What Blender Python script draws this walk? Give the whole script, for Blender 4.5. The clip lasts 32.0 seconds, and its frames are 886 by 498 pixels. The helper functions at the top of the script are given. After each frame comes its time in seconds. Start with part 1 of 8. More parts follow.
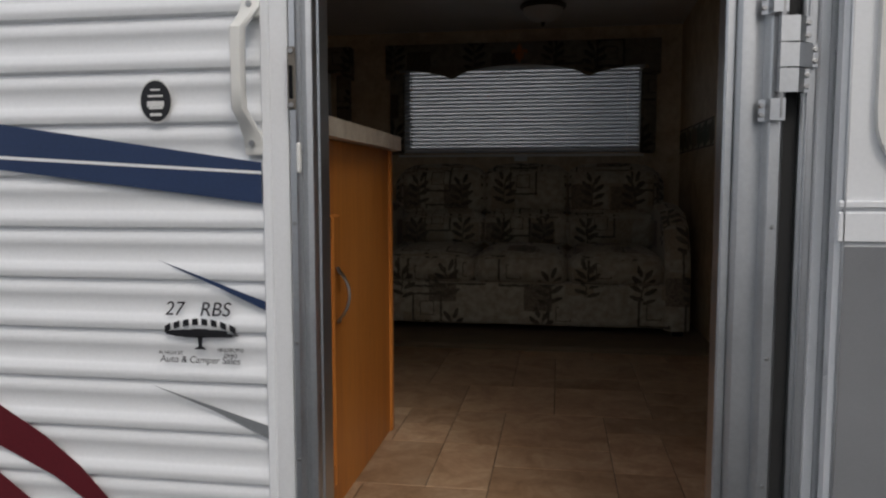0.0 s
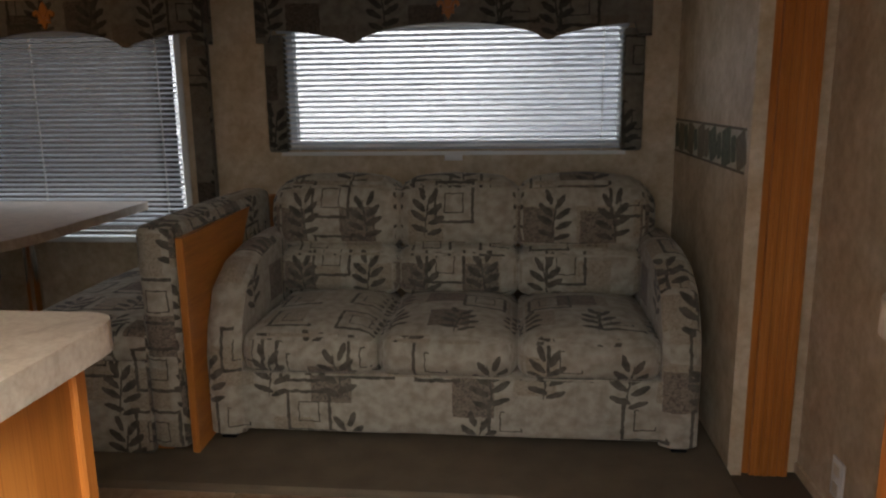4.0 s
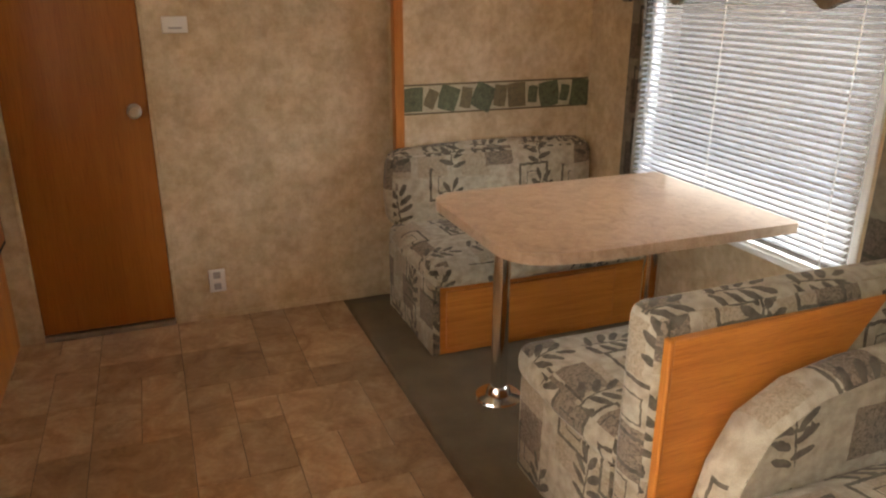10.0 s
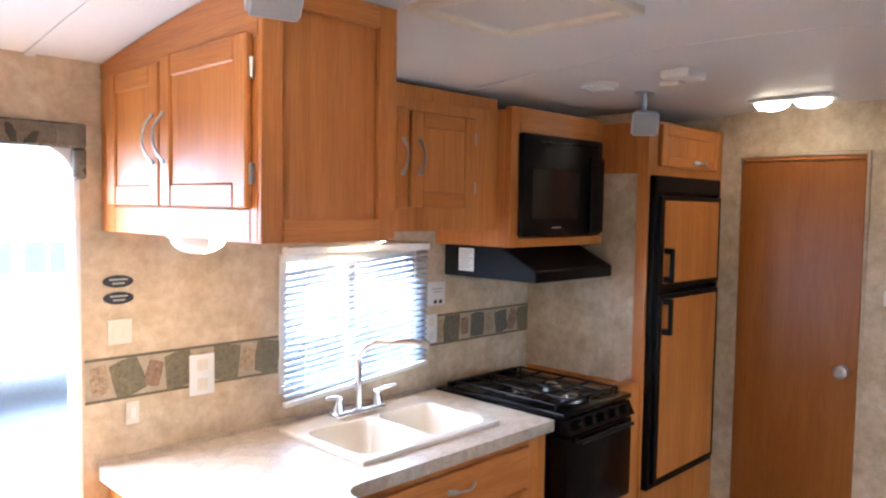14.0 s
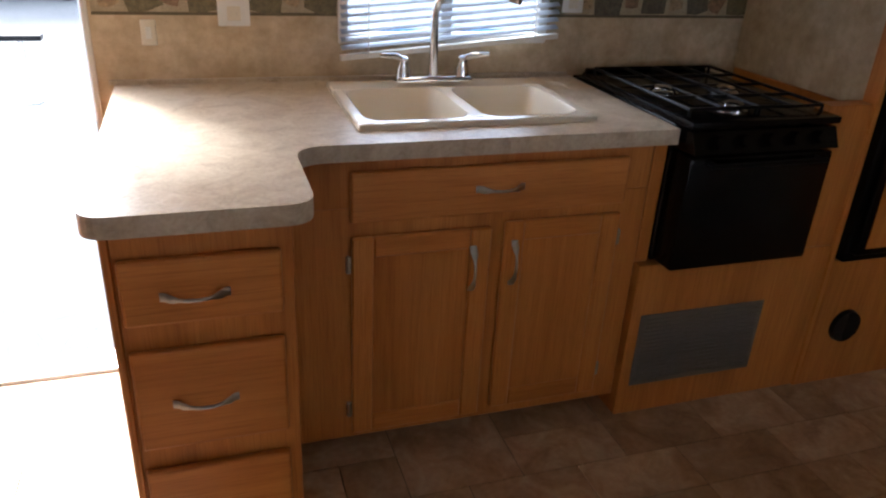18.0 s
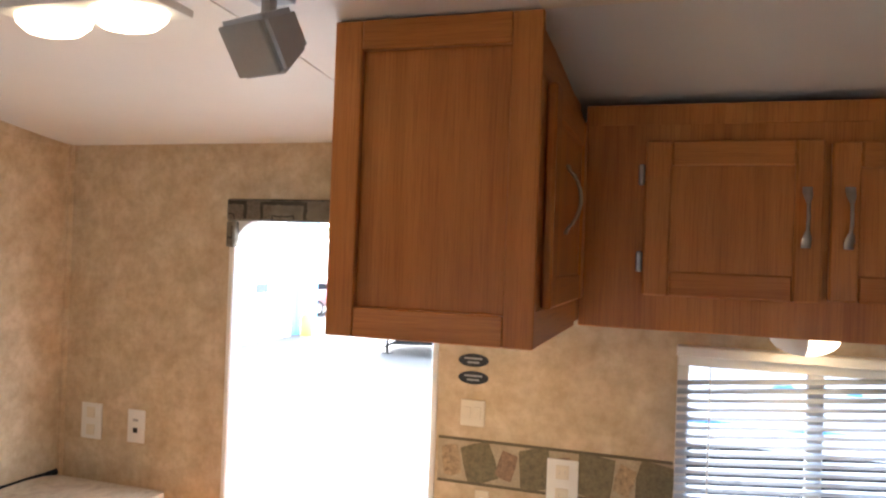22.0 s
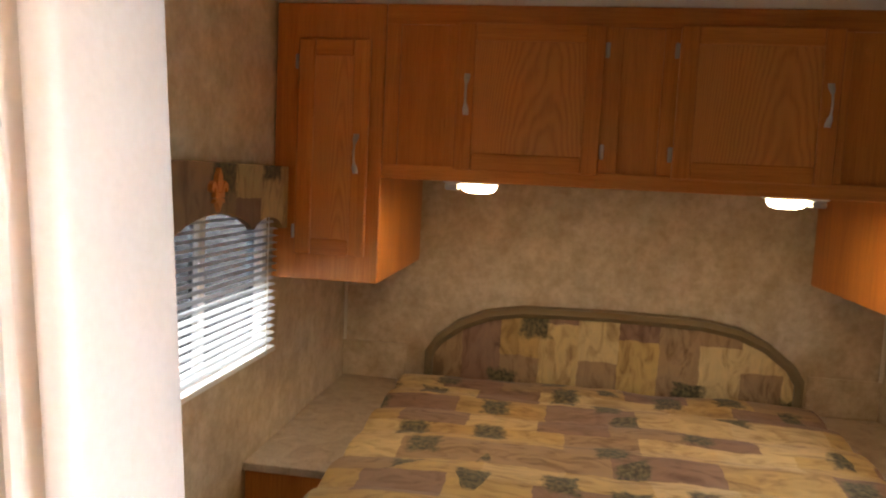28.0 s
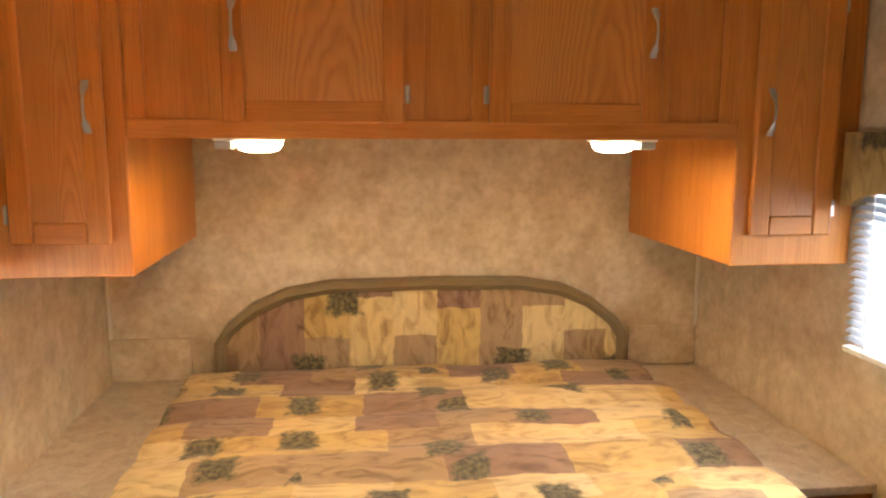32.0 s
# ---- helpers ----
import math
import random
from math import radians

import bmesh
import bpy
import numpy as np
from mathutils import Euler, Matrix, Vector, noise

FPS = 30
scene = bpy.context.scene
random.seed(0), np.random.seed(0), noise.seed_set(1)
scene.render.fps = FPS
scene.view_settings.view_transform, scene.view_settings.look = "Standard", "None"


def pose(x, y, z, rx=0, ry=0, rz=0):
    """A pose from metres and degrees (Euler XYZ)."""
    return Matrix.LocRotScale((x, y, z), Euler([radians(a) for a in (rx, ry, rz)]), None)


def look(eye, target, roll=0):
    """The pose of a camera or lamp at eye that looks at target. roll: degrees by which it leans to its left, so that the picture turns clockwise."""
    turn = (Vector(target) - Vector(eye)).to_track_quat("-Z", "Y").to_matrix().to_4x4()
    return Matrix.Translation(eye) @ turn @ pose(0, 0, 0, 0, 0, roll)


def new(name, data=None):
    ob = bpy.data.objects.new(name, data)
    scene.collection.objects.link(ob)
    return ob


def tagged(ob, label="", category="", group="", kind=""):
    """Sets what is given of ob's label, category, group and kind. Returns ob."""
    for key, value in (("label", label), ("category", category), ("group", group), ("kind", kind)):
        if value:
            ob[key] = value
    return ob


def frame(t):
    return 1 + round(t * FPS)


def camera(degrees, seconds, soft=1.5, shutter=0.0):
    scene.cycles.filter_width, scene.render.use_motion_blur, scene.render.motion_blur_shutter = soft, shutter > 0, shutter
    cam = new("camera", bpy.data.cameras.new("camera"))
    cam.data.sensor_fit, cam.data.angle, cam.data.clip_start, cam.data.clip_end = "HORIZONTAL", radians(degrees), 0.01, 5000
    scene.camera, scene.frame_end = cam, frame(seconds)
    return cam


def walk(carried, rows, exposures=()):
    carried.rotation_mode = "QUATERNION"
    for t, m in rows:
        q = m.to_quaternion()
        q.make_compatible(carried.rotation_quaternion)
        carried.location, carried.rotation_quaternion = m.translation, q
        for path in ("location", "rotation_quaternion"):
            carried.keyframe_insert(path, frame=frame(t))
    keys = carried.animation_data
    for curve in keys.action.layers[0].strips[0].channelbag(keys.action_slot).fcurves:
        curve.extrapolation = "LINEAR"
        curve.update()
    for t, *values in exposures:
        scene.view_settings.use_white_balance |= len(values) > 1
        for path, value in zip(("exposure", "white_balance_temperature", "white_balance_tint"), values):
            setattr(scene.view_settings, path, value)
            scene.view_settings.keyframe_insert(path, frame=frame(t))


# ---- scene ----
cam = camera(61.86, 32.0, soft=2.2)
PATH = [
    (0.0, 0.355, -1.240, 0.724, 85.00, 0.05, 8.90),
    (0.5, 0.366, -0.985, 0.680, 85.10, -0.12, 12.65),
    (1.0, 0.320, -0.695, 0.715, 86.15, -0.40, 10.20),
    (1.5, 0.318, -0.530, 0.730, 85.60, -0.65, 9.85),
    (2.0, 0.362, -0.400, 0.742, 85.75, 0.00, 10.00),
    (2.5, 0.425, -0.205, 0.812, 83.70, -0.10, 9.30),
    (4.5, 0.389, 0.115, 1.221, 77.94, 0.91, 5.20),
    (5.0, 0.461, 0.199, 1.304, 79.49, 0.77, 5.41),
    (5.5, 0.431, 0.290, 1.384, 81.97, -0.03, 6.24),
    (6.0, 0.421, 0.350, 1.474, 80.47, -0.10, 9.68),
    (6.5, 0.457, 0.457, 1.535, 79.17, 0.04, 18.22),
    (7.0, 0.429, 0.579, 1.549, 78.45, -0.60, 24.27),
    (7.5, 0.406, 0.711, 1.552, 80.28, -0.40, 30.13),
    (8.0, 0.450, 0.825, 1.535, 80.86, -0.19, 40.61),
    (8.5, 0.518, 0.888, 1.507, 78.59, 0.44, 47.33),
    (9.0, 0.567, 0.910, 1.446, 74.36, 1.86, 52.11),
    (9.5, 0.557, 0.991, 1.408, 70.73, 1.82, 57.88),
    (10.0, 0.483, 1.226, 1.387, 70.64, -0.13, 68.76),
    (10.5, 0.453, 1.425, 1.405, 73.55, 0.83, 80.95),
    (11.0, 0.487, 1.714, 1.487, 75.58, 0.10, 93.62),
    (11.5, 0.453, 1.882, 1.514, 79.83, -0.79, 101.69),
    (12.0, 0.415, 2.044, 1.523, 82.42, -0.89, 112.49),
    (12.5, 0.472, 2.051, 1.569, 84.41, 0.10, 119.61),
    (13.0, 0.597, 2.051, 1.596, 86.88, 0.10, 127.57),
    (13.5, 0.653, 2.078, 1.608, 87.74, -0.60, 132.53),
    (14.0, 0.680, 2.097, 1.593, 86.79, -0.90, 134.46),
    (14.5, 0.695, 2.096, 1.549, 84.06, -1.19, 134.49),
    (15.0, 0.709, 2.077, 1.505, 80.88, -0.79, 135.02),
    (15.5, 0.701, 2.075, 1.466, 77.23, 0.10, 135.81),
    (17.5, -0.074, 2.081, 1.328, 66.59, -1.74, 153.13),
    (18.0, -0.303, 2.089, 1.333, 64.82, -2.81, 162.23),
    (18.5, -0.474, 2.004, 1.364, 67.65, -3.42, 169.59),
    (19.0, -0.580, 1.939, 1.397, 72.88, -2.58, 174.67),
    (19.5, -0.716, 1.940, 1.451, 77.53, 0.10, 179.86),
    (20.0, -0.774, 1.966, 1.496, 82.44, 0.20, 181.65),
    (20.5, -0.790, 1.968, 1.543, 86.20, 0.40, 182.60),
    (21.0, -0.794, 1.985, 1.596, 90.03, -0.50, 183.67),
    (21.5, -0.751, 1.985, 1.613, 91.37, 0.40, 189.59),
    (22.0, -0.684, 1.943, 1.659, 90.34, -2.10, 197.84),
    (22.5, -0.532, 1.940, 1.655, 90.32, -1.20, 206.57),
    (23.0, -0.487, 1.824, 1.630, 87.88, -0.58, 215.63),
    (23.5, -0.390, 1.793, 1.593, 84.56, -1.38, 219.83),
    (24.0, -0.344, 1.724, 1.547, 79.05, 0.09, 223.24),
    (24.5, -0.267, 1.699, 1.490, 74.02, 0.94, 225.55),
    (25.0, -0.178, 1.680, 1.429, 69.98, 1.03, 227.38),
    (25.5, -0.075, 1.632, 1.415, 69.18, 1.74, 238.70),
    (26.0, 0.024, 1.466, 1.411, 72.96, -0.33, 255.68),
    (26.5, 0.215, 1.399, 1.428, 76.88, -0.28, 263.78),
    (28.5, 1.033, 1.310, 1.500, 85.33, -2.97, 280.54),
    (29.0, 1.176, 1.350, 1.527, 87.08, -1.94, 278.55),
    (29.5, 1.221, 1.349, 1.516, 87.51, -1.94, 274.95),
    (30.0, 1.244, 1.339, 1.521, 88.01, -1.83, 270.36),
    (30.5, 1.250, 1.322, 1.513, 87.57, -0.92, 266.95),
    (31.0, 1.249, 1.303, 1.509, 87.04, -0.84, 263.70),
    (31.5, 1.249, 1.302, 1.491, 84.64, -0.44, 262.49),
    (32.0, 1.255, 1.328, 1.461, 81.52, -0.20, 263.13),
]
EXPOSURES = [
    (0.0, -0.25, 6500, 10), (1.0, 0.1, 6600, 10), (2.0, 1.6, 6700, 10), (2.5, 1.9, 6600, 10), (4.5, 2.4, 6500, 10), (5.0, 2.35, 6500, 10), (6.0, 2.0, 6500, 10), (7.0, 2.35, 6600, 10), (8.0, 3.5, 6800, 10), (9.0, 4.12, 7000, 10), (10.0, 4.85, 7400, 10), (11.0, 5.6, 7000, 10),
    (13.0, 5.85, 5200, 10), (14.0, 5.5, 5100, 10), (15.0, 4.4, 5250, 10), (17.5, 3.9, 5800, 10), (19.0, 3.8, 5900, 10), (20.0, 3.3, 6050, 10), (21.0, 3.6, 6500, 10), (22.0, 4.55, 6150, 10), (23.0, 4.3, 5250, 6), (24.0, 3.3, 5600, 8), (25.0, 3.2, 5500, 4), (26.0, 3.5, 5300, 0), (26.5, 3.6, 5400, 2), (28.5, 6.75, 7400, 10),
    (30.0, 7.15, 8000, 10), (32.0, 7.3, 7200, 10),
]
walk(cam, [(t, pose(*p)) for t, *p in PATH], EXPOSURES)

# ---- daylight: overcast sky, soft sun ----
world = bpy.data.worlds.new("world")
scene.world = world
world.use_nodes = True
wn = world.node_tree
sky = wn.nodes.new("ShaderNodeTexSky")
sky.sky_type = "NISHITA"
sky.sun_disc = False
sky.sun_elevation = radians(48)
sky.sun_rotation = radians(160)
sky.air_density, sky.dust_density, sky.ozone_density = 1.0, 6.0, 1.0
wash = wn.nodes.new("ShaderNodeMixRGB")
wash.inputs[0].default_value = 0.55
wash.inputs[2].default_value = (9.0, 9.4, 10.0, 1)
wn.links.new(sky.outputs[0], wash.inputs[1])
wn.links.new(wash.outputs[0], wn.nodes["Background"].inputs[0])
wn.nodes["Background"].inputs[1].default_value = 0.11


def sun_lamp():
    lamp = bpy.data.lights.new("sun", "SUN")
    lamp.energy, lamp.angle, lamp.color = 0.8, radians(14), (1.0, 0.97, 0.93)
    ob = new("sun", lamp)
    ob.matrix_world = look((0, 0, 30), (-9, 16, 10))


sun_lamp()


def sky_panel(name, eye, target, w, h, power):
    """Skylight that enters by an opening."""
    lamp = bpy.data.lights.new(name, "AREA")
    lamp.shape, lamp.size, lamp.size_y, lamp.energy, lamp.color = "RECTANGLE", w, h, power, (0.93, 0.97, 1.0)
    ob = new(name, lamp)
    ob.matrix_world = look(eye, target)


def bulb(name, at, power, radius=0.04, color=(1.0, 0.72, 0.42)):
    lamp = bpy.data.lights.new(name, "POINT")
    lamp.energy, lamp.shadow_soft_size, lamp.color = power, radius, color
    ob = new(name, lamp)
    ob.location = at


def spot_down(name, at, power, color=(1.0, 0.78, 0.52), size=0.1):
    lamp = bpy.data.lights.new(name, "AREA")
    lamp.shape, lamp.size, lamp.energy, lamp.color = "DISK", size, power, color
    ob = new(name, lamp)
    ob.matrix_world = look(at, (at[0], at[1], at[2] - 1))


sky_panel("light_door", (0.28, -0.10, 0.95), (0.28, 1.0, 0.6), 0.55, 1.55, 0.20)
# sky in the window openings, behind the blinds
sky_panel("light_window_sofa_screen", (-0.205, 3.164, 1.165), (-0.205, 2.0, 1.165), 0.70, 0.48, 0.03)
sky_panel("light_window_sofa_clear", (0.485, 3.164, 1.165), (0.485, 2.0, 1.165), 0.66, 0.48, 0.06)
sky_panel("light_window_dinette", (-1.50, 3.164, 0.66), (-1.50, 2.0, 0.60), 0.90, 0.26, 0.085)
sky_panel("light_window_bed_far", (2.63, 2.206, 1.03), (2.63, 1.0, 0.9), 0.74, 0.20, 0.05)
sky_panel("light_window_bed_near", (2.63, -0.002, 1.10), (2.63, 1.0, 0.95), 0.74, 0.34, 0.032)
bulb("bulb_dinette", (-1.52, 2.62, 1.53), 0.018, 0.05)
spot_down("bulb_ceiling_bath", (-2.42, 1.0, 1.98), 0.01)
spot_down("bulb_ceiling_entry", (0.27, 0.95, 1.98), 0.03)
spot_down("bulb_under_peninsula", (-0.225, 0.34, 1.460), 0.036, (1.0, 0.66, 0.34))
spot_down("bulb_under_sink", (-0.945, 0.17, 1.460), 0.036, (1.0, 0.66, 0.34))
spot_down("bulb_bed_far", (3.12, 1.565, 1.42), 0.022, (1.0, 0.69, 0.38))
spot_down("bulb_bed_near", (3.12, 0.645, 1.42), 0.022, (1.0, 0.69, 0.38))

# ---- materials ----
def shader(name):
    m = bpy.data.materials.new(name)
    m.use_nodes = True
    t = m.node_tree
    return m, t, t.nodes["Principled BSDF"]


def node(t, kind, ins=(), **attrs):
    n = t.nodes.new("ShaderNode" + kind)
    if "operation" in attrs:
        n.operation = attrs["operation"]
    if "blend_type" in attrs:
        n.blend_type = attrs["blend_type"]
    if "feature" in attrs:
        n.feature = attrs["feature"]
    if "vector_type" in attrs:
        n.vector_type = attrs["vector_type"]
    for key, v in dict(ins).items():
        if hasattr(v, "is_output"):
            t.links.new(v, n.inputs[key])
        else:
            n.inputs[key].default_value = v
    return n


def coords(t, scale=(1, 1, 1), kind="Object"):
    tc = t.nodes.new("ShaderNodeTexCoord")
    mp = node(t, "Mapping", {"Vector": tc.outputs[kind], "Scale": scale})
    return mp.outputs[0]


def ramp(t, fac, stops, constant=False):
    r = node(t, "ValToRGB", {"Fac": fac})
    e = r.color_ramp.elements
    while len(e) < len(stops):
        e.new(0.5)
    for el, (pos, c) in zip(e, stops):
        el.position = pos
        el.color = (*c, 1)
    if constant:
        r.color_ramp.interpolation = "CONSTANT"
    return r.outputs[0]


def bump(t, bsdf, height, strength=0.2, dist=0.002):
    b = node(t, "Bump", {"Height": height, "Strength": strength, "Distance": dist})
    t.links.new(b.outputs[0], bsdf.inputs["Normal"])


def plain(name, c, rough=0.5, metal=0.0, vary=0.12, scale=9.0, grain=160.0, relief=0.08, coat=0.0, spec=0.5):
    m, t, b = shader(name)
    v = coords(t)
    n1 = node(t, "TexNoise", {"Vector": v, "Scale": scale, "Detail": 5.0})
    n2 = node(t, "TexNoise", {"Vector": v, "Scale": grain, "Detail": 3.0})
    mix = node(t, "Math", {0: n1.outputs[0], 1: n2.outputs[0]}, operation="ADD")
    half = node(t, "Math", {0: mix.outputs[0], 1: 0.5}, operation="MULTIPLY")
    lo, hi = [max(0, x * (1 - vary)) for x in c], [min(1, x * (1 + vary)) for x in c]
    t.links.new(ramp(t, half.outputs[0], [(0.3, lo), (0.7, hi)]), b.inputs["Base Color"])
    rr = node(t, "MapRange", {"Value": n1.outputs[0], "To Min": max(0.02, rough - 0.08), "To Max": min(1, rough + 0.08)})
    t.links.new(rr.outputs[0], b.inputs["Roughness"])
    b.inputs["Metallic"].default_value = metal
    b.inputs["Coat Weight"].default_value = coat
    b.inputs["Specular IOR Level"].default_value = spec
    if relief:
        bump(t, b, n2.outputs[0], relief, 0.001)
    return m


def oak(name, axis, dark=1.0, gloss=0.42, figure=1.0):
    """Stained oak, with the grain along the axis: broad soft bands, long wavering rings and fine open pores."""
    m, t, b = shader(name)
    k = "xyz".index(axis)
    info = node(t, "ObjectInfo")
    jump = node(t, "VectorMath", {0: info.outputs["Random"], 1: (37.0, 53.0, 71.0)}, operation="MULTIPLY").outputs[0]

    def grain(across, along, detail, twist):
        sc = [across] * 3
        sc[k] = along
        v = node(t, "VectorMath", {0: coords(t, sc), 1: jump}, operation="ADD").outputs[0]
        return node(t, "TexNoise", {"Vector": v, "Scale": 1.0, "Detail": detail, "Distortion": twist}).outputs[0]

    broad, rings, pores, flecks = grain(5.0, 0.9, 3.0, 0.4), grain(30.0, 1.5, 4.0, 1.1), grain(330.0, 8.0, 2.0, 0.0), grain(900.0, 30.0, 1.0, 0.0)
    tone = node(t, "Math", {0: node(t, "Math", {0: broad, 1: 0.55}, operation="MULTIPLY").outputs[0], 1: node(t, "Math", {0: rings, 1: 0.45 * figure}, operation="MULTIPLY").outputs[0]}, operation="ADD").outputs[0]
    a = ramp(t, tone, [(0.36, (0.405 * dark, 0.138 * dark, 0.022 * dark)), (0.5, (0.505 * dark, 0.185 * dark, 0.034 * dark)), (0.63, (0.575 * dark, 0.225 * dark, 0.046 * dark))])
    p = ramp(t, pores, [(0.36, (0.66, 0.55, 0.46)), (0.48, (1, 1, 1))])
    q = ramp(t, flecks, [(0.3, (0.90, 0.88, 0.85)), (0.6, (1.03, 1.03, 1.03))])
    mix = node(t, "MixRGB", {0: 0.42, 1: a, 2: p}, blend_type="MULTIPLY")
    mix = node(t, "MixRGB", {0: 0.7, 1: mix.outputs[0], 2: q}, blend_type="MULTIPLY")
    t.links.new(mix.outputs[0], b.inputs["Base Color"])
    rr = node(t, "MapRange", {"Value": rings, "To Min": gloss - 0.06, "To Max": gloss + 0.08})
    t.links.new(rr.outputs[0], b.inputs["Roughness"])
    b.inputs["Coat Weight"].default_value = 0.07
    b.inputs["Specular IOR Level"].default_value = 0.35
    b.inputs["Coat Roughness"].default_value = 0.28
    bump(t, b, pores, 0.10, 0.0007)
    return m


def oak_figured(name, across, wide=1.0):
    """Plain-sawn oak: nested cathedral arches in the middle of a panel, straight grain beside them."""
    m, t, b = shader(name)
    gen = node(t, "SeparateXYZ", {0: coords(t, kind="Generated")})
    obj = node(t, "SeparateXYZ", {0: coords(t)})
    info = node(t, "ObjectInfo")

    def mth(op, a, c):
        return node(t, "Math", {0: a, 1: c}, operation=op).outputs[0]

    r = info.outputs["Random"]
    mid = mth("ADD", mth("MULTIPLY", r, 0.5), 0.25)
    a = mth("MULTIPLY", mth("SUBTRACT", gen.outputs["xyz".index(across)], mid), wide)
    warp = node(t, "TexNoise", {"Vector": node(t, "VectorMath", {0: coords(t, (7, 7, 3)), 1: mth("MULTIPLY", r, 40.0)}, operation="ADD").outputs[0], "Scale": 1.0, "Detail": 3.0})
    phase = mth("ADD", mth("ADD", mth("MULTIPLY", mth("MULTIPLY", a, a), 42.0), mth("MULTIPLY", obj.outputs[2], 9.0)), mth("MULTIPLY", warp.outputs[0], 5.0))
    rings = mth("SINE", mth("MULTIPLY", phase, 6.283), 0.0)
    fs = [420.0, 420.0, 420.0]
    fs[2] = 9.0
    pores = node(t, "TexNoise", {"Vector": coords(t, fs), "Scale": 1.0, "Detail": 2.0})
    tone = node(t, "TexNoise", {"Vector": coords(t, (4, 4, 1)), "Scale": 1.0, "Detail": 3.0})
    v = mth("ADD", mth("MULTIPLY", rings, 0.19), mth("ADD", mth("MULTIPLY", pores.outputs[0], 0.5), mth("MULTIPLY", tone.outputs[0], 0.3)))
    c = ramp(t, v, [(0.02, (0.35, 0.120, 0.022)), (0.30, (0.50, 0.190, 0.038)), (0.75, (0.58, 0.238, 0.054))])
    t.links.new(c, b.inputs["Base Color"])
    b.inputs["Roughness"].default_value = 0.42
    b.inputs["Coat Weight"].default_value = 0.12
    b.inputs["Coat Roughness"].default_value = 0.3
    bump(t, b, pores.outputs[0], 0.12, 0.0008)
    return m


def slat_paint(name):
    """Thin enamelled slats that let a little light through."""
    m, t, b = shader(name)
    # white slats; base greyed so they read as silhouettes against the window
    b.inputs["Base Color"].default_value = (0.50, 0.52, 0.55, 1)
    b.inputs["Roughness"].default_value = 0.4
    tr = node(t, "BsdfTranslucent", {"Color": (0.75, 0.78, 0.82, 1)})
    mx = node(t, "MixShader", {0: 0.05, 1: b.outputs[0], 2: tr.outputs[0]})
    t.links.new(mx.outputs[0], t.nodes["Material Output"].inputs[0])
    return m


def wallpaper(name, tint=(1, 1, 1)):
    m, t, b = shader(name)
    v = coords(t)
    n1 = node(t, "TexNoise", {"Vector": v, "Scale": 11.0, "Detail": 5.0, "Roughness": 0.55, "Distortion": 0.15})
    n2 = node(t, "TexNoise", {"Vector": v, "Scale": 34.0, "Detail": 5.0, "Roughness": 0.6})
    n3 = node(t, "TexNoise", {"Vector": v, "Scale": 700.0, "Detail": 2.0})
    c1 = ramp(t, n1.outputs[0], [(0.34, (0.480, 0.375, 0.235)), (0.5, (0.565, 0.455, 0.300)), (0.66, (0.645, 0.540, 0.385))])
    c2 = ramp(t, n2.outputs[0], [(0.36, (0.88, 0.83, 0.78)), (0.6, (1.04, 1.03, 1.02))])
    mx = node(t, "MixRGB", {0: 0.95, 1: c1, 2: c2}, blend_type="MULTIPLY")
    tn = node(t, "MixRGB", {0: 1.0, 1: mx.outputs[0], 2: (*tint, 1)}, blend_type="MULTIPLY")
    t.links.new(tn.outputs[0], b.inputs["Base Color"])
    b.inputs["Roughness"].default_value = 0.55
    bump(t, b, n3.outputs[0], 0.12, 0.0006)
    return m


def laminate(name, tint=(1, 1, 1)):
    m, t, b = shader(name)
    v = coords(t)
    n1 = node(t, "TexNoise", {"Vector": v, "Scale": 14.0, "Detail": 8.0, "Roughness": 0.65, "Distortion": 1.2})
    n2 = node(t, "TexNoise", {"Vector": v, "Scale": 130.0, "Detail": 4.0})
    c = ramp(t, n1.outputs[0], [(0.32, (0.42, 0.34, 0.25)), (0.5, (0.55, 0.47, 0.365)), (0.68, (0.64, 0.57, 0.46))])
    d = ramp(t, n2.outputs[0], [(0.35, (0.84, 0.8, 0.76)), (0.6, (1, 1, 1))])
    mx = node(t, "MixRGB", {0: 0.7, 1: c, 2: d}, blend_type="MULTIPLY")
    tn = node(t, "MixRGB", {0: 1.0, 1: mx.outputs[0], 2: (*tint, 1)}, blend_type="MULTIPLY")
    t.links.new(tn.outputs[0], b.inputs["Base Color"])
    b.inputs["Roughness"].default_value = 0.36
    bump(t, b, n2.outputs[0], 0.05, 0.0005)
    return m


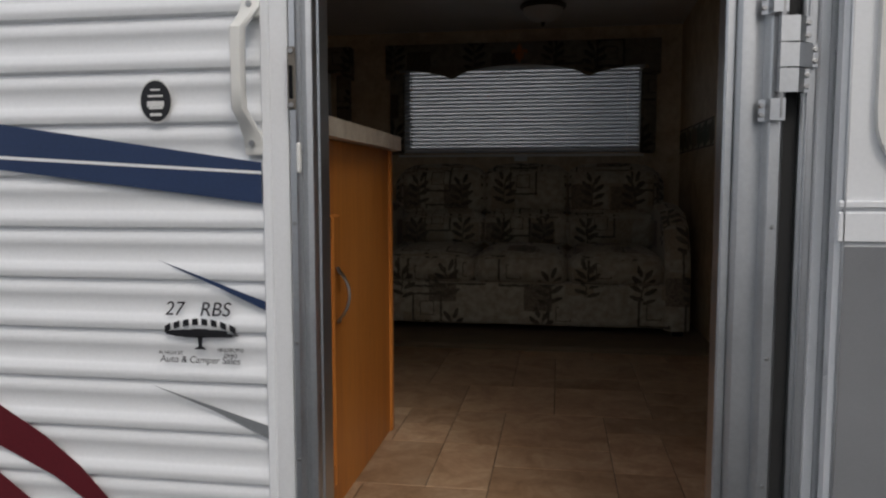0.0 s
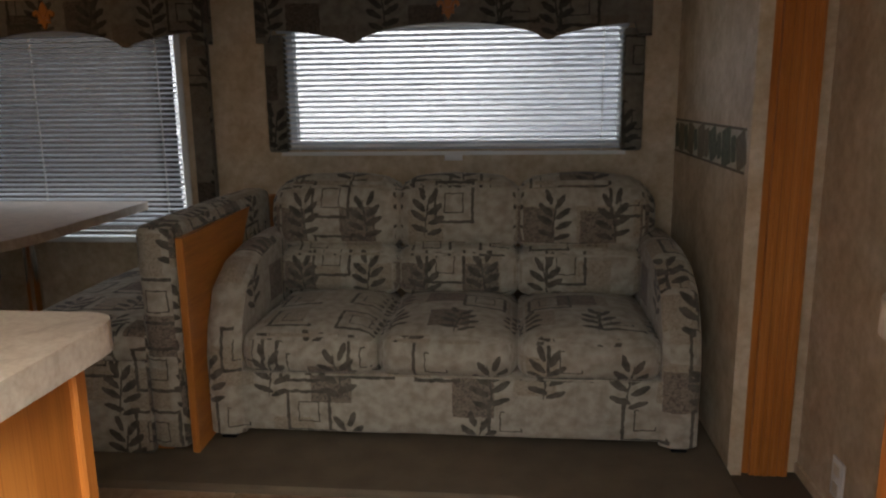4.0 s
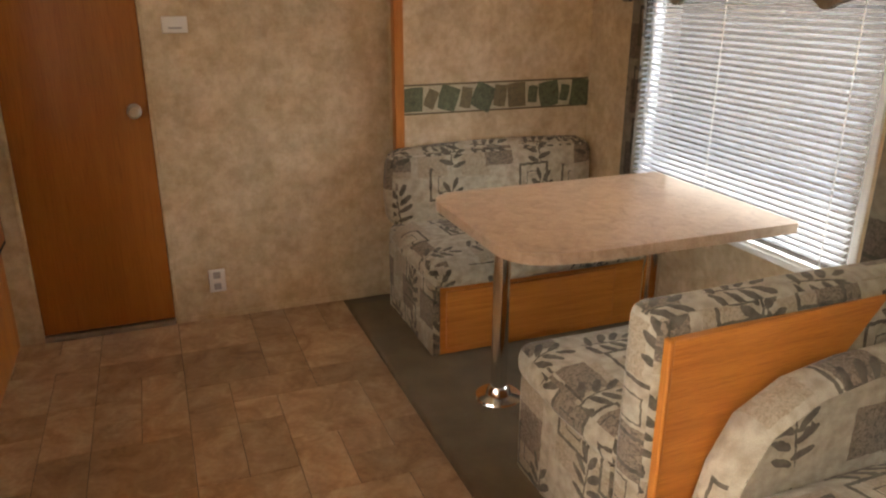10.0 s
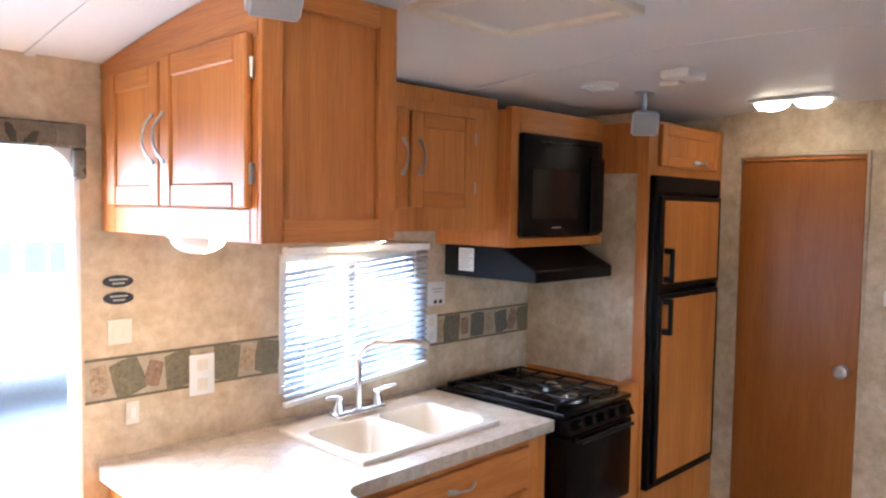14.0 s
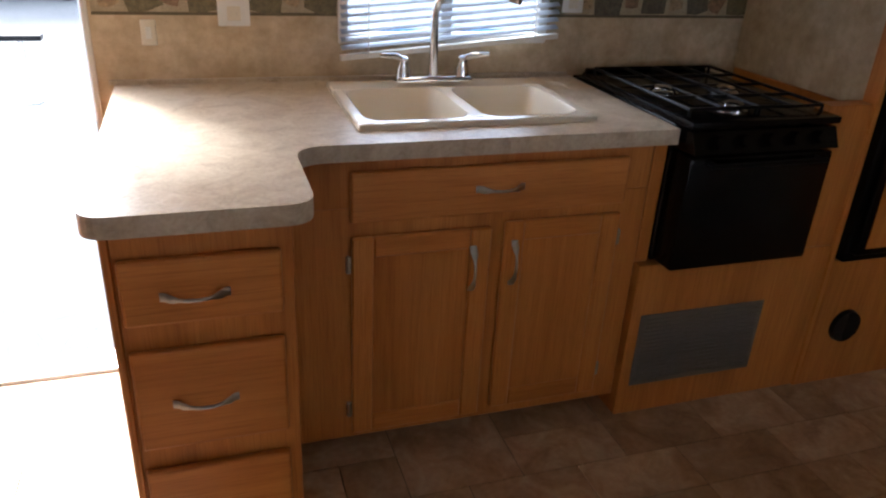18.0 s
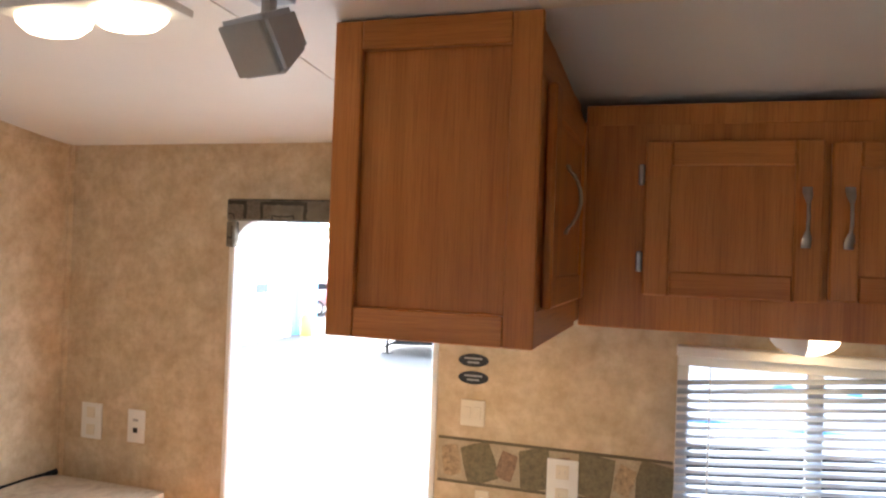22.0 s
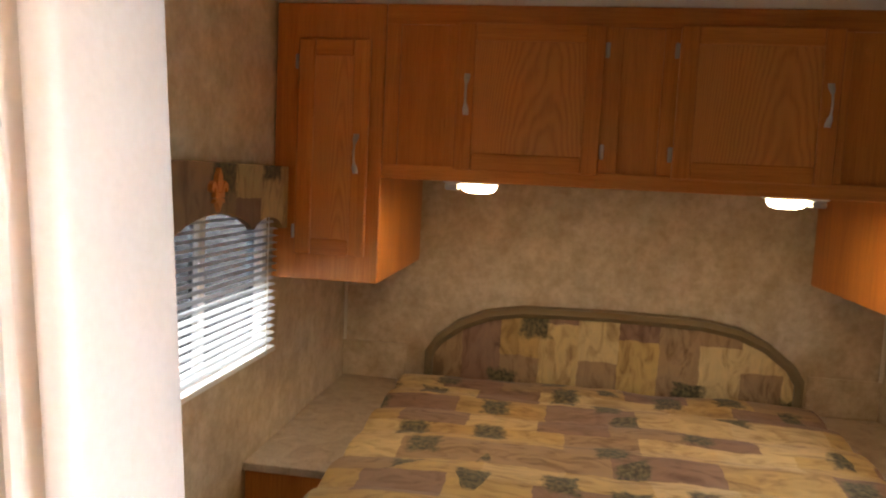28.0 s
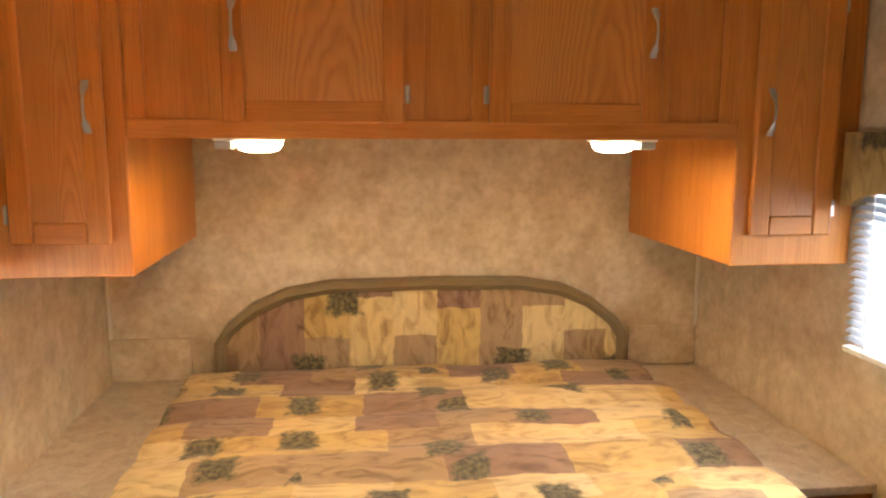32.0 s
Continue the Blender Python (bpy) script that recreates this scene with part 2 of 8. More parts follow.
def vinyl(name):
    m, t, b = shader(name)
    info = node(t, "ObjectInfo")
    v = node(t, "VectorMath", {0: coords(t), 1: node(t, "VectorMath", {0: info.outputs["Random"], 1: (31, 17, 3)}, operation="MULTIPLY").outputs[0]}, operation="ADD")
    n1 = node(t, "TexNoise", {"Vector": v.outputs[0], "Scale": 8.0, "Detail": 8.0, "Roughness": 0.66, "Distortion": 0.8})
    n2 = node(t, "TexNoise", {"Vector": v.outputs[0], "Scale": 60.0, "Detail": 4.0})
    c = ramp(t, n1.outputs[0], [(0.3, (0.29, 0.178, 0.10)), (0.5, (0.45, 0.31, 0.195)), (0.7, (0.58, 0.45, 0.31))])
    tone = ramp(t, info.outputs["Random"], [(0.0, (0.78, 0.74, 0.7)), (1.0, (1.12, 1.1, 1.08))])
    d = ramp(t, n2.outputs[0], [(0.3, (0.75, 0.72, 0.7)), (0.62, (1, 1, 1))])
    mx = node(t, "MixRGB", {0: 1.0, 1: c, 2: tone}, blend_type="MULTIPLY")
    mx2 = node(t, "MixRGB", {0: 0.6, 1: mx.outputs[0], 2: d}, blend_type="MULTIPLY")
    t.links.new(mx2.outputs[0], b.inputs["Base Color"])
    b.inputs["Roughness"].default_value = 0.42
    bump(t, b, n2.outputs[0], 0.15, 0.001)
    return m


def leaf_masks(t, local, leaves):
    """Union of tilted ellipses in a unit cell: a printed sprig."""
    total = None
    for x, y, turn, a, w in leaves:
        mp = node(t, "Mapping", {"Vector": local, "Location": (x, y, 0), "Rotation": (0, 0, radians(turn)), "Scale": (w, a, 1)}, vector_type="TEXTURE")
        ln = node(t, "VectorMath", {0: mp.outputs[0]}, operation="LENGTH")
        hit = node(t, "Math", {0: ln.outputs["Value"], 1: 1.0}, operation="LESS_THAN").outputs[0]
        total = hit if total is None else node(t, "Math", {0: total, 1: hit}, operation="MAXIMUM").outputs[0]
    return total


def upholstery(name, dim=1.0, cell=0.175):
    """Woven tapestry: tan ground, dark taupe squares, open frames and broad-leafed sprigs that overlap one another. UV in metres."""
    m, t, b = shader(name)
    tc = t.nodes.new("ShaderNodeTexCoord")
    uv = node(t, "Mapping", {"Vector": tc.outputs["UV"], "Scale": (1 / cell, 1 / cell, 1)}).outputs[0]
    wob = node(t, "TexNoise", {"Vector": uv, "Scale": 9.0, "Detail": 3.0})
    wv = node(t, "VectorMath", {0: node(t, "VectorMath", {0: wob.outputs["Color"], 1: (0.5, 0.5, 0.5)}, operation="SUBTRACT").outputs[0], 1: (0.07, 0.07, 0)}, operation="MULTIPLY")
    uvw = node(t, "VectorMath", {0: uv, 1: wv.outputs[0]}, operation="ADD").outputs[0]

    def below(v, k):
        return node(t, "Math", {0: v, 1: k}, operation="LESS_THAN").outputs[0]

    def both(a, c, op="MULTIPLY"):
        return node(t, "Math", {0: a, 1: c}, operation=op).outputs[0]

    def layer(dx, dy, size, seed):
        """One scatter of motifs: the place within each cell, jogged at random, and the cell's own random numbers."""
        p = node(t, "Mapping", {"Vector": uvw, "Location": (dx, dy, 0), "Scale": (1 / size, 1 / size, 1)}).outputs[0]
        cl = node(t, "VectorMath", {0: p}, operation="FLOOR").outputs[0]
        keyed = node(t, "VectorMath", {0: cl, 1: (seed, seed * 1.7, 0)}, operation="ADD").outputs[0]
        white = node(t, "TexWhiteNoise", {"Vector": keyed})
        jog = node(t, "VectorMath", {0: node(t, "VectorMath", {0: white.outputs["Color"], 1: (0.5, 0.5, 0.5)}, operation="SUBTRACT").outputs[0], 1: (0.22, 0.22, 0)}, operation="MULTIPLY").outputs[0]
        loc = node(t, "VectorMath", {0: node(t, "VectorMath", {0: p}, operation="FRACTION").outputs[0], 1: (0.5, 0.5, 0)}, operation="SUBTRACT").outputs[0]
        loc = node(t, "VectorMath", {0: node(t, "VectorMath", {0: loc, 1: jog}, operation="ADD").outputs[0], 1: (1, 1, 0)}, operation="MULTIPLY").outputs[0]
        rnd = node(t, "TexWhiteNoise", {"Vector": node(t, "VectorMath", {0: keyed, 1: (9.3, 4.1, 2.0)}, operation="ADD").outputs[0]}).outputs["Value"]
        ab = node(t, "SeparateXYZ", {0: node(t, "VectorMath", {0: loc}, operation="ABSOLUTE").outputs[0]})
        return loc, rnd, both(ab.outputs[0], ab.outputs[1], "MAXIMUM")

    n1 = node(t, "TexNoise", {"Vector": uv, "Scale": 5.0, "Detail": 6.0}).outputs[0]
    n2 = node(t, "TexNoise", {"Vector": uv, "Scale": 16.0, "Detail": 5.0, "Distortion": 1.5}).outputs[0]
    weave = node(t, "TexNoise", {"Vector": uv, "Scale": 70.0, "Detail": 3.0})
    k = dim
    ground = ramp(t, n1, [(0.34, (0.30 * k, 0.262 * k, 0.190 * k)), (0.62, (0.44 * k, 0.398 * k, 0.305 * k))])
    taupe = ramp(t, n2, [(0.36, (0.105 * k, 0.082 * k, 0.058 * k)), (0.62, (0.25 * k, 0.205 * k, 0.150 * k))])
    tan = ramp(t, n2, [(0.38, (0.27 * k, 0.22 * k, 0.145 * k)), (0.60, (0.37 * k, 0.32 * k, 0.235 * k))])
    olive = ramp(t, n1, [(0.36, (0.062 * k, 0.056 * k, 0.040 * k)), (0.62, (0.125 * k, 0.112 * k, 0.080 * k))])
    c = ground
    # pale brown blocks, then dark squares
    loc, rnd, ch = layer(0.30, 0.65, 1.15, 3.0)
    c = node(t, "MixRGB", {0: both(below(rnd, 0.45), below(ch, 0.33)), 1: c, 2: tan}).outputs[0]
    loc, rnd, ch = layer(0.80, 0.10, 1.30, 11.0)
    c = node(t, "MixRGB", {0: both(below(rnd, 0.50), below(ch, 0.29)), 1: c, 2: taupe}).outputs[0]
    # open frames, some with a corner left out
    loc, rnd, ch = layer(0.05, 0.45, 1.22, 23.0)
    ring = both(both(below(ch, 0.345), below(ch, 0.295), "SUBTRACT"), both(below(ch, 0.165), below(ch, 0.145), "SUBTRACT"), "ADD")
    sx = node(t, "SeparateXYZ", {0: loc})
    open_side = both(below(both(sx.outputs[0], sx.outputs[1], "ADD"), 0.06), below(rnd, 0.30), "MULTIPLY")
    whole = both(below(rnd, 0.58), below(rnd, 0.30), "SUBTRACT")
    c = node(t, "MixRGB", {0: both(ring, both(open_side, whole, "ADD")), 1: c, 2: olive}).outputs[0]
    # sprigs
    loc, rnd, ch = layer(0.55, 0.85, 1.28, 37.0)
    flip = node(t, "Math", {0: both(below(rnd, 0.3), 2.0), 1: 1.0}, operation="SUBTRACT").outputs[0]
    turned = node(t, "CombineXYZ", {0: flip, 1: 1.0, 2: 0.0}).outputs[0]
    loc = node(t, "VectorMath", {0: loc, 1: turned}, operation="MULTIPLY").outputs[0]
    sprig = leaf_masks(t, loc, [(0.01, -0.06, 8, 0.36, 0.014), (-0.13, 0.05, 52, 0.145, 0.052), (0.14, 0.11, -48, 0.145, 0.052), (-0.09, 0.24, 34, 0.135, 0.048),
                                (0.09, 0.31, -20, 0.125, 0.046), (-0.15, -0.13, 64, 0.145, 0.048), (0.15, -0.06, -60, 0.15, 0.050), (0.13, -0.27, -72, 0.15, 0.046), (-0.12, -0.33, 70, 0.14, 0.044)])
    c = node(t, "MixRGB", {0: both(below(rnd, 0.62), sprig), 1: c, 2: olive}).outputs[0]
    th = ramp(t, weave.outputs[0], [(0.3, (0.80, 0.80, 0.80)), (0.65, (1.05, 1.05, 1.05))])
    c = node(t, "MixRGB", {0: 0.8, 1: c, 2: th}, blend_type="MULTIPLY").outputs[0]
    t.links.new(c, b.inputs["Base Color"])
    b.inputs["Roughness"].default_value = 0.92
    b.inputs["Sheen Weight"].default_value = 0.12
    bump(t, b, weave.outputs[0], 0.35, 0.0015)
    return m


def patchwork(name, w=0.24, h=0.125, turn=0.0, dim=1.0):
    """Printed patchwork of gold, tan and mauve blocks with leafy brush strokes and small dark-green clumps. UV in metres."""
    m, t, b = shader(name)
    tc = t.nodes.new("ShaderNodeTexCoord")
    turned = node(t, "Mapping", {"Vector": tc.outputs["UV"], "Rotation": (0, 0, turn)}).outputs[0]
    wob = node(t, "TexNoise", {"Vector": turned, "Scale": 16.0, "Detail": 4.0})
    wv = node(t, "VectorMath", {0: node(t, "VectorMath", {0: wob.outputs["Color"], 1: (0.5, 0.5, 0.5)}, operation="SUBTRACT").outputs[0], 1: (0.030, 0.022, 0)}, operation="MULTIPLY")
    uv = node(t, "VectorMath", {0: turned, 1: wv.outputs[0]}, operation="ADD").outputs[0]

    def blocks(width, height, offset, squash, every):
        br = node(t, "TexBrick", {"Vector": uv, "Color1": (0, 0, 0, 1), "Color2": (1, 1, 1, 1), "Mortar": (0.5, 0.5, 0.5, 1), "Scale": 1.0, "Mortar Size": 0.0, "Brick Width": width, "Row Height": height})
        br.offset, br.squash, br.squash_frequency = offset, squash, every
        return br.outputs["Color"]

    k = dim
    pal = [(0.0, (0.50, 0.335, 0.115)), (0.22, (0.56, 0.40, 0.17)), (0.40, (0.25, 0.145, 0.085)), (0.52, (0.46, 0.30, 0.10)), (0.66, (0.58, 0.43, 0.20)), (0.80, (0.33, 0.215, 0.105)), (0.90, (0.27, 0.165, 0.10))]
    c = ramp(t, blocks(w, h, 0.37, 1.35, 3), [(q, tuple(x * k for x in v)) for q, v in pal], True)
    # broad leafy strokes inside the blocks
    st = node(t, "TexNoise", {"Vector": node(t, "Mapping", {"Vector": uv, "Scale": (7, 17, 1), "Rotation": (0, 0, 0.35)}).outputs[0], "Scale": 1.0, "Detail": 4.0, "Distortion": 1.8})
    s = ramp(t, st.outputs[0], [(0.30, (0.46, 0.38, 0.30)), (0.42, (0.80, 0.75, 0.68)), (0.52, (1, 1, 1)), (0.68, (1.16, 1.14, 1.08))])
    c = node(t, "MixRGB", {0: 0.85, 1: c, 2: s}, blend_type="MULTIPLY").outputs[0]
    # dark clumps with frayed edges, about one to every four blocks
    cl = node(t, "Mapping", {"Vector": uv, "Scale": (1 / (w * 0.92), 1 / (h * 1.5), 1)}).outputs[0]
    vor = node(t, "TexVoronoi", {"Vector": cl, "Scale": 1.0, "Randomness": 0.75})
    off = node(t, "VectorMath", {0: node(t, "VectorMath", {0: cl, 1: vor.outputs["Position"]}, operation="SUBTRACT").outputs[0]}, operation="ABSOLUTE").outputs[0]
    sep = node(t, "SeparateXYZ", {0: off})
    square = node(t, "Math", {0: node(t, "Math", {0: sep.outputs[0], 1: 1.15}, operation="MULTIPLY").outputs[0], 1: sep.outputs[1]}, operation="MAXIMUM").outputs[0]
    fray = node(t, "TexNoise", {"Vector": uv, "Scale": 38.0, "Detail": 5.0}).outputs[0]
    edge = node(t, "Math", {0: square, 1: node(t, "Math", {0: fray, 1: 0.34}, operation="MULTIPLY").outputs[0]}, operation="ADD").outputs[0]
    chance = node(t, "SeparateXYZ", {0: vor.outputs["Color"]}).outputs[0]
    soft_edge = node(t, "MapRange", {"Value": edge, "From Min": 0.37, "From Max": 0.47, "To Min": 1.0, "To Max": 0.0}).outputs[0]
    hit = node(t, "Math", {0: soft_edge, 1: node(t, "Math", {0: chance, 1: 0.50}, operation="LESS_THAN").outputs[0]}, operation="MULTIPLY").outputs[0]
    clump = ramp(t, node(t, "TexNoise", {"Vector": uv, "Scale": 60.0, "Detail": 3.0}).outputs[0], [(0.38, (0.045 * k, 0.038 * k, 0.016 * k)), (0.64, (0.17 * k, 0.135 * k, 0.055 * k))])
    c = node(t, "MixRGB", {0: hit, 1: c, 2: clump}).outputs[0]
    fine = node(t, "TexNoise", {"Vector": uv, "Scale": 400.0, "Detail": 2.0})
    t.links.new(c, b.inputs["Base Color"])
    b.inputs["Roughness"].default_value = 0.8
    b.inputs["Sheen Weight"].default_value = 0.1
    bump(t, b, fine.outputs[0], 0.25, 0.001)
    return m


def glow(name, c, power):
    m, t, b = shader(name)
    b.inputs["Base Color"].default_value = (*c, 1)
    b.inputs["Emission Color"].default_value = (*c, 1)
    b.inputs["Emission Strength"].default_value = power
    return m


def glass(name, tint=(0.9, 0.95, 0.95)):
    m, t, b = shader(name)
    b.inputs["Base Color"].default_value = (*tint, 1)
    b.inputs["Roughness"].default_value = 0.02
    b.inputs["Transmission Weight"].default_value = 1.0
    b.inputs["IOR"].default_value = 1.1
    return m


def glass_tinted(name, tint):
    """Thin dark-tinted pane."""
    m, t, b = shader(name)
    b.inputs["Base Color"].default_value = (0.02, 0.02, 0.02, 1)
    b.inputs["Roughness"].default_value = 0.03
    tr = node(t, "BsdfTransparent", {"Color": (*tint, 1)})
    mx = node(t, "MixShader", {0: 0.08, 1: tr.outputs[0], 2: b.outputs[0]})
    t.links.new(mx.outputs[0], t.nodes["Material Output"].inputs[0])
    return m


def asphalt(name):
    m, t, b = shader(name)
    v = coords(t)
    cr = node(t, "TexVoronoi", {"Vector": v, "Scale": 7.5, "Randomness": 1.0}, feature="DISTANCE_TO_EDGE")
    n1 = node(t, "TexNoise", {"Vector": v, "Scale": 0.7, "Detail": 6.0})
    n2 = node(t, "TexNoise", {"Vector": v, "Scale": 180.0, "Detail": 3.0})
    c = ramp(t, n1.outputs[0], [(0.3, (0.036, 0.038, 0.041)), (0.7, (0.060, 0.062, 0.064))])
    d = ramp(t, n2.outputs[0], [(0.35, (0.6, 0.6, 0.6)), (0.62, (1.1, 1.1, 1.1))])
    k = ramp(t, cr.outputs["Distance"], [(0.0, (0.45, 0.45, 0.46)), (0.05, (1, 1, 1))])
    mx = node(t, "MixRGB", {0: 0.8, 1: c, 2: d}, blend_type="MULTIPLY")
    mx2 = node(t, "MixRGB", {0: 0.8, 1: mx.outputs[0], 2: k}, blend_type="MULTIPLY")
    t.links.new(mx2.outputs[0], b.inputs["Base Color"])
    b.inputs["Roughness"].default_value = 0.8
    bump(t, b, n2.outputs[0], 0.5, 0.004)
    return m


WALLPAPER = wallpaper("wallpaper")
OAK_V, OAK_X, OAK_Y = oak("oak_upright", "z"), oak("oak_along_x", "x"), oak("oak_along_y", "y")
OAK_FIG_Y = oak_figured("oak_figured", "y")
DOOR_PLY = oak("door_plywood", "z", 0.74, 0.34, 0.5)
LAMINATE = laminate("laminate")
TABLE_LAMINATE = laminate("table_laminate", (0.84, 0.70, 0.60))
VINYL = vinyl("vinyl_tile")
GROUT = plain("joint", (0.10, 0.075, 0.05), 0.7)
CARPET = plain("carpet", (0.15, 0.115, 0.072), 0.95, vary=0.3, grain=420, relief=0.9)
FABRIC = upholstery("upholstery")
# sofa print darkened to 0.46: the valances' backlit shade is in the colour
FABRIC_BACKLIT = upholstery("upholstery_backlit", 0.46, 0.185)
QUILT = patchwork("quilt", 0.25, 0.15)
QUILT_BIG = patchwork("quilt_large", 0.26, 0.16, radians(90))
# quilt print at 0.55 for the valances, backlit shade put into the fabric colour
QUILT_BACKLIT = patchwork("quilt_backlit", 0.30, 0.17, radians(90), 0.55)
CEILING = plain("ceiling_panel", (0.72, 0.71, 0.69), 0.5, vary=0.03, grain=500, relief=0.05)
WHITE = plain("white_plastic", (0.76, 0.75, 0.71), 0.35, vary=0.03, relief=0.0)
IVORY = plain("ivory_plastic", (0.70, 0.64, 0.52), 0.4, vary=0.03, relief=0.0)
SINK = plain("sink_enamel", (0.80, 0.75, 0.64), 0.22, vary=0.02, relief=0.0, coat=0.4)
GREY = plain("grey_plastic", (0.36, 0.36, 0.36), 0.45, vary=0.05)
BLACK = plain("black_enamel", (0.004, 0.004, 0.0045), 0.22, vary=0.2, relief=0.0, spec=0.16)
BLACK_MATT = plain("black_plastic", (0.005, 0.005, 0.0055), 0.4, vary=0.2, spec=0.14)
CHROME = plain("chrome", (0.80, 0.80, 0.80), 0.12, 1.0, vary=0.03, relief=0.0)
NICKEL = plain("brushed_nickel", (0.45, 0.44, 0.43), 0.32, 1.0, vary=0.15, relief=0.05)
ALUMINIUM = plain("aluminium", (0.62, 0.63, 0.64), 0.38, 1.0, vary=0.08, relief=0.05)
BRONZE = plain("bronze_rim", (0.10, 0.075, 0.055), 0.35, 0.9, vary=0.2)
BLIND = slat_paint("blind_slat")
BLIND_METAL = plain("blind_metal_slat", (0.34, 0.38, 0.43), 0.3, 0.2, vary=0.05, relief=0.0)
SIDING = plain("siding_paint", (0.82, 0.83, 0.84), 0.3, vary=0.04, scale=3.0, relief=0.02, coat=0.2)
NAVY = plain("decal_navy", (0.022, 0.042, 0.105), 0.35, vary=0.15, relief=0.0)
MAROON = plain("decal_maroon", (0.11, 0.012, 0.018), 0.35, vary=0.15, relief=0.0)
DECAL_GREY = plain("decal_grey", (0.20, 0.21, 0.22), 0.35, vary=0.1, relief=0.0)
INK = plain("decal_ink", (0.012, 0.012, 0.014), 0.4, vary=0.1, relief=0.0)
SCREEN = plain("door_screen_grey", (0.21, 0.215, 0.225), 0.6, vary=0.12, grain=900, relief=0.5)
RUBBER = plain("rubber_seal", (0.015, 0.015, 0.015), 0.7)
RED = plain("red_paint", (0.55, 0.03, 0.02), 0.3, vary=0.05, relief=0.0, coat=0.3)
YELLOW = plain("yellow_tag", (0.7, 0.55, 0.05), 0.5)
BLUE = plain("blue_paint", (0.10, 0.30, 0.60), 0.5)
PAPER = plain("paper", (0.72, 0.72, 0.70), 0.8)
TAN_FRAME = plain("headboard_vinyl", (0.21, 0.155, 0.075), 0.55, vary=0.1, grain=300, relief=0.2)
BORDER_BASE = plain("border_base", (0.40, 0.325, 0.215), 0.6, vary=0.25, scale=30)
BORDER_LINE = plain("border_line", (0.12, 0.095, 0.05), 0.6)
STONE_DARK = plain("border_stone_dark", (0.115, 0.10, 0.066), 0.6, vary=0.45, scale=60)
STONE_OLIVE = plain("border_stone_olive", (0.16, 0.132, 0.07), 0.6, vary=0.4, scale=60)
STONE_RUST = plain("border_stone_rust", (0.24, 0.15, 0.09), 0.6, vary=0.5, scale=55)
STONE_TAN = plain("border_stone_tan", (0.36, 0.26, 0.15), 0.6, vary=0.5, scale=55)
STONE_GREEN = plain("border_stone_green", (0.09, 0.11, 0.06), 0.6, vary=0.7, scale=45)
BORDER_PALE = plain("border_pale", (0.46, 0.42, 0.30), 0.6, vary=0.25, scale=30)
FROST = plain("frosted_glass", (0.62, 0.60, 0.56), 0.4, vary=0.06, relief=0.0)
LIT_WARM = glow("lit_glass_warm", (1.0, 0.58, 0.28), 0.6)
LIT_WHITE = glow("lit_lens", (1.0, 0.80, 0.50), 0.35)
GLASS = glass("window_glass")
GLASS_DARK = glass_tinted("tinted_window_glass", (0.34, 0.37, 0.41))
GLASS_PALE = glass_tinted("pale_window_glass", (0.76, 0.78, 0.80))
GLASS_SMOKE = glass_tinted("smoked_window_glass", (0.62, 0.65, 0.69))
GLASS_GREY = glass_tinted("grey_window_glass", (0.80, 0.83, 0.86))
ASPHALT = asphalt("asphalt")
LEAF = plain("tree_leaf", (0.07, 0.10, 0.035), 0.7, vary=0.4)
BARK = plain("tree_bark", (0.10, 0.075, 0.05), 0.9, vary=0.3, relief=0.6)
TYRE = plain("tyre", (0.02, 0.02, 0.02), 0.8)
DARK_GLASS = plain("dark_glass", (0.012, 0.013, 0.016), 0.08, vary=0.1, relief=0.0, spec=0.35)


# ---- building helpers ----
def box(bm, x0, x1, y0, y1, z0, z1, bev=0.0, seg=1):
    x0, x1, y0, y1, z0, z1 = min(x0, x1), max(x0, x1), min(y0, y1), max(y0, y1), min(z0, z1), max(z0, z1)
    v = [bm.verts.new((x, y, z)) for z in (z0, z1) for y in (y0, y1) for x in (x0, x1)]
    fs = [bm.faces.new([v[i] for i in q]) for q in ((0, 2, 3, 1), (4, 5, 7, 6), (0, 1, 5, 4), (2, 6, 7, 3), (0, 4, 6, 2), (1, 3, 7, 5))]
    if bev:
        bmesh.ops.bevel(bm, geom=list({e for f in fs for e in f.edges}), offset=bev, segments=seg, profile=0.5, affect="EDGES")


def prism(bm, pts, lift):
    """Closed outline pts (3D), pushed along lift."""
    a = [bm.verts.new(p) for p in pts]
    c = [bm.verts.new(Vector(p) + Vector(lift)) for p in pts]
    n = len(pts)
    f1, f2 = bm.faces.new(a), bm.faces.new(c[::-1])
    for i in range(n):
        bm.faces.new((a[i], c[i], c[(i + 1) % n], a[(i + 1) % n]))


def tube(bm, pts, r, n=8, caps=True):
    pts = [Vector(p) for p in pts]
    rr = r if isinstance(r, (list, tuple)) else [r] * len(pts)
    rings = []
    for i, p in enumerate(pts):
        d = (pts[min(i + 1, len(pts) - 1)] - pts[max(i - 1, 0)]).normalized()
        s = Vector((0, 0, 1)) if abs(d.z) < 0.9 else Vector((1, 0, 0))
        u = d.cross(s).normalized()
        w = d.cross(u)
        rings.append([bm.verts.new(p + rr[i] * (math.cos(2 * math.pi * k / n) * u + math.sin(2 * math.pi * k / n) * w)) for k in range(n)])
    for a, c in zip(rings, rings[1:]):
        for k in range(n):
            bm.faces.new((a[k], a[(k + 1) % n], c[(k + 1) % n], c[k]))
    if caps:
        bm.faces.new(rings[0][::-1])
        bm.faces.new(rings[-1])


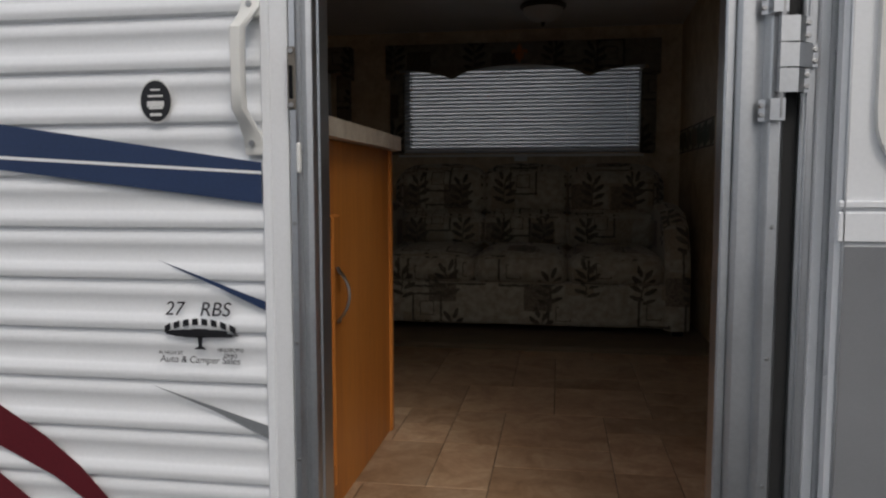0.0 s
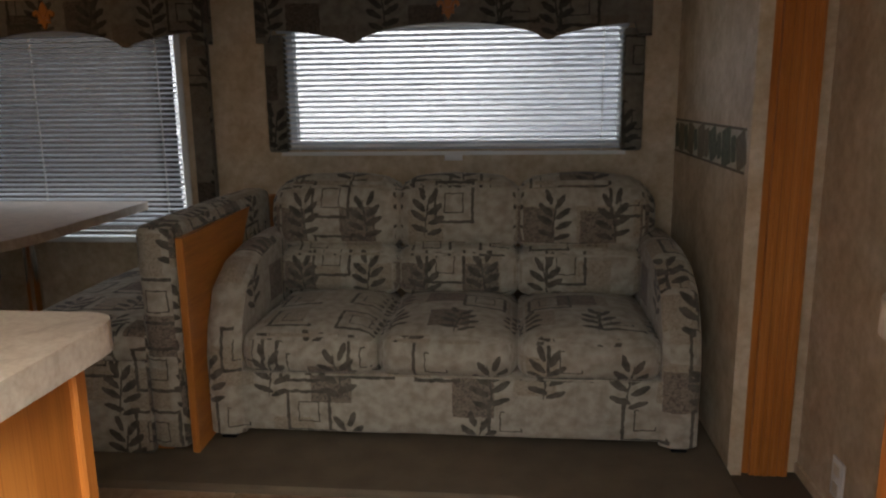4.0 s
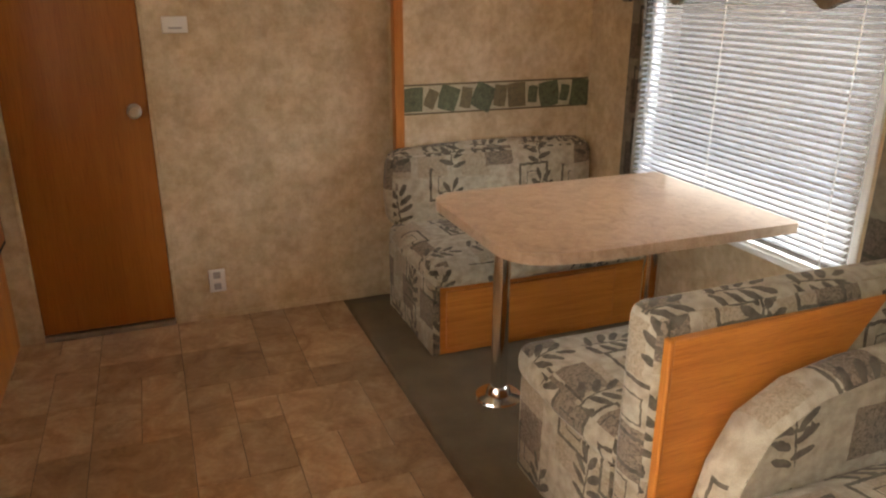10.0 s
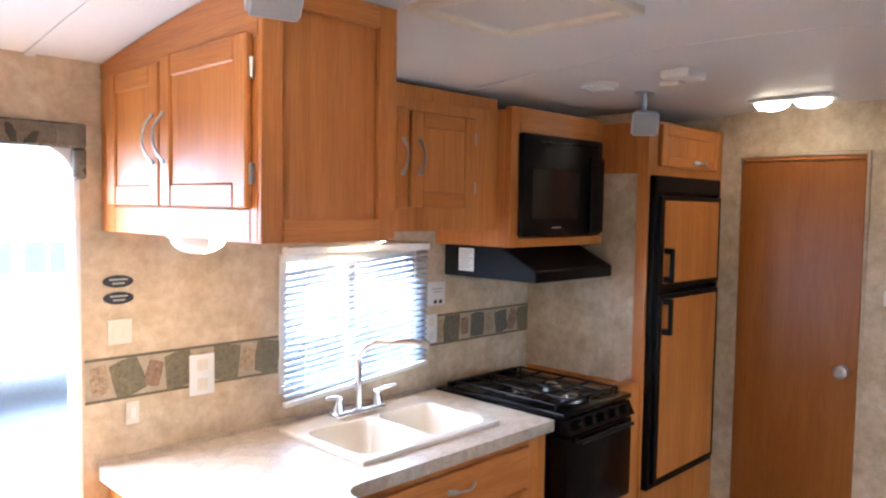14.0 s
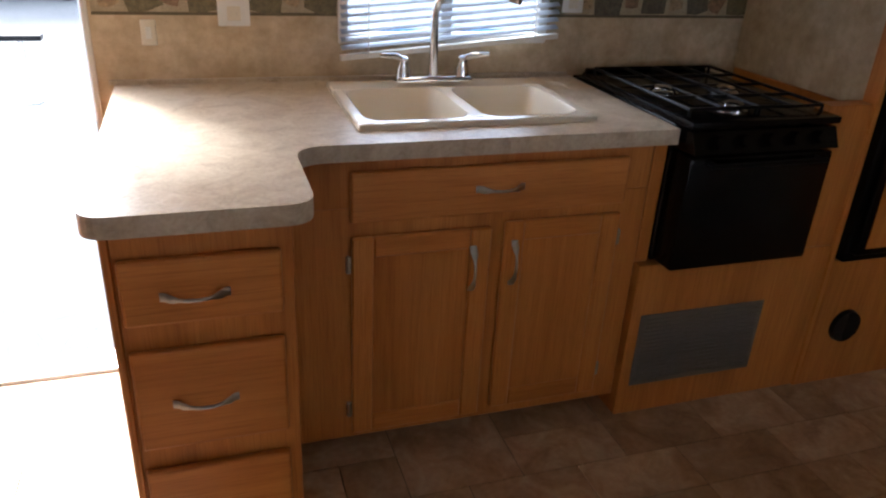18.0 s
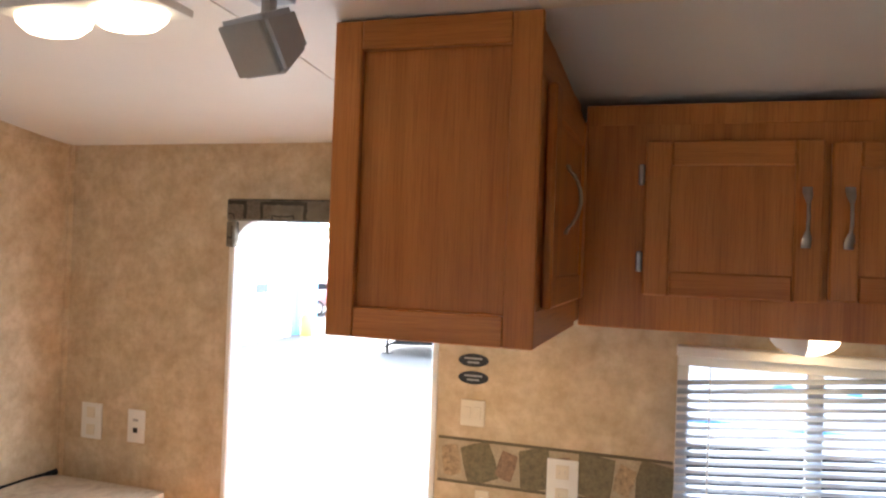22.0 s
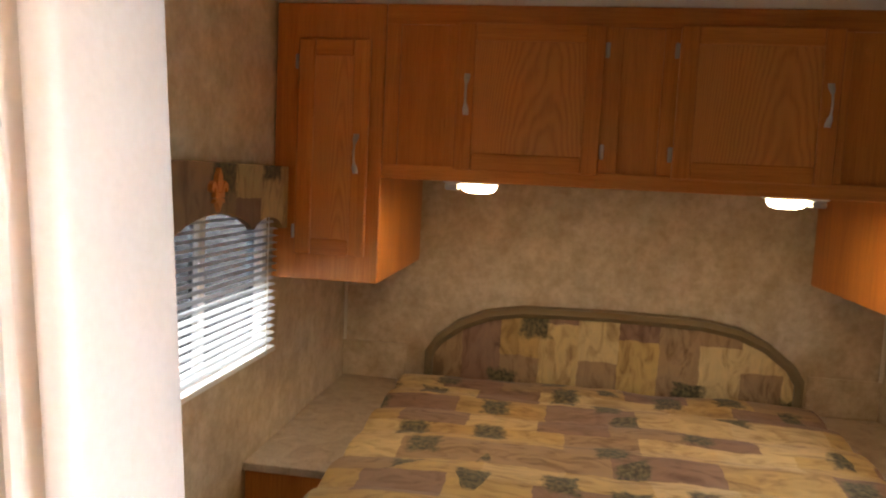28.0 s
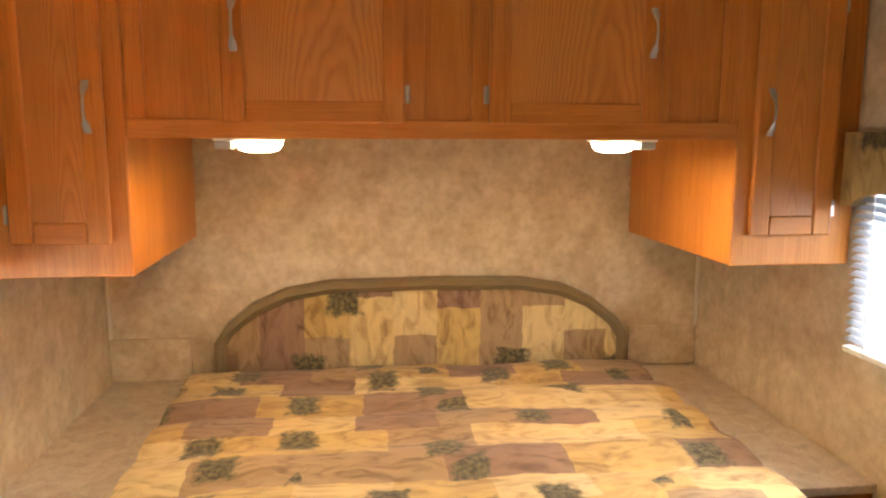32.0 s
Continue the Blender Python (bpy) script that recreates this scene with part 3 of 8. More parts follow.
def lathe(bm, at, profile, n=24):
    """Turned body about the upright axis at; profile of (radius, height)."""
    rings = []
    for r, h in profile:
        rings.append([bm.verts.new((at[0] + max(r, 0.0004) * math.cos(2 * math.pi * k / n), at[1] + max(r, 0.0004) * math.sin(2 * math.pi * k / n), at[2] + h)) for k in range(n)])
    for a, c in zip(rings, rings[1:]):
        for k in range(n):
            bm.faces.new((a[k], a[(k + 1) % n], c[(k + 1) % n], c[k]))
    bm.faces.new(rings[0][::-1])
    bm.faces.new(rings[-1])


def metre_uv(bm):
    """Unrolled UV in metres, by the side that each face looks to."""
    uv = bm.loops.layers.uv.new("UVMap")
    bm.normal_update()
    for f in bm.faces:
        n = f.normal
        for l in f.loops:
            c = l.vert.co
            if abs(n.z) >= max(abs(n.x), abs(n.y)):
                l[uv].uv = (c.x, c.y)
            elif abs(n.y) >= abs(n.x):
                l[uv].uv = (c.x + 0.37, c.z + 0.11)
            else:
                l[uv].uv = (c.y + 0.73, c.z + 0.29)


def mesh_object(name, bm, material, smooth=False, uv=False):
    bmesh.ops.recalc_face_normals(bm, faces=bm.faces)
    if uv:
        metre_uv(bm)
    me = bpy.data.meshes.new(name)
    bm.to_mesh(me)
    bm.free()
    me.materials.append(material)
    if smooth:
        me.polygons.foreach_set("use_smooth", [True] * len(me.polygons))
        me.set_sharp_from_angle(angle=radians(38))
    return new(name, me)


def part(name, bm, material, parent, label="", smooth=False, uv=False):
    ob = mesh_object(name, bm, material, smooth, uv)
    ob.parent = parent
    if not parent.parent:
        ob.matrix_parent_inverse = Matrix.Translation(-parent.location)
    if label:
        ob["label"] = label
    return ob


def thing(name, at, label, category, group="", kind=""):
    ob = new(name)
    ob.location = at
    ob.empty_display_size = 0.1
    return tagged(ob, label, category, group, kind)


def single(name, bm, material, label, category, group="", kind="", smooth=False, uv=False):
    return tagged(mesh_object(name, bm, material, smooth, uv), label, category, group, kind)


def bmbox(*a, **k):
    bm = bmesh.new()
    box(bm, *a, **k)
    return bm


class Face:
    """An upright plane with u along it, v up and w out of it."""

    def __init__(self, way, at):
        self.way, self.at = way, at

    def p(self, u, v, w=0.0):
        s = 1 if self.way[0] == "+" else -1
        return (self.at + s * w, u, v) if self.way[1] == "x" else (u, self.at + s * w, v)

    def box(self, bm, u0, u1, v0, v1, w0, w1, bev=0.0, seg=1):
        a, c = self.p(u0, v0, w0), self.p(u1, v1, w1)
        box(bm, a[0], c[0], a[1], c[1], a[2], c[2], bev, seg)

    def grain(self):
        return OAK_Y if self.way[1] == "x" else OAK_X


def pull(F, u, v, parent, upright=True, length=0.12):
    """A bowed cabinet pull: broad ridged ends that lie on the door, and a thin arched middle."""
    bm = bmesh.new()
    rings = []
    n = 22
    for i in range(n + 1):
        q = i / n * 2 - 1
        e = max(0.0, (abs(q) - 0.45) / 0.55)
        flare = math.sin(min(1.0, e * 1.25) * math.pi * 0.62)
        wide = 0.0034 + 0.0058 * flare * (1 if e > 0 else 0)
        thick = 0.0036 + (0.0007 if e > 0.25 and i % 2 else 0.0)
        out = 0.0195 + thick + 0.024 * max(0.0, 1 - (q / 0.86) ** 2) ** 0.8
        ring = []
        for k in range(8):
            a = 2 * math.pi * k / 8
            du, dw = wide * math.cos(a), thick * math.sin(a)
            ring.append(bm.verts.new(F.p(u + du, v + q * length / 2, out + dw) if upright else F.p(u + q * length / 2, v + du, out + dw)))
        rings.append(ring)
    for a, b in zip(rings, rings[1:]):
        for k in range(8):
            bm.faces.new((a[k], a[(k + 1) % 8], b[(k + 1) % 8], b[k]))
    bm.faces.new(rings[0][::-1])
    bm.faces.new(rings[-1])
    return part("handle", bm, NICKEL, parent, "bowed brushed-nickel pull with ridged ends", smooth=True)


def hinge(F, u, v, parent):
    bm = bmesh.new()
    F.box(bm, u - 0.006, u + 0.006, v - 0.022, v + 0.022, 0.0, 0.012, 0.003)
    return part("hinge", bm, NICKEL, parent)


def face_frame(F, rects, w0, w1, parent):
    """Rails and stiles round the doors of a cabinet."""
    for u0, u1, v0, v1 in rects:
        bm = bmesh.new()
        F.box(bm, u0, u1, v0, v1, w0, w1 - (0.0005 if u1 - u0 < v1 - v0 else 0), 0.002)
        if u1 - u0 > v1 - v0:
            part("frame_rail", bm, F.grain(), parent)
        else:
            part("frame_stile", bm, OAK_V, parent)


def panel_door(F, u0, u1, v0, v1, parent, handle=None, hinges=None, name="door", depth=0.019, stile=0.052, flat=False, figured=False):
    """A framed oak door with a raised middle panel. handle: (u, v, upright); hinges: u of the hinge side."""
    bm = bmesh.new()
    g = 0.004
    if flat:
        F.box(bm, u0, u1, v0, v1, 0.002, depth, 0.006, 2)
        d = part(name, bm, F.grain(), parent)
    else:
        # raised middle panel, held by stiles and rails
        F.box(bm, u0 + stile - g, u1 - stile + g, v0 + stile - g, v1 - stile + g, 0.002, 0.013, 0.005)
        d = part(name, bm, OAK_FIG_Y if figured else OAK_V, parent)
        for a, c in ((u0, u0 + stile), (u1 - stile, u1)):
            bm = bmesh.new()
            F.box(bm, a, c, v0, v1, 0.002, depth, 0.004)
            part("stile", bm, OAK_V, d)
        for a, c in ((v0, v0 + stile), (v1 - stile, v1)):
            bm = bmesh.new()
            F.box(bm, u0 + stile, u1 - stile, a, c, 0.002, depth - 0.001, 0.004)
            part("rail", bm, F.grain(), d)
    if handle:
        pull(F, handle[0], handle[1], d, handle[2] if len(handle) > 2 else True)
    if hinges is not None:
        for v in (v0 + 0.07, v1 - 0.07):
            hinge(F, hinges, v, d)
    return d

# ---- plan ----
WID = 2.205          # inside width of the body
BATH = -2.691        # end wall with the bathroom door
PART = 1.241         # partition to the bedroom
HEAD = 3.95          # bedroom end wall
FLOOR_EDGE = 1.955    # carpet of the slide-out begins here
SL0, SL1, SLB = -2.58, 1.03, 3.154    # slide-out: two ends and back wall
SLC, SLC_BACK = 1.672, 1.615    # slide-out ceiling, front and back
CORNICE = 1.965      # ceiling height at the long walls
CROWN = 2.055        # ceiling height along the middle
GROUND = -0.72


def wall(name, pieces, label, material=None):
    bm = bmesh.new()
    for p in pieces:
        box(bm, *p)
    return single(name, bm, material or WALLPAPER, label, "wall", kind="structure")


def ceil_at(y):
    s = (y - WID / 2) / (WID / 2)
    return CROWN - (CROWN - CORNICE) * s * s


TOP = 2.12
# door wall, with the entry and two window openings
DX0, DX1, DTOP = -0.042, 0.604, 1.74
wall("wall_door_side", [(BATH - 0.05, -1.315, -0.045, 0, -0.06, TOP), (-1.315, -0.685, -0.045, 0, -0.06, 0.96), (-1.315, -0.685, -0.045, 0, 1.43, TOP), (-0.685, DX0, -0.045, 0, -0.06, TOP),
                        (DX0, DX1, -0.045, 0, DTOP, TOP), (DX1, 2.23, -0.045, 0, -0.06, TOP), (2.23, 3.03, -0.045, 0, -0.06, 0.9), (2.23, 3.03, -0.045, 0, 1.38, TOP),
                        (3.03, HEAD + 0.05, -0.045, 0, -0.06, TOP)], "mottled tan wallpaper on the entry side wall")
wall("wall_bath", [(BATH - 0.05, BATH, 0, 0.69, -0.06, TOP), (BATH - 0.05, BATH, 0.69, 1.215, 1.838, TOP), (BATH - 0.05, BATH, 1.215, WID + 0.045, -0.06, TOP)],
     "mottled tan wallpaper on the bathroom end wall")
wall("wall_slide_side", [(BATH, SL0 - 0.03, WID, WID + 0.045, -0.06, TOP), (SL0 - 0.03, SL1 + 0.06, WID, WID + 0.045, 1.80, TOP), (SL1 + 0.06, 2.23, WID, WID + 0.045, -0.06, TOP),
                         (2.23, 3.03, WID, WID + 0.045, -0.06, 0.9), (2.23, 3.03, WID, WID + 0.045, 1.38, TOP), (3.03, HEAD + 0.05, WID, WID + 0.045, -0.06, TOP)],
     "mottled tan wallpaper on the slide-out side wall")
ACC0, ACC1 = 0.982, 1.672    # bedroom doorway
# added unseen panel right behind the bathroom leaf, keeps daylight out of its gaps
wall("wall_bath_inner", [(BATH - 0.09, BATH - 0.055, 0.6, 1.3, -0.06, TOP)], "unseen panel added behind the bathroom door to close its gaps")
wall("wall_partition", [(PART, PART + 0.04, 0, ACC0, 0, TOP), (PART, PART + 0.04, ACC0, ACC1, 1.875, TOP), (PART, PART + 0.04, ACC1, WID, 0, TOP)],
     "mottled tan wallpaper on the thin bedroom partition")
wall("wall_bedroom", [(HEAD, HEAD + 0.05, 0, WID, -0.06, TOP)], "mottled tan wallpaper behind the bed")
# slide-out shell
wall("wall_slide_back", [(SL0 - 0.04, -2.13, SLB, SLB + 0.045, -0.06, 1.80), (-2.13, -1.02, SLB, SLB + 0.045, -0.06, 0.50), (-2.13, -1.02, SLB, SLB + 0.045, 1.42, 1.80), (-1.02, -0.56, SLB, SLB + 0.045, -0.06, 1.80),
                         (-0.56, 0.825, SLB, SLB + 0.045, -0.06, 0.915), (-0.56, 0.825, SLB, SLB + 0.045, 1.42, 1.80), (0.825, SL1 + 0.04, SLB, SLB + 0.045, -0.06, 1.80)],
     "mottled tan wallpaper behind the sofa and dinette")
wall("wall_slide_end_dinette", [(SL0 - 0.04, SL0, WID + 0.031, SLB, -0.06, 1.80)], "mottled tan wallpaper beside the dinette")
wall("wall_slide_end_sofa", [(SL1, SL1 + 0.04, WID - 0.03, SLB, -0.06, 1.80)], "mottled tan wallpaper beside the sofa")


def slide_ceiling():
    bm = bmesh.new()
    prism(bm, [(SL0 - 0.04, WID - 0.03, SLC), (SL0 - 0.04, SLB + 0.045, SLC_BACK), (SL0 - 0.04, SLB + 0.045, 1.84), (SL0 - 0.04, WID - 0.03, 1.84)], (SL1 - SL0 + 0.08, 0, 0))
    single("ceiling_slide", bm, CEILING, "white sloping ceiling of the slide-out", "ceiling", kind="structure")


slide_ceiling()


def main_ceiling():
    bm = bmesh.new()
    n = 14
    for x0, x1 in ((BATH - 0.05, -1.28), (-1.28, 0.06), (0.06, PART + 0.02), (PART + 0.02, HEAD + 0.05)):
        lo = []
        for i in range(n + 1):
            y = -0.045 + (WID + 0.09) * i / n
            lo.append((y, 1.985 if x0 > PART else ceil_at(min(max(y, 0), WID))))
        for (ya, za), (yb, zb) in zip(lo, lo[1:]):
            vs = [bm.verts.new(p) for p in ((x0 + 0.002, ya, za), (x1 - 0.002, ya, za), (x1 - 0.002, yb, zb), (x0 + 0.002, yb, zb))]
            bm.faces.new(vs)
            us = [bm.verts.new((v.co.x, v.co.y, 2.16)) for v in vs]
            bm.faces.new(us[::-1])
            for a in range(4):
                bm.faces.new((vs[a], us[a], us[(a + 1) % 4], vs[(a + 1) % 4]))
    bm2 = bm
    single("ceiling", bm2, CEILING, "white crowned ceiling panels with thin joints", "ceiling", kind="structure", smooth=True)
    bm = bmesh.new()
    for x in (-1.28, 0.06):
        for i in range(n):
            ya, yb = WID * i / n, WID * (i + 1) / n
            za, zb = ceil_at(ya), ceil_at(yb)
            prism(bm, [(x - 0.012, ya, za - 0.0025), (x + 0.012, ya, za - 0.0025), (x + 0.012, ya, za + 0.004), (x - 0.012, ya, za + 0.004)], (0, yb - ya, zb - za))
    single("trim_ceiling_joint", bm, CEILING, "white cover strips over the ceiling joints", "trim", kind="structure")


main_ceiling()
single("floor_slab", bmbox(BATH - 0.05, HEAD + 0.05, -0.045, WID + 0.045, -0.06, -0.004), GROUT, "dark floor under the vinyl tiles", "floor", kind="structure")
single("floor_carpet", bmbox(SL0, SL1, FLOOR_EDGE, SLB, -0.05, 0.022, bev=0.008), CARPET, "dark olive-brown carpet of the slide-out", "floor", kind="structure")
single("floor_bedroom", bmbox(PART + 0.04, HEAD, 0, WID, -0.05, 0.008), CARPET, "dark brown bedroom carpet", "floor", kind="structure")


# slide-out trim: two posts and a fluted header
def slide_trim():
    bm = bmesh.new()
    x0, x1 = SL1 + 0.062, SL1 + 0.17
    box(bm, x0, x1, WID - 0.035, WID, 0.0, 1.80)
    for i in range(4):
        x = x0 + 0.012 + i * 0.025
        box(bm, x, x + 0.015, WID - 0.041, WID - 0.034, 0.0, 1.80, 0.003)
    box(bm, x0 - 0.02, x0, WID - 0.02, WID, 0.0, 1.80)
    box(bm, x0 - 0.06, x0 - 0.021, WID - 0.005, WID - 0.001, 0.0, 1.80)
    single("trim_slide_post", bm, OAK_V, "fluted stained-oak post beside the slide-out", "trim", kind="structure")
    bm = bmesh.new()
    box(bm, SL0 - 0.029, SL0 + 0.012, WID - 0.012, WID + 0.03, 0.0, 1.80, 0.003)
    single("trim_slide_post_dinette", bm, OAK_V, "narrow stained-oak post beside the dinette", "trim", kind="structure")
    bm = bmesh.new()
    box(bm, SL0 - 0.075, SL1 + 0.17, WID - 0.04, WID, SLC - 0.005, 1.815)
    for i in range(4):
        z = SLC + 0.008 + i * 0.034
        box(bm, SL0 - 0.075, SL1 + 0.17, WID - 0.047, WID - 0.039, z, z + 0.026, 0.004)
    box(bm, SL0 - 0.075, SL1 + 0.17, WID - 0.052, WID - 0.04, SLC - 0.016, SLC + 0.006, 0.004)
    single("trim_slide_header", bm, OAK_X, "fluted stained-oak header over the slide-out", "trim", kind="structure")
    bm = bmesh.new()
    box(bm, SL0 - 0.10, SL0 - 0.02, WID - 0.075, WID - 0.045, 1.64, 1.83, 0.006)
    single("trim_header_cap", bm, OAK_V, "oak end cap of the slide-out header", "trim", kind="structure")


slide_trim()


def strip(name, boxes, material, label):
    bm = bmesh.new()
    for q in boxes:
        box(bm, *q)
    return single(name, bm, material, label, "trim", kind="structure")


strip("trim_corner_entry", [(PART - 0.014, PART, 0, 0.014, 0, 1.97)], WALLPAPER, "tan corner strip")
strip("trim_cornice", [(PART - 0.006, PART - 0.001, 0.014, WID, 1.960, 1.972)], WALLPAPER, "thin tan strip below the ceiling")
strip("baseboard", [(BATH, BATH + 0.006, 1.225, 2.13, 0, 0.022), (PART - 0.008, PART, 0.97, ACC0 - 0.01, 0, 0.03), (PART - 0.008, PART, ACC1 + 0.02, WID, 0, 0.03)], WALLPAPER, "thin tan baseboard")
strip("trim_bedroom_jamb", [(PART - 0.003, PART + 0.043, ACC0 - 0.004, ACC0 + 0.008, 0, 1.875), (PART - 0.003, PART + 0.043, ACC1 - 0.008, ACC1 + 0.004, 0, 1.875)],
      WALLPAPER, "thin tan jamb strips of the bedroom doorway")


# ---- kitchen ----
CT = 0.86            # worktop height
FY = 0.570           # front of the sink and cooker units


VENT = plain("vent_metal", (0.17, 0.15, 0.125), 0.5, 0.3, vary=0.1)


def cabinet(name, at, label, group=""):
    return thing(name, at, label, "cabinet", group)


def body(parent, boxes, material=None, name="body", label=""):
    for i, q in enumerate(boxes):
        bm = bmesh.new()
        box(bm, *q, 0.002)
        part(name if i == 0 else "panel", bm, material or OAK_V, parent, label)


def peninsula():
    c = cabinet("peninsula_cabinet", (-0.31, 0.42, 0), "stained-oak peninsula cabinet with three drawers and a side door")
    body(c, [(-0.444, -0.128, 0.004, 0.848, 0.0, 0.820)])
    F = Face("+y", 0.848)
    for v0, v1 in ((0.624, 0.754), (0.350, 0.570), (0.082, 0.296)):
        d = panel_door(F, -0.420, -0.142, v0, v1, c, (-0.267, (v0 + v1) / 2 - 0.005, False), name="drawer", flat=True)
    F = Face("+x", -0.128)
    panel_door(F, 0.045, 0.297, 0.075, 0.66, c, (0.262, 0.49), 0.045)
    bm = bmesh.new()
    box(bm, -0.136, -0.120, 0.832, 0.856, 0.0, 0.820, 0.003)
    part("corner_post", bm, OAK_V, c)


def sink_unit():
    c = cabinet("sink_cabinet", (-0.95, 0.25, 0), "stained-oak sink cabinet with a false drawer and two doors")
    body(c, [(-1.370, -0.446, 0.004, FY, 0.06, 0.70), (-1.370, -0.446, FY - 0.02, FY, 0.70, 0.820), (-1.37, -0.46, 0.03, FY - 0.07, 0.0, 0.06)])
    F = Face("+y", FY)
    panel_door(F, -1.298, -0.602, 0.668, 0.79, c, (-0.955, 0.735, False), name="drawer_front", flat=True)
    panel_door(F, -0.946, -0.604, 0.082, 0.632, c, (-0.898, 0.53), -0.598)
    panel_door(F, -1.295, -0.98, 0.095, 0.642, c, (-1.005, 0.535), -1.30)


def rounded(pts, r, seg=7):
    """Outline (x, y) with rounded corners; r is one radius a corner."""
    out = []
    n = len(pts)
    for i in range(n):
        p, a, c = Vector(pts[i]), Vector(pts[i - 1]), Vector(pts[(i + 1) % n])
        if r[i] <= 0:
            out.append(tuple(p))
            continue
        d1, d2 = (a - p).normalized(), (c - p).normalized()
        s, e = p + d1 * r[i], p + d2 * r[i]
        for k in range(seg + 1):
            t = k / seg
            out.append(tuple((1 - t) ** 2 * s + 2 * t * (1 - t) * p + t * t * e))
    return out


def worktop():
    bm = bmesh.new()
    hole = (-1.225, -0.644, 0.085, 0.499)
    x0, x1, y0, y1 = hole
    pen = rounded([(-0.098, 0.0), (-0.098, 0.918), (-0.479, 0.918), (-0.479, 0.604), (-0.60, 0.604)], [0.015, 0.055, 0.055, 0.07, 0]) + [(-0.60, y1), (-0.60, y0), (-0.60, 0.0)]
    # flat pieces round the sink hole, welded and raised as one slab
    flats = [pen, [(-0.60, y1), (-0.60, 0.604), (x1, 0.604), (x1, y1)], [(x1, y1), (x1, 0.604), (x0, 0.604), (x0, y1)], [(x0, y1), (x0, 0.604), (-1.412, 0.604), (-1.412, y1)], [(x0, y0), (x0, y1), (-1.412, y1), (-1.412, y0)],
             [(x0, 0.0), (x0, y0), (-1.412, y0), (-1.412, 0.0)], [(x1, 0.0), (x1, y0), (x0, y0), (x0, 0.0)], [(-0.60, 0.0), (-0.60, y0), (x1, y0), (x1, 0.0)], [(-0.60, y0), (-0.60, y1), (x1, y1), (x1, y0)]]
    faces = [bm.faces.new([bm.verts.new((x, y, CT - 0.039)) for x, y in f]) for f in flats]
    bmesh.ops.remove_doubles(bm, verts=bm.verts[:], dist=0.0005)
    up = bmesh.ops.extrude_face_region(bm, geom=bm.faces[:], use_keep_orig=True)
    bmesh.ops.translate(bm, verts=[v for v in up["geom"] if isinstance(v, bmesh.types.BMVert)], vec=(0, 0, 0.039))
    single("worktop", bm, LAMINATE, "beige marbled laminate worktop with a rounded peninsula end", "worktop", kind="structure")
    strip("trim_backsplash", [(-1.40, -0.085, 0.0, 0.010, CT, CT + 0.012)], LAMINATE, "thin beige strip behind the worktop")


def bowl(bm, x0, x1, y0, y1, top, deep, r=0.05):
    """An open basin with rounded corners and sloping sides."""
    rings = []
    for inset, z, rad in ((0, top, r), (0.012, top - 0.02, r), (0.03, top - deep + 0.03, r), (0.06, top - deep, r * 0.8)):
        o = rounded([(x0 + inset, y0 + inset), (x1 - inset, y0 + inset), (x1 - inset, y1 - inset), (x0 + inset, y1 - inset)], [rad] * 4, 5)
        rings.append([bm.verts.new((x, y, z)) for x, y in o])
    for a, c in zip(rings, rings[1:]):
        for k in range(len(a)):
            bm.faces.new((a[k], a[(k + 1) % len(a)], c[(k + 1) % len(c)], c[k]))
    bm.faces.new(rings[-1])
    return rings[0]


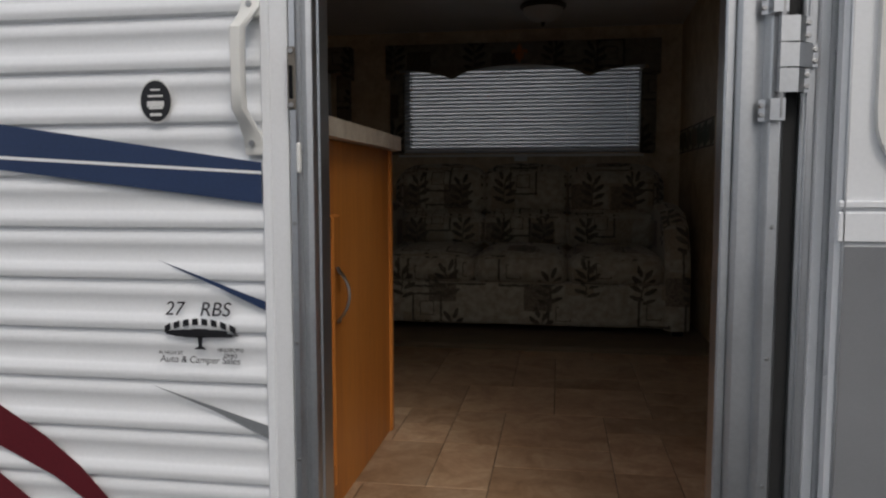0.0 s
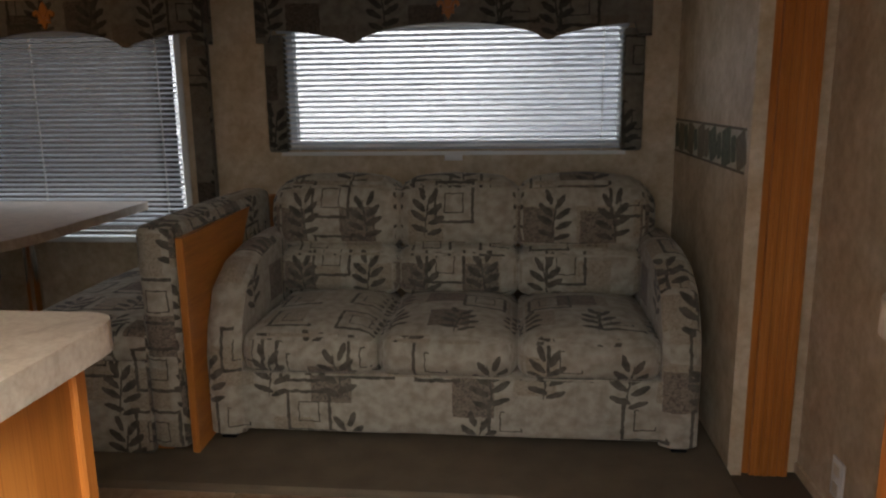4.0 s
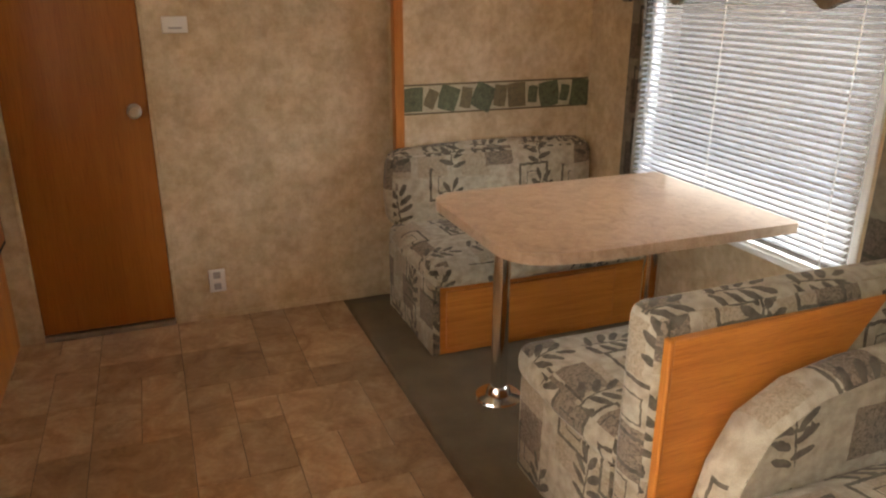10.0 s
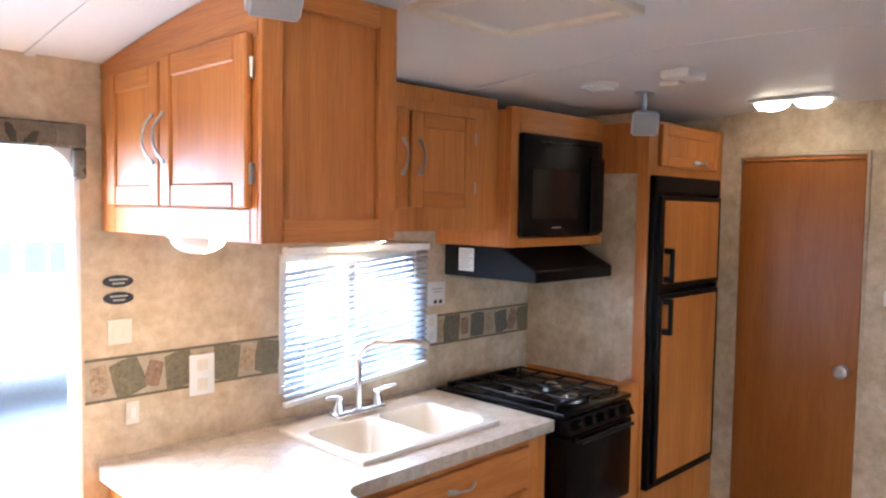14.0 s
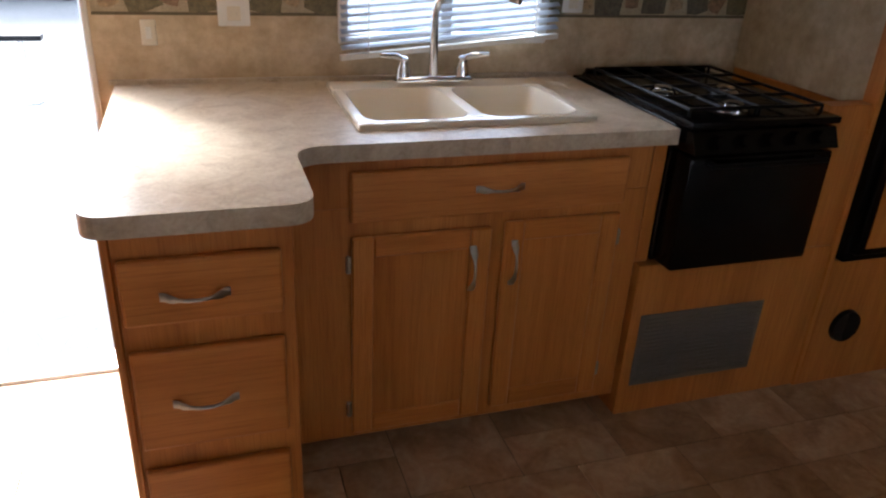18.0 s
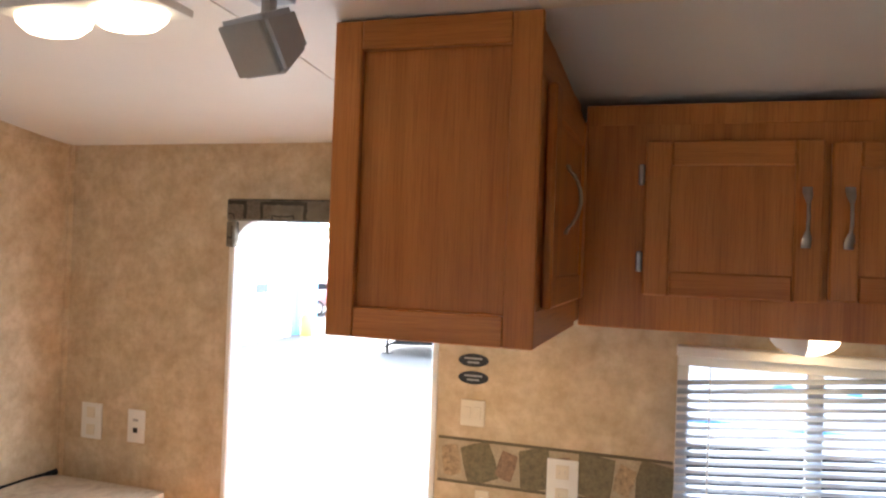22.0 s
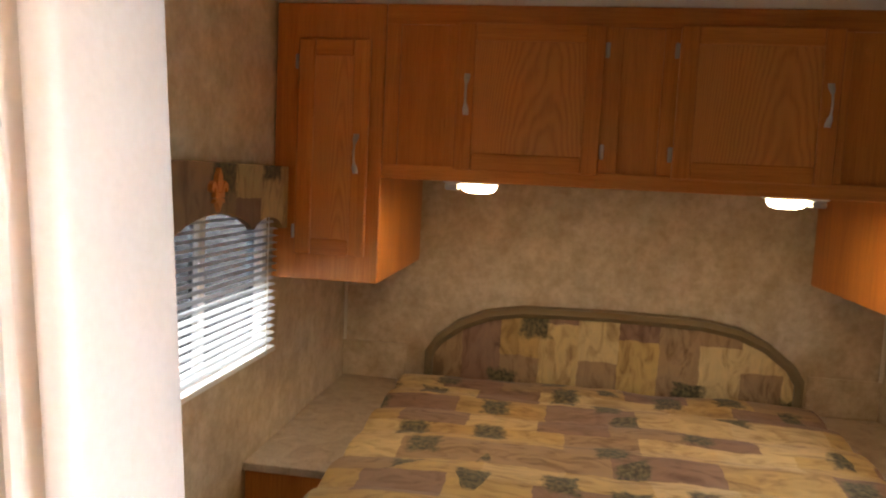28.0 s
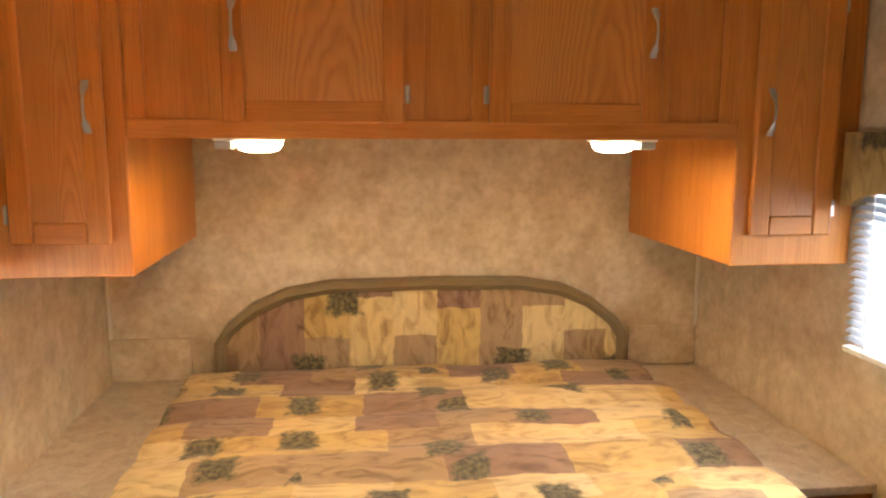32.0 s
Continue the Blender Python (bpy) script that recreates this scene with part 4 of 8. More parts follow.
def sink():
    c = thing("kitchen_sink", (-0.92, 0.28, CT), "cream double-bowl sink set into the worktop", "sink")
    x0, x1, y0, y1, z = -1.236, -0.636, 0.078, 0.508, CT + 0.014
    bowls = [(-0.918, -0.662, 0.175, 0.480), (-1.206, -0.952, 0.175, 0.480)]
    for b in bowls:
        bm = bmesh.new()
        bowl(bm, *b, z, 0.16)
        o = part("bowl", bm, SINK, c, smooth=True)
    bm = bmesh.new()
    # rim: strips around the two bowls
    for q in ((x0, x1, y0, 0.177, CT - 0.02, z), (x0, x1, 0.478, y1, CT - 0.02, z), (x0, -1.204, 0.177, 0.478, CT - 0.02, z), (-0.664, x1, 0.177, 0.478, CT - 0.02, z), (-0.954, -0.916, 0.177, 0.478, CT - 0.02, z)):
        box(bm, *q, 0.004)
    for bx0, bx1, by0, by1 in bowls:
        for cx, cy, sx, sy in ((bx0, by0, 1, 1), (bx1, by0, -1, 1), (bx1, by1, -1, -1), (bx0, by1, 1, -1)):
            arc = [(cx + sx * 0.05 * (1 - math.sin(a)), cy + sy * 0.05 * (1 - math.cos(a))) for a in [k * math.pi / 12 for k in range(7)]]
            pts = [(cx - sx * 0.002, cy - sy * 0.002)] + arc
            prism(bm, [(x, y, z - 0.012) for x, y in pts], (0, 0, 0.0115))
    part("rim", bm, SINK, c, smooth=True)
    for b in bowls:
        bm = bmesh.new()
        lathe(bm, ((b[0] + b[1]) / 2, (b[2] + b[3]) / 2, z - 0.162), [(0.034, 0), (0.034, 0.006), (0.022, 0.004)], 18)
        part("drain", bm, CHROME, c, smooth=True)
    f = thing("faucet", (-0.925, 0.125, z), "chrome high-arc kitchen faucet with two lever handles", "faucet")
    bm = bmesh.new()
    box(bm, -1.035, -0.815, 0.098, 0.152, z, z + 0.022, 0.009, 3)
    part("base_plate", bm, CHROME, f, smooth=True)
    bm = bmesh.new()
    pts = [(-0.925, 0.125, z + 0.02), (-0.925, 0.125, z + 0.18)]
    for k in range(1, 12):
        a = k / 11 * math.pi * 0.56
        pts.append((-0.925 - 0.055 * (1 - math.cos(a)), 0.125 + 0.06 * (1 - math.cos(a)), z + 0.18 + 0.075 * math.sin(a)))
    e = pts[-1]
    pts += [(e[0] - 0.06, e[1] + 0.065, e[2] + 0.004), (e[0] - 0.088, e[1] + 0.095, e[2] - 0.004)]
    tube(bm, pts, [0.014] + [0.0105] * (len(pts) - 1), 12)
    part("spout", bm, CHROME, f, smooth=True)
    bm = bmesh.new()
    p, q = Vector(pts[-2]), Vector(pts[-1])
    tube(bm, [q - (q - p) * 0.2, q + (q - p) * 0.45], 0.0135, 12)
    part("aerator", bm, NICKEL, f, smooth=True)
    for s in (-1, 1):
        bm = bmesh.new()
        lathe(bm, (-0.925 + s * 0.085, 0.125, z + 0.018), [(0.022, 0), (0.02, 0.022), (0.014, 0.04), (0.015, 0.052), (0.006, 0.058)], 16)
        part("valve", bm, CHROME, f, smooth=True)
        bm = bmesh.new()
        a = (-0.925 + s * 0.085, 0.125, z + 0.066)
        tube(bm, [a, (a[0] + s * 0.025, a[1] + 0.012, a[2] + 0.012), (a[0] + s * 0.07, a[1] + 0.02, a[2] + 0.016)], [0.008, 0.009, 0.006], 10)
        part("lever", bm, CHROME, f, smooth=True)


def cooker():
    x0, x1, yf = -1.862, -1.418, 0.652
    c = thing("cooker", ((x0 + x1) / 2, 0.28, 0.33), "black three-burner gas cooker with an oven", "cooker")
    bm = bmesh.new()
    box(bm, x0, x1, 0.01, FY, 0.487, CT + 0.005, 0.004)
    part("body", bm, BLACK, c)
    bm = bmesh.new()
    box(bm, x0 - 0.004, x1 + 0.002, 0.07, yf - 0.01, CT + 0.006, CT + 0.026, 0.006, 2)
    box(bm, x0 + 0.01, x1 - 0.012, 0.06, 0.085, CT + 0.02, CT + 0.036, 0.004)
    part("cooktop", bm, BLACK, c, smooth=True)
    bm = bmesh.new()
    box(bm, x0 + 0.005, x1 - 0.005, FY, yf, 0.492, 0.80, 0.008, 2)
    d = part("oven_door", bm, BLACK, c, smooth=True)
    bm = bmesh.new()
    tube(bm, [(x0 + 0.05, yf + 0.028, 0.785), (x1 - 0.05, yf + 0.028, 0.785)], 0.008)
    tube(bm, [(x0 + 0.06, yf - 0.002, 0.785), (x0 + 0.06, yf + 0.028, 0.785)], 0.007)
    tube(bm, [(x1 - 0.06, yf - 0.002, 0.785), (x1 - 0.06, yf + 0.028, 0.785)], 0.007)
    part("oven_handle", bm, BLACK_MATT, d, smooth=True)
    bm = bmesh.new()
    prism(bm, [(x0 + 0.005, FY, 0.805), (x0 + 0.005, yf + 0.01, 0.81), (x0 + 0.005, yf - 0.015, CT), (x0 + 0.005, FY, CT)], (x1 - x0 - 0.01, 0, 0))
    part("control_panel", bm, BLACK, c)
    for i in range(5):
        bm = bmesh.new()
        x = x0 + 0.07 + i * (x1 - x0 - 0.14) / 4
        tube(bm, [(x, yf - 0.005, 0.838), (x, yf + 0.018, 0.843)], [0.017, 0.014], 14)
        part("knob", bm, BLACK, c, smooth=True)
    z = CT + 0.026
    for bx, by in ((-1.51, 0.36), (-1.70, 0.38), (-1.60, 0.545)):
        bm = bmesh.new()
        lathe(bm, (bx, by, z), [(0.045, 0), (0.045, 0.008), (0.032, 0.014)], 20)
        lathe(bm, (bx, by, z + 0.013), [(0.026, 0), (0.026, 0.006), (0.018, 0.010)], 20)
        part("burner", bm, CHROME, c, smooth=True)
    for gx0, gx1 in ((x0 + 0.02, -1.645), (-1.635, x1 - 0.02)):
        bm = bmesh.new()
        g = z + 0.018
        for y in (0.11, 0.23, 0.35, 0.47, 0.59):
            tube(bm, [(gx0, y, g), (gx1, y, g)], 0.0045, 6)
        for x in (gx0, (gx0 + gx1) / 2, gx1):
            tube(bm, [(x, 0.11, g), (x, 0.59, g)], 0.0045, 6)
        for x in (gx0, gx1):
            for y in (0.11, 0.59):
                tube(bm, [(x, y, z - 0.002), (x, y, g)], 0.0045, 6)
        part("grate", bm, BLACK_MATT, c, smooth=True)
    u = cabinet("cooker_base_cabinet", ((x0 + x1) / 2, 0.25, 0), "stained-oak panel under the oven with a metal heat grille")
    body(u, [(-2.02, -1.374, 0.01, FY + 0.024, 0.0, 0.485), (-1.410, -1.372, FY - 0.03, FY, 0.487, 0.820), (-2.03, x0 - 0.008, FY - 0.03, FY + 0.022, 0.487, 0.90)])
    bm = bmesh.new()
    F = Face("+y", FY + 0.024)
    F.box(bm, -1.815, -1.405, 0.10, 0.332, 0.0, 0.006, 0.002)
    g = part("grille", bm, VENT, u, "grey-brown metal return-air grille")
    bm = bmesh.new()
    for i in range(16):
        z = 0.116 + i * 0.0131
        F.box(bm, -1.80, -1.42, z, z + 0.006, 0.005, 0.010)
    part("louvre", bm, VENT, g)


def fridge():
    fx0, fx1, fy = -2.632, -2.036, 0.602
    c = cabinet("fridge_cabinet", (-2.36, 0.31, 0), "tall stained-oak housing round the fridge with a small cupboard above")
    body(c, [(-2.69, -2.02, 0.005, fy - 0.03, 0.0, 0.432), (-2.69, -2.02, 0.005, fy - 0.03, 1.745, 1.95), (-2.03, -2.012, fy - 0.05, fy, 0.0, 1.958), (-2.69, -2.64, fy - 0.06, fy, 0.0, 1.958),
             (-2.64, -2.03, fy - 0.03, fy, 0.0, 0.437), (-2.64, -2.03, fy - 0.03, fy, 1.735, 1.958), (-2.036, -2.022, 0.006, fy - 0.052, 0.417, 0.878)])
    F = Face("+y", fy)
    panel_door(F, -2.625, -2.09, 1.775, 1.945, c, (-2.42, 1.80, False), stile=0.045)
    bm = bmesh.new()
    tube(bm, [(-2.145, fy - 0.003, 0.205), (-2.145, fy + 0.014, 0.205), (-2.145, fy + 0.006, 0.205)], [0.056, 0.052, 0.035], 24)
    part("round_vent", bm, BLACK_MATT, c, "round black heat vent", smooth=True)
    wall("wall_cooker_side", [(-2.036, -2.022, 0.0, fy - 0.045, 0.88, 1.99)], "mottled tan wallpaper between cooker and fridge")
    r = thing("refrigerator", (-2.34, 0.33, 0.442), "two-door refrigerator with oak panels and a black frame", "refrigerator")
    bm = bmesh.new()
    box(bm, fx0, fx1, 0.05, fy - 0.005, 0.442, 1.736)
    part("body", bm, BLACK_MATT, r)
    bm = bmesh.new()
    for q in ((fx0, fx1, 1.666, 1.736), (fx0, fx1, 0.442, 0.466), (fx0, fx0 + 0.025, 0.442, 1.736), (fx1 - 0.025, fx1, 0.442, 1.736)):
        F.box(bm, q[0], q[1], q[2], q[3], -0.01, 0.022, 0.003)
    part("frame", bm, BLACK_MATT, r)
    for v0, v1, hv in ((1.275, 1.655, (1.315, 1.43)), (0.468, 1.25, (1.10, 1.225))):
        bm = bmesh.new()
        F.box(bm, fx0 + 0.022, fx1 - 0.022, v0, v1, 0.0, 0.038, 0.003)
        d = part("door", bm, BLACK_MATT, r)
        bm = bmesh.new()
        F.box(bm, fx0 + 0.05, fx1 - 0.05, v0 + 0.022, v1 - 0.02, 0.036, 0.0415)
        part("panel", bm, OAK_V, d, "stained-oak door panel")
        bm = bmesh.new()
        u = fx1 - 0.062
        for v in hv:
            F.box(bm, u - 0.012, u + 0.012, v - 0.012, v + 0.012, 0.038, 0.07, 0.003)
        F.box(bm, u - 0.011, u + 0.011, hv[0] - 0.012, hv[1] + 0.012, 0.064, 0.08, 0.005, 2)
        part("handle", bm, BLACK_MATT, d, smooth=True)


def overheads():
    zb = 1.514
    c = cabinet("overhead_peninsula_cabinet", (-0.31, 0.36, zb), "stained-oak cabinet hung from the ceiling over the peninsula")
    x0, x1, y1 = -0.455, -0.131, 0.797
    bm = bmesh.new()
    top = [(x0, y1 - (y1 - 0.004) * i / 8, ceil_at(y1 - (y1 - 0.004) * i / 8) - 0.002) for i in range(9)]
    prism(bm, [(x0, 0.004, zb), (x0, y1, zb)] + top, (x1 - x0, 0, 0))
    part("body", bm, OAK_V, c)
    zt = ceil_at(y1) - 0.004
    face_frame(Face("+y", y1), ((x0 - 0.016, x0 + 0.034, zb, zt), (x1 - 0.034, x1 + 0.016, zb, zt), (x0 + 0.034, x1 - 0.034, zb, zb + 0.05), (x0 + 0.034, x1 - 0.034, zt - 0.05, zt)), 0.0, 0.016, c)
    face_frame(Face("+x", x1), ((0.09, 0.77, zb, zb + 0.07), (0.004, 0.09, zb, 1.925), (0.77, y1, zb, 1.925), (0.385, 0.405, zb + 0.07, 1.925)), 0.0, 0.016, c)
    bm = bmesh.new()
    prism(bm, [(x1, 0.004, 1.9255), (x1, y1, 1.9255)] + [(x1, y, z) for _, y, z in top], (0.0165, 0, 0))
    part("top_rail", bm, OAK_Y, c, "oak top rail cut to the ceiling's slope")
    G = Face("+x", x1 + 0.014)
    panel_door(G, 0.085, 0.39, 1.585, 1.925, c, (0.365, 1.745))
    panel_door(G, 0.397, 0.78, 1.585, 1.935, c, (0.423, 1.745), 0.783)
    face_frame(Face("-x", x0), ((0.345, y1, zb, zb + 0.06), (0.345, y1, 1.945, 1.99), (0.345, y1, zb + 0.06, 1.945)), 0.0, 0.015, c)
    panel_door(Face("-x", x0 - 0.015), 0.36, 0.768, 1.575, 1.94, c, (0.66, 1.76))
    m = cabinet("overhead_sink_cabinet", (-0.93, 0.165, zb), "stained-oak overhead cabinet above the sink with two doors")
    body(m, [(-1.41, -0.476, 0.004, 0.327, zb, 1.955), (-1.40, -0.48, 0.31, 0.328, 1.945, 1.99)])
    F = Face("+y", 0.328)
    panel_door(F, -0.946, -0.608, 1.587, 1.91, m, (-0.915, 1.755), -0.60)
    panel_door(F, -1.264, -0.958, 1.592, 1.905, m, (-0.99, 1.755), -1.272)
    k = cabinet("microwave_cabinet", (-1.73, 0.19, 1.45), "stained-oak overhead cabinet housing the microwave")
    body(k, [(-2.02, -1.412, 0.004, 0.356, 1.45, 1.955)])
    F = Face("+y", 0.356)
    face_frame(F, ((-2.02, -1.95, 1.45, 1.965), (-1.46, -1.412, 1.45, 1.965), (-1.95, -1.46, 1.45, 1.484), (-1.95, -1.46, 1.872, 1.965)), 0.0, 0.032, k)
    w = thing("microwave", (-1.7, 0.25, 1.48), "black built-in microwave with a dark window", "microwave")
    bm = bmesh.new()
    F.box(bm, -1.975, -1.450, 1.490, 1.872, 0.030, 0.058, 0.008, 2)
    part("body", bm, BLACK_MATT, w, smooth=True)
    bm = bmesh.new()
    F.box(bm, -1.80, -1.50, 1.555, 1.745, 0.0585, 0.061, 0.002)
    part("window", bm, DARK_GLASS, w)
    bm = bmesh.new()
    F.box(bm, -1.965, -1.872, 1.50, 1.80, 0.0585, 0.075, 0.004)
    part("control_panel", bm, BLACK, w)
    bm = bmesh.new()
    F.box(bm, -1.69, -1.63, 1.520, 1.526, 0.0583, 0.0595)
    part("brand_bar", bm, GREY, w)
    for i in range(9):
        bm = bmesh.new()
        F.box(bm, -1.935 + i * 0.05, -1.895 + i * 0.05, 1.842, 1.85, 0.0583, 0.061)
        part("vent_slot", bm, BLACK, w)
    h = thing("range_hood", (-1.7, 0.2, 1.32), "black sloping range hood under the microwave", "range hood")
    bm = bmesh.new()
    prism(bm, [(-1.466, 0.004, 1.448), (-1.466, 0.30, 1.448), (-1.466, 0.470, 1.365), (-1.466, 0.470, 1.322), (-1.466, 0.004, 1.322)], (-0.51, 0, 0))
    bmesh.ops.bevel(bm, geom=list(bm.edges), offset=0.004, segments=1, affect="EDGES")
    part("body", bm, BLACK_MATT, h)
    bm = bmesh.new()
    G = Face("+x", -1.466)
    G.box(bm, 0.085, 0.165, 1.345, 1.435, 0.0, 0.0015)
    l = part("warning_label", bm, PAPER, h, "white warning label")
    for i in range(8):
        bm = bmesh.new()
        G.box(bm, 0.093, 0.157 - 0.01 * (i % 3), 1.422 - i * 0.0095, 1.425 - i * 0.0095, 0.0018, 0.0024)
        part("text_bar", bm, GREY, l)


def under_light(name, at):
    """A shallow oval dome: an opaque white half with the switch, and a glowing lens half."""
    c = thing(name, at, "white oval under-cabinet light, its lens half switched on", "light", "under-cabinet lights")
    x, y, z = at
    bm = bmesh.new()
    lathe(bm, (x, y, z - 0.007), [(0.074, 0.0), (0.078, 0.003), (0.078, 0.007)], 28)
    part("base", bm, WHITE, c, smooth=True)
    for nm, a0, mat, lab in (("housing", -90, WHITE, ""), ("lens", 90, LIT_WHITE, "glowing frosted lens")):
        bm = bmesh.new()
        rows = []
        for i in range(6):
            th = i / 5 * math.pi / 2
            rows.append([bm.verts.new((x + 0.072 * math.cos(th) * math.cos(ph), y + 0.060 * math.cos(th) * math.sin(ph), z - 0.006 - 0.042 * math.sin(th))) for ph in [radians(a0 + 180 * k / 14) for k in range(15)]])
        for a, b in zip(rows, rows[1:]):
            for k in range(14):
                bm.faces.new((a[k], a[k + 1], b[k + 1], b[k]))
        bmesh.ops.remove_doubles(bm, verts=bm.verts[:], dist=0.0004)
        part(nm, bm, mat, c, lab, smooth=True)


def plate(name, F, u, v, w, h, label, material=None, marks=(), category="switch", group=""):
    c = thing(name, F.p(u, v - h / 2), label, category, group)
    bm = bmesh.new()
    F.box(bm, u - w / 2, u + w / 2, v - h / 2, v + h / 2, 0.0005, 0.007, 0.003, 2)
    part("cover", bm, material or WHITE, c, smooth=True)
    for kind, du, dv, mw, mh, mat in marks:
        bm = bmesh.new()
        F.box(bm, u + du - mw / 2, u + du + mw / 2, v + dv - mh / 2, v + dv + mh / 2, 0.0072, 0.0105, 0.001)
        part(kind, bm, mat, c)
    return c


def oval_badge(F, u, v, label):
    c = thing("oval_badge", F.p(u, v - 0.02), label, "badge", "badges by the door")
    bm = bmesh.new()
    prism(bm, [F.p(u + 0.042 * math.cos(a), v + 0.0175 * math.sin(a), 0.0006) for a in [2 * math.pi * i / 28 for i in range(28)]], Vector(F.p(0, 0, 0.005)) - Vector(F.p(0, 0, 0)))
    part("plate", bm, INK, c)
    bm = bmesh.new()
    for i, w in enumerate((0.05, 0.034)):
        F.box(bm, u - w / 2, u + w / 2, v + 0.003 - i * 0.011, v + 0.008 - i * 0.011, 0.0058, 0.0064)
    part("lettering", bm, GREY, c)


def border(name, F, u0, u1, v0, v1, seed, palette, label):
    """Printed border strip: ruled edges and tilted stone-like squares."""
    c = thing(name, F.p((u0 + u1) / 2, v0), label, "wall border", kind="structure")
    bm = bmesh.new()
    F.box(bm, u0, u1, v0, v1, 0.0004, 0.0012)
    part("strip", bm, BORDER_BASE if palette[0] is not STONE_GREEN else BORDER_PALE, c)
    for v in (v0, v1 - 0.008):
        bm = bmesh.new()
        F.box(bm, u0, u1, v, v + 0.008, 0.0013, 0.0019)
        part("rule", bm, BORDER_LINE, c)
    rnd = random.Random(seed)
    h = v1 - v0
    step = h * 0.60
    n = max(1, int((u1 - u0) / step))
    step = (u1 - u0) / n
    for i in range(n):
        u, v = u0 + (i + 0.5) * step, (v0 + v1) / 2
        large = i % 2 == 0
        s, tilt = h * (rnd.uniform(0.37, 0.44) if large else rnd.uniform(0.26, 0.36)), radians(rnd.uniform(-24, 24))
        thin = 0.86 if large else 0.62
        pts = []
        for dx, dy in ((-1, -1), (0, -1.08), (1, -1), (1.06, 0), (1, 1), (0, 1.05), (-1, 1), (-1.05, 0)):
            dx, dy = dx * s * thin * rnd.uniform(0.90, 1.08), dy * s * rnd.uniform(0.92, 1.06)
            pts.append(F.p(u + dx * math.cos(tilt) - dy * math.sin(tilt), v + dx * math.sin(tilt) + dy * math.cos(tilt), 0.0020))
        bm = bmesh.new()
        prism(bm, pts, Vector(F.p(0, 0, 0.0008)) - Vector(F.p(0, 0, 0)))
        part("stone", bm, palette[rnd.randrange(len(palette))] if large or palette[0] is STONE_GREEN else rnd.choice((STONE_TAN, STONE_RUST, STONE_TAN)), c)


def blind(name, F, u0, u1, v0, v1, label, pitch=0.0215, tilt=28, drop=0.0, cords=(0.12, 0.88), out=0.035, paint=None, gap=0.0):
    """A slatted blind. drop: how much lower the u0 end hangs."""
    c = thing(name, F.p((u0 + u1) / 2, v0, out), label, "blind")
    bm = bmesh.new()
    F.box(bm, u0, u1, v1 + gap, v1 + gap + 0.026, out - 0.016, out + 0.016, 0.003)
    part("headrail", bm, WHITE, c)
    n = int((v1 - v0 - 0.02) / pitch)
    a = radians(tilt)
    dv, dw = 0.0125 * math.sin(a), 0.0125 * math.cos(a)
    for i in range(n):
        v = v1 - 0.014 - i * pitch
        bm = bmesh.new()
        rows = []
        for k in (-1, 0, 1):
            rows.append([F.p(u0 + 0.004, v - drop + k * dv + (0.0018 if k == 0 else 0), out + k * dw), F.p(u1 - 0.004, v + k * dv + (0.0018 if k == 0 else 0), out + k * dw)])
        vs = [[bm.verts.new(p) for p in r] for r in rows]
        for r0, r1 in zip(vs, vs[1:]):
            bm.faces.new((r0[0], r0[1], r1[1], r1[0]))
        part("slat", bm, paint or BLIND, c)
    bm = bmesh.new()
    prism(bm, [F.p(u0 + 0.003, v0 - drop, out - 0.012), F.p(u1 - 0.003, v0, out - 0.012), F.p(u1 - 0.003, v0 + 0.014, out - 0.012), F.p(u0 + 0.003, v0 - drop + 0.014, out - 0.012)],
          Vector(F.p(0, 0, 0.024)) - Vector(F.p(0, 0, 0)))
    part("bottom_rail", bm, WHITE, c)
    for s in cords:
        u = u0 + (u1 - u0) * s
        bm = bmesh.new()
        tube(bm, [F.p(u, v1 + gap, out + 0.0135), F.p(u, v0 - drop * (1 - s), out + 0.0135)], 0.0018, 5)
        part("ladder_cord", bm, WHITE, c)
    return c


def window(name, F, u0, u1, v0, v1, label, mullion=True, pane=None):
    """Window unit in a wall opening; F is the inner wall plane, the glass lies outside of it."""
    c = thing(name, F.p((u0 + u1) / 2, v0, -0.02), label, "window", kind="structure")
    bm = bmesh.new()
    b = 0.028
    for q in ((u0, u1, v0, v0 + b), (u0, u1, v1 - b, v1), (u0, u0 + b, v0 + b, v1 - b), (u1 - b, u1, v0 + b, v1 - b)):
        F.box(bm, q[0], q[1], q[2], q[3], -0.04, 0.006, 0.003)
    part("window_frame", bm, WHITE, c)
    m = (u0 + u1) / 2
    if mullion:
        bm = bmesh.new()
        F.box(bm, m - 0.018, m + 0.018, v0 + b, v1 - b, -0.036, -0.006, 0.003)
        part("mullion", bm, WHITE, c)
    for a, d in (((u0 + b, m - 0.018), (m + 0.018, u1 - b)) if mullion else ((u0 + b, u1 - b),)):
        bm = bmesh.new()
        F.box(bm, a, d, v0 + b, v1 - b, -0.026, -0.022)
        g = part("pane", bm, pane or GLASS, c)
        g.visible_shadow = pane is not None
    return c


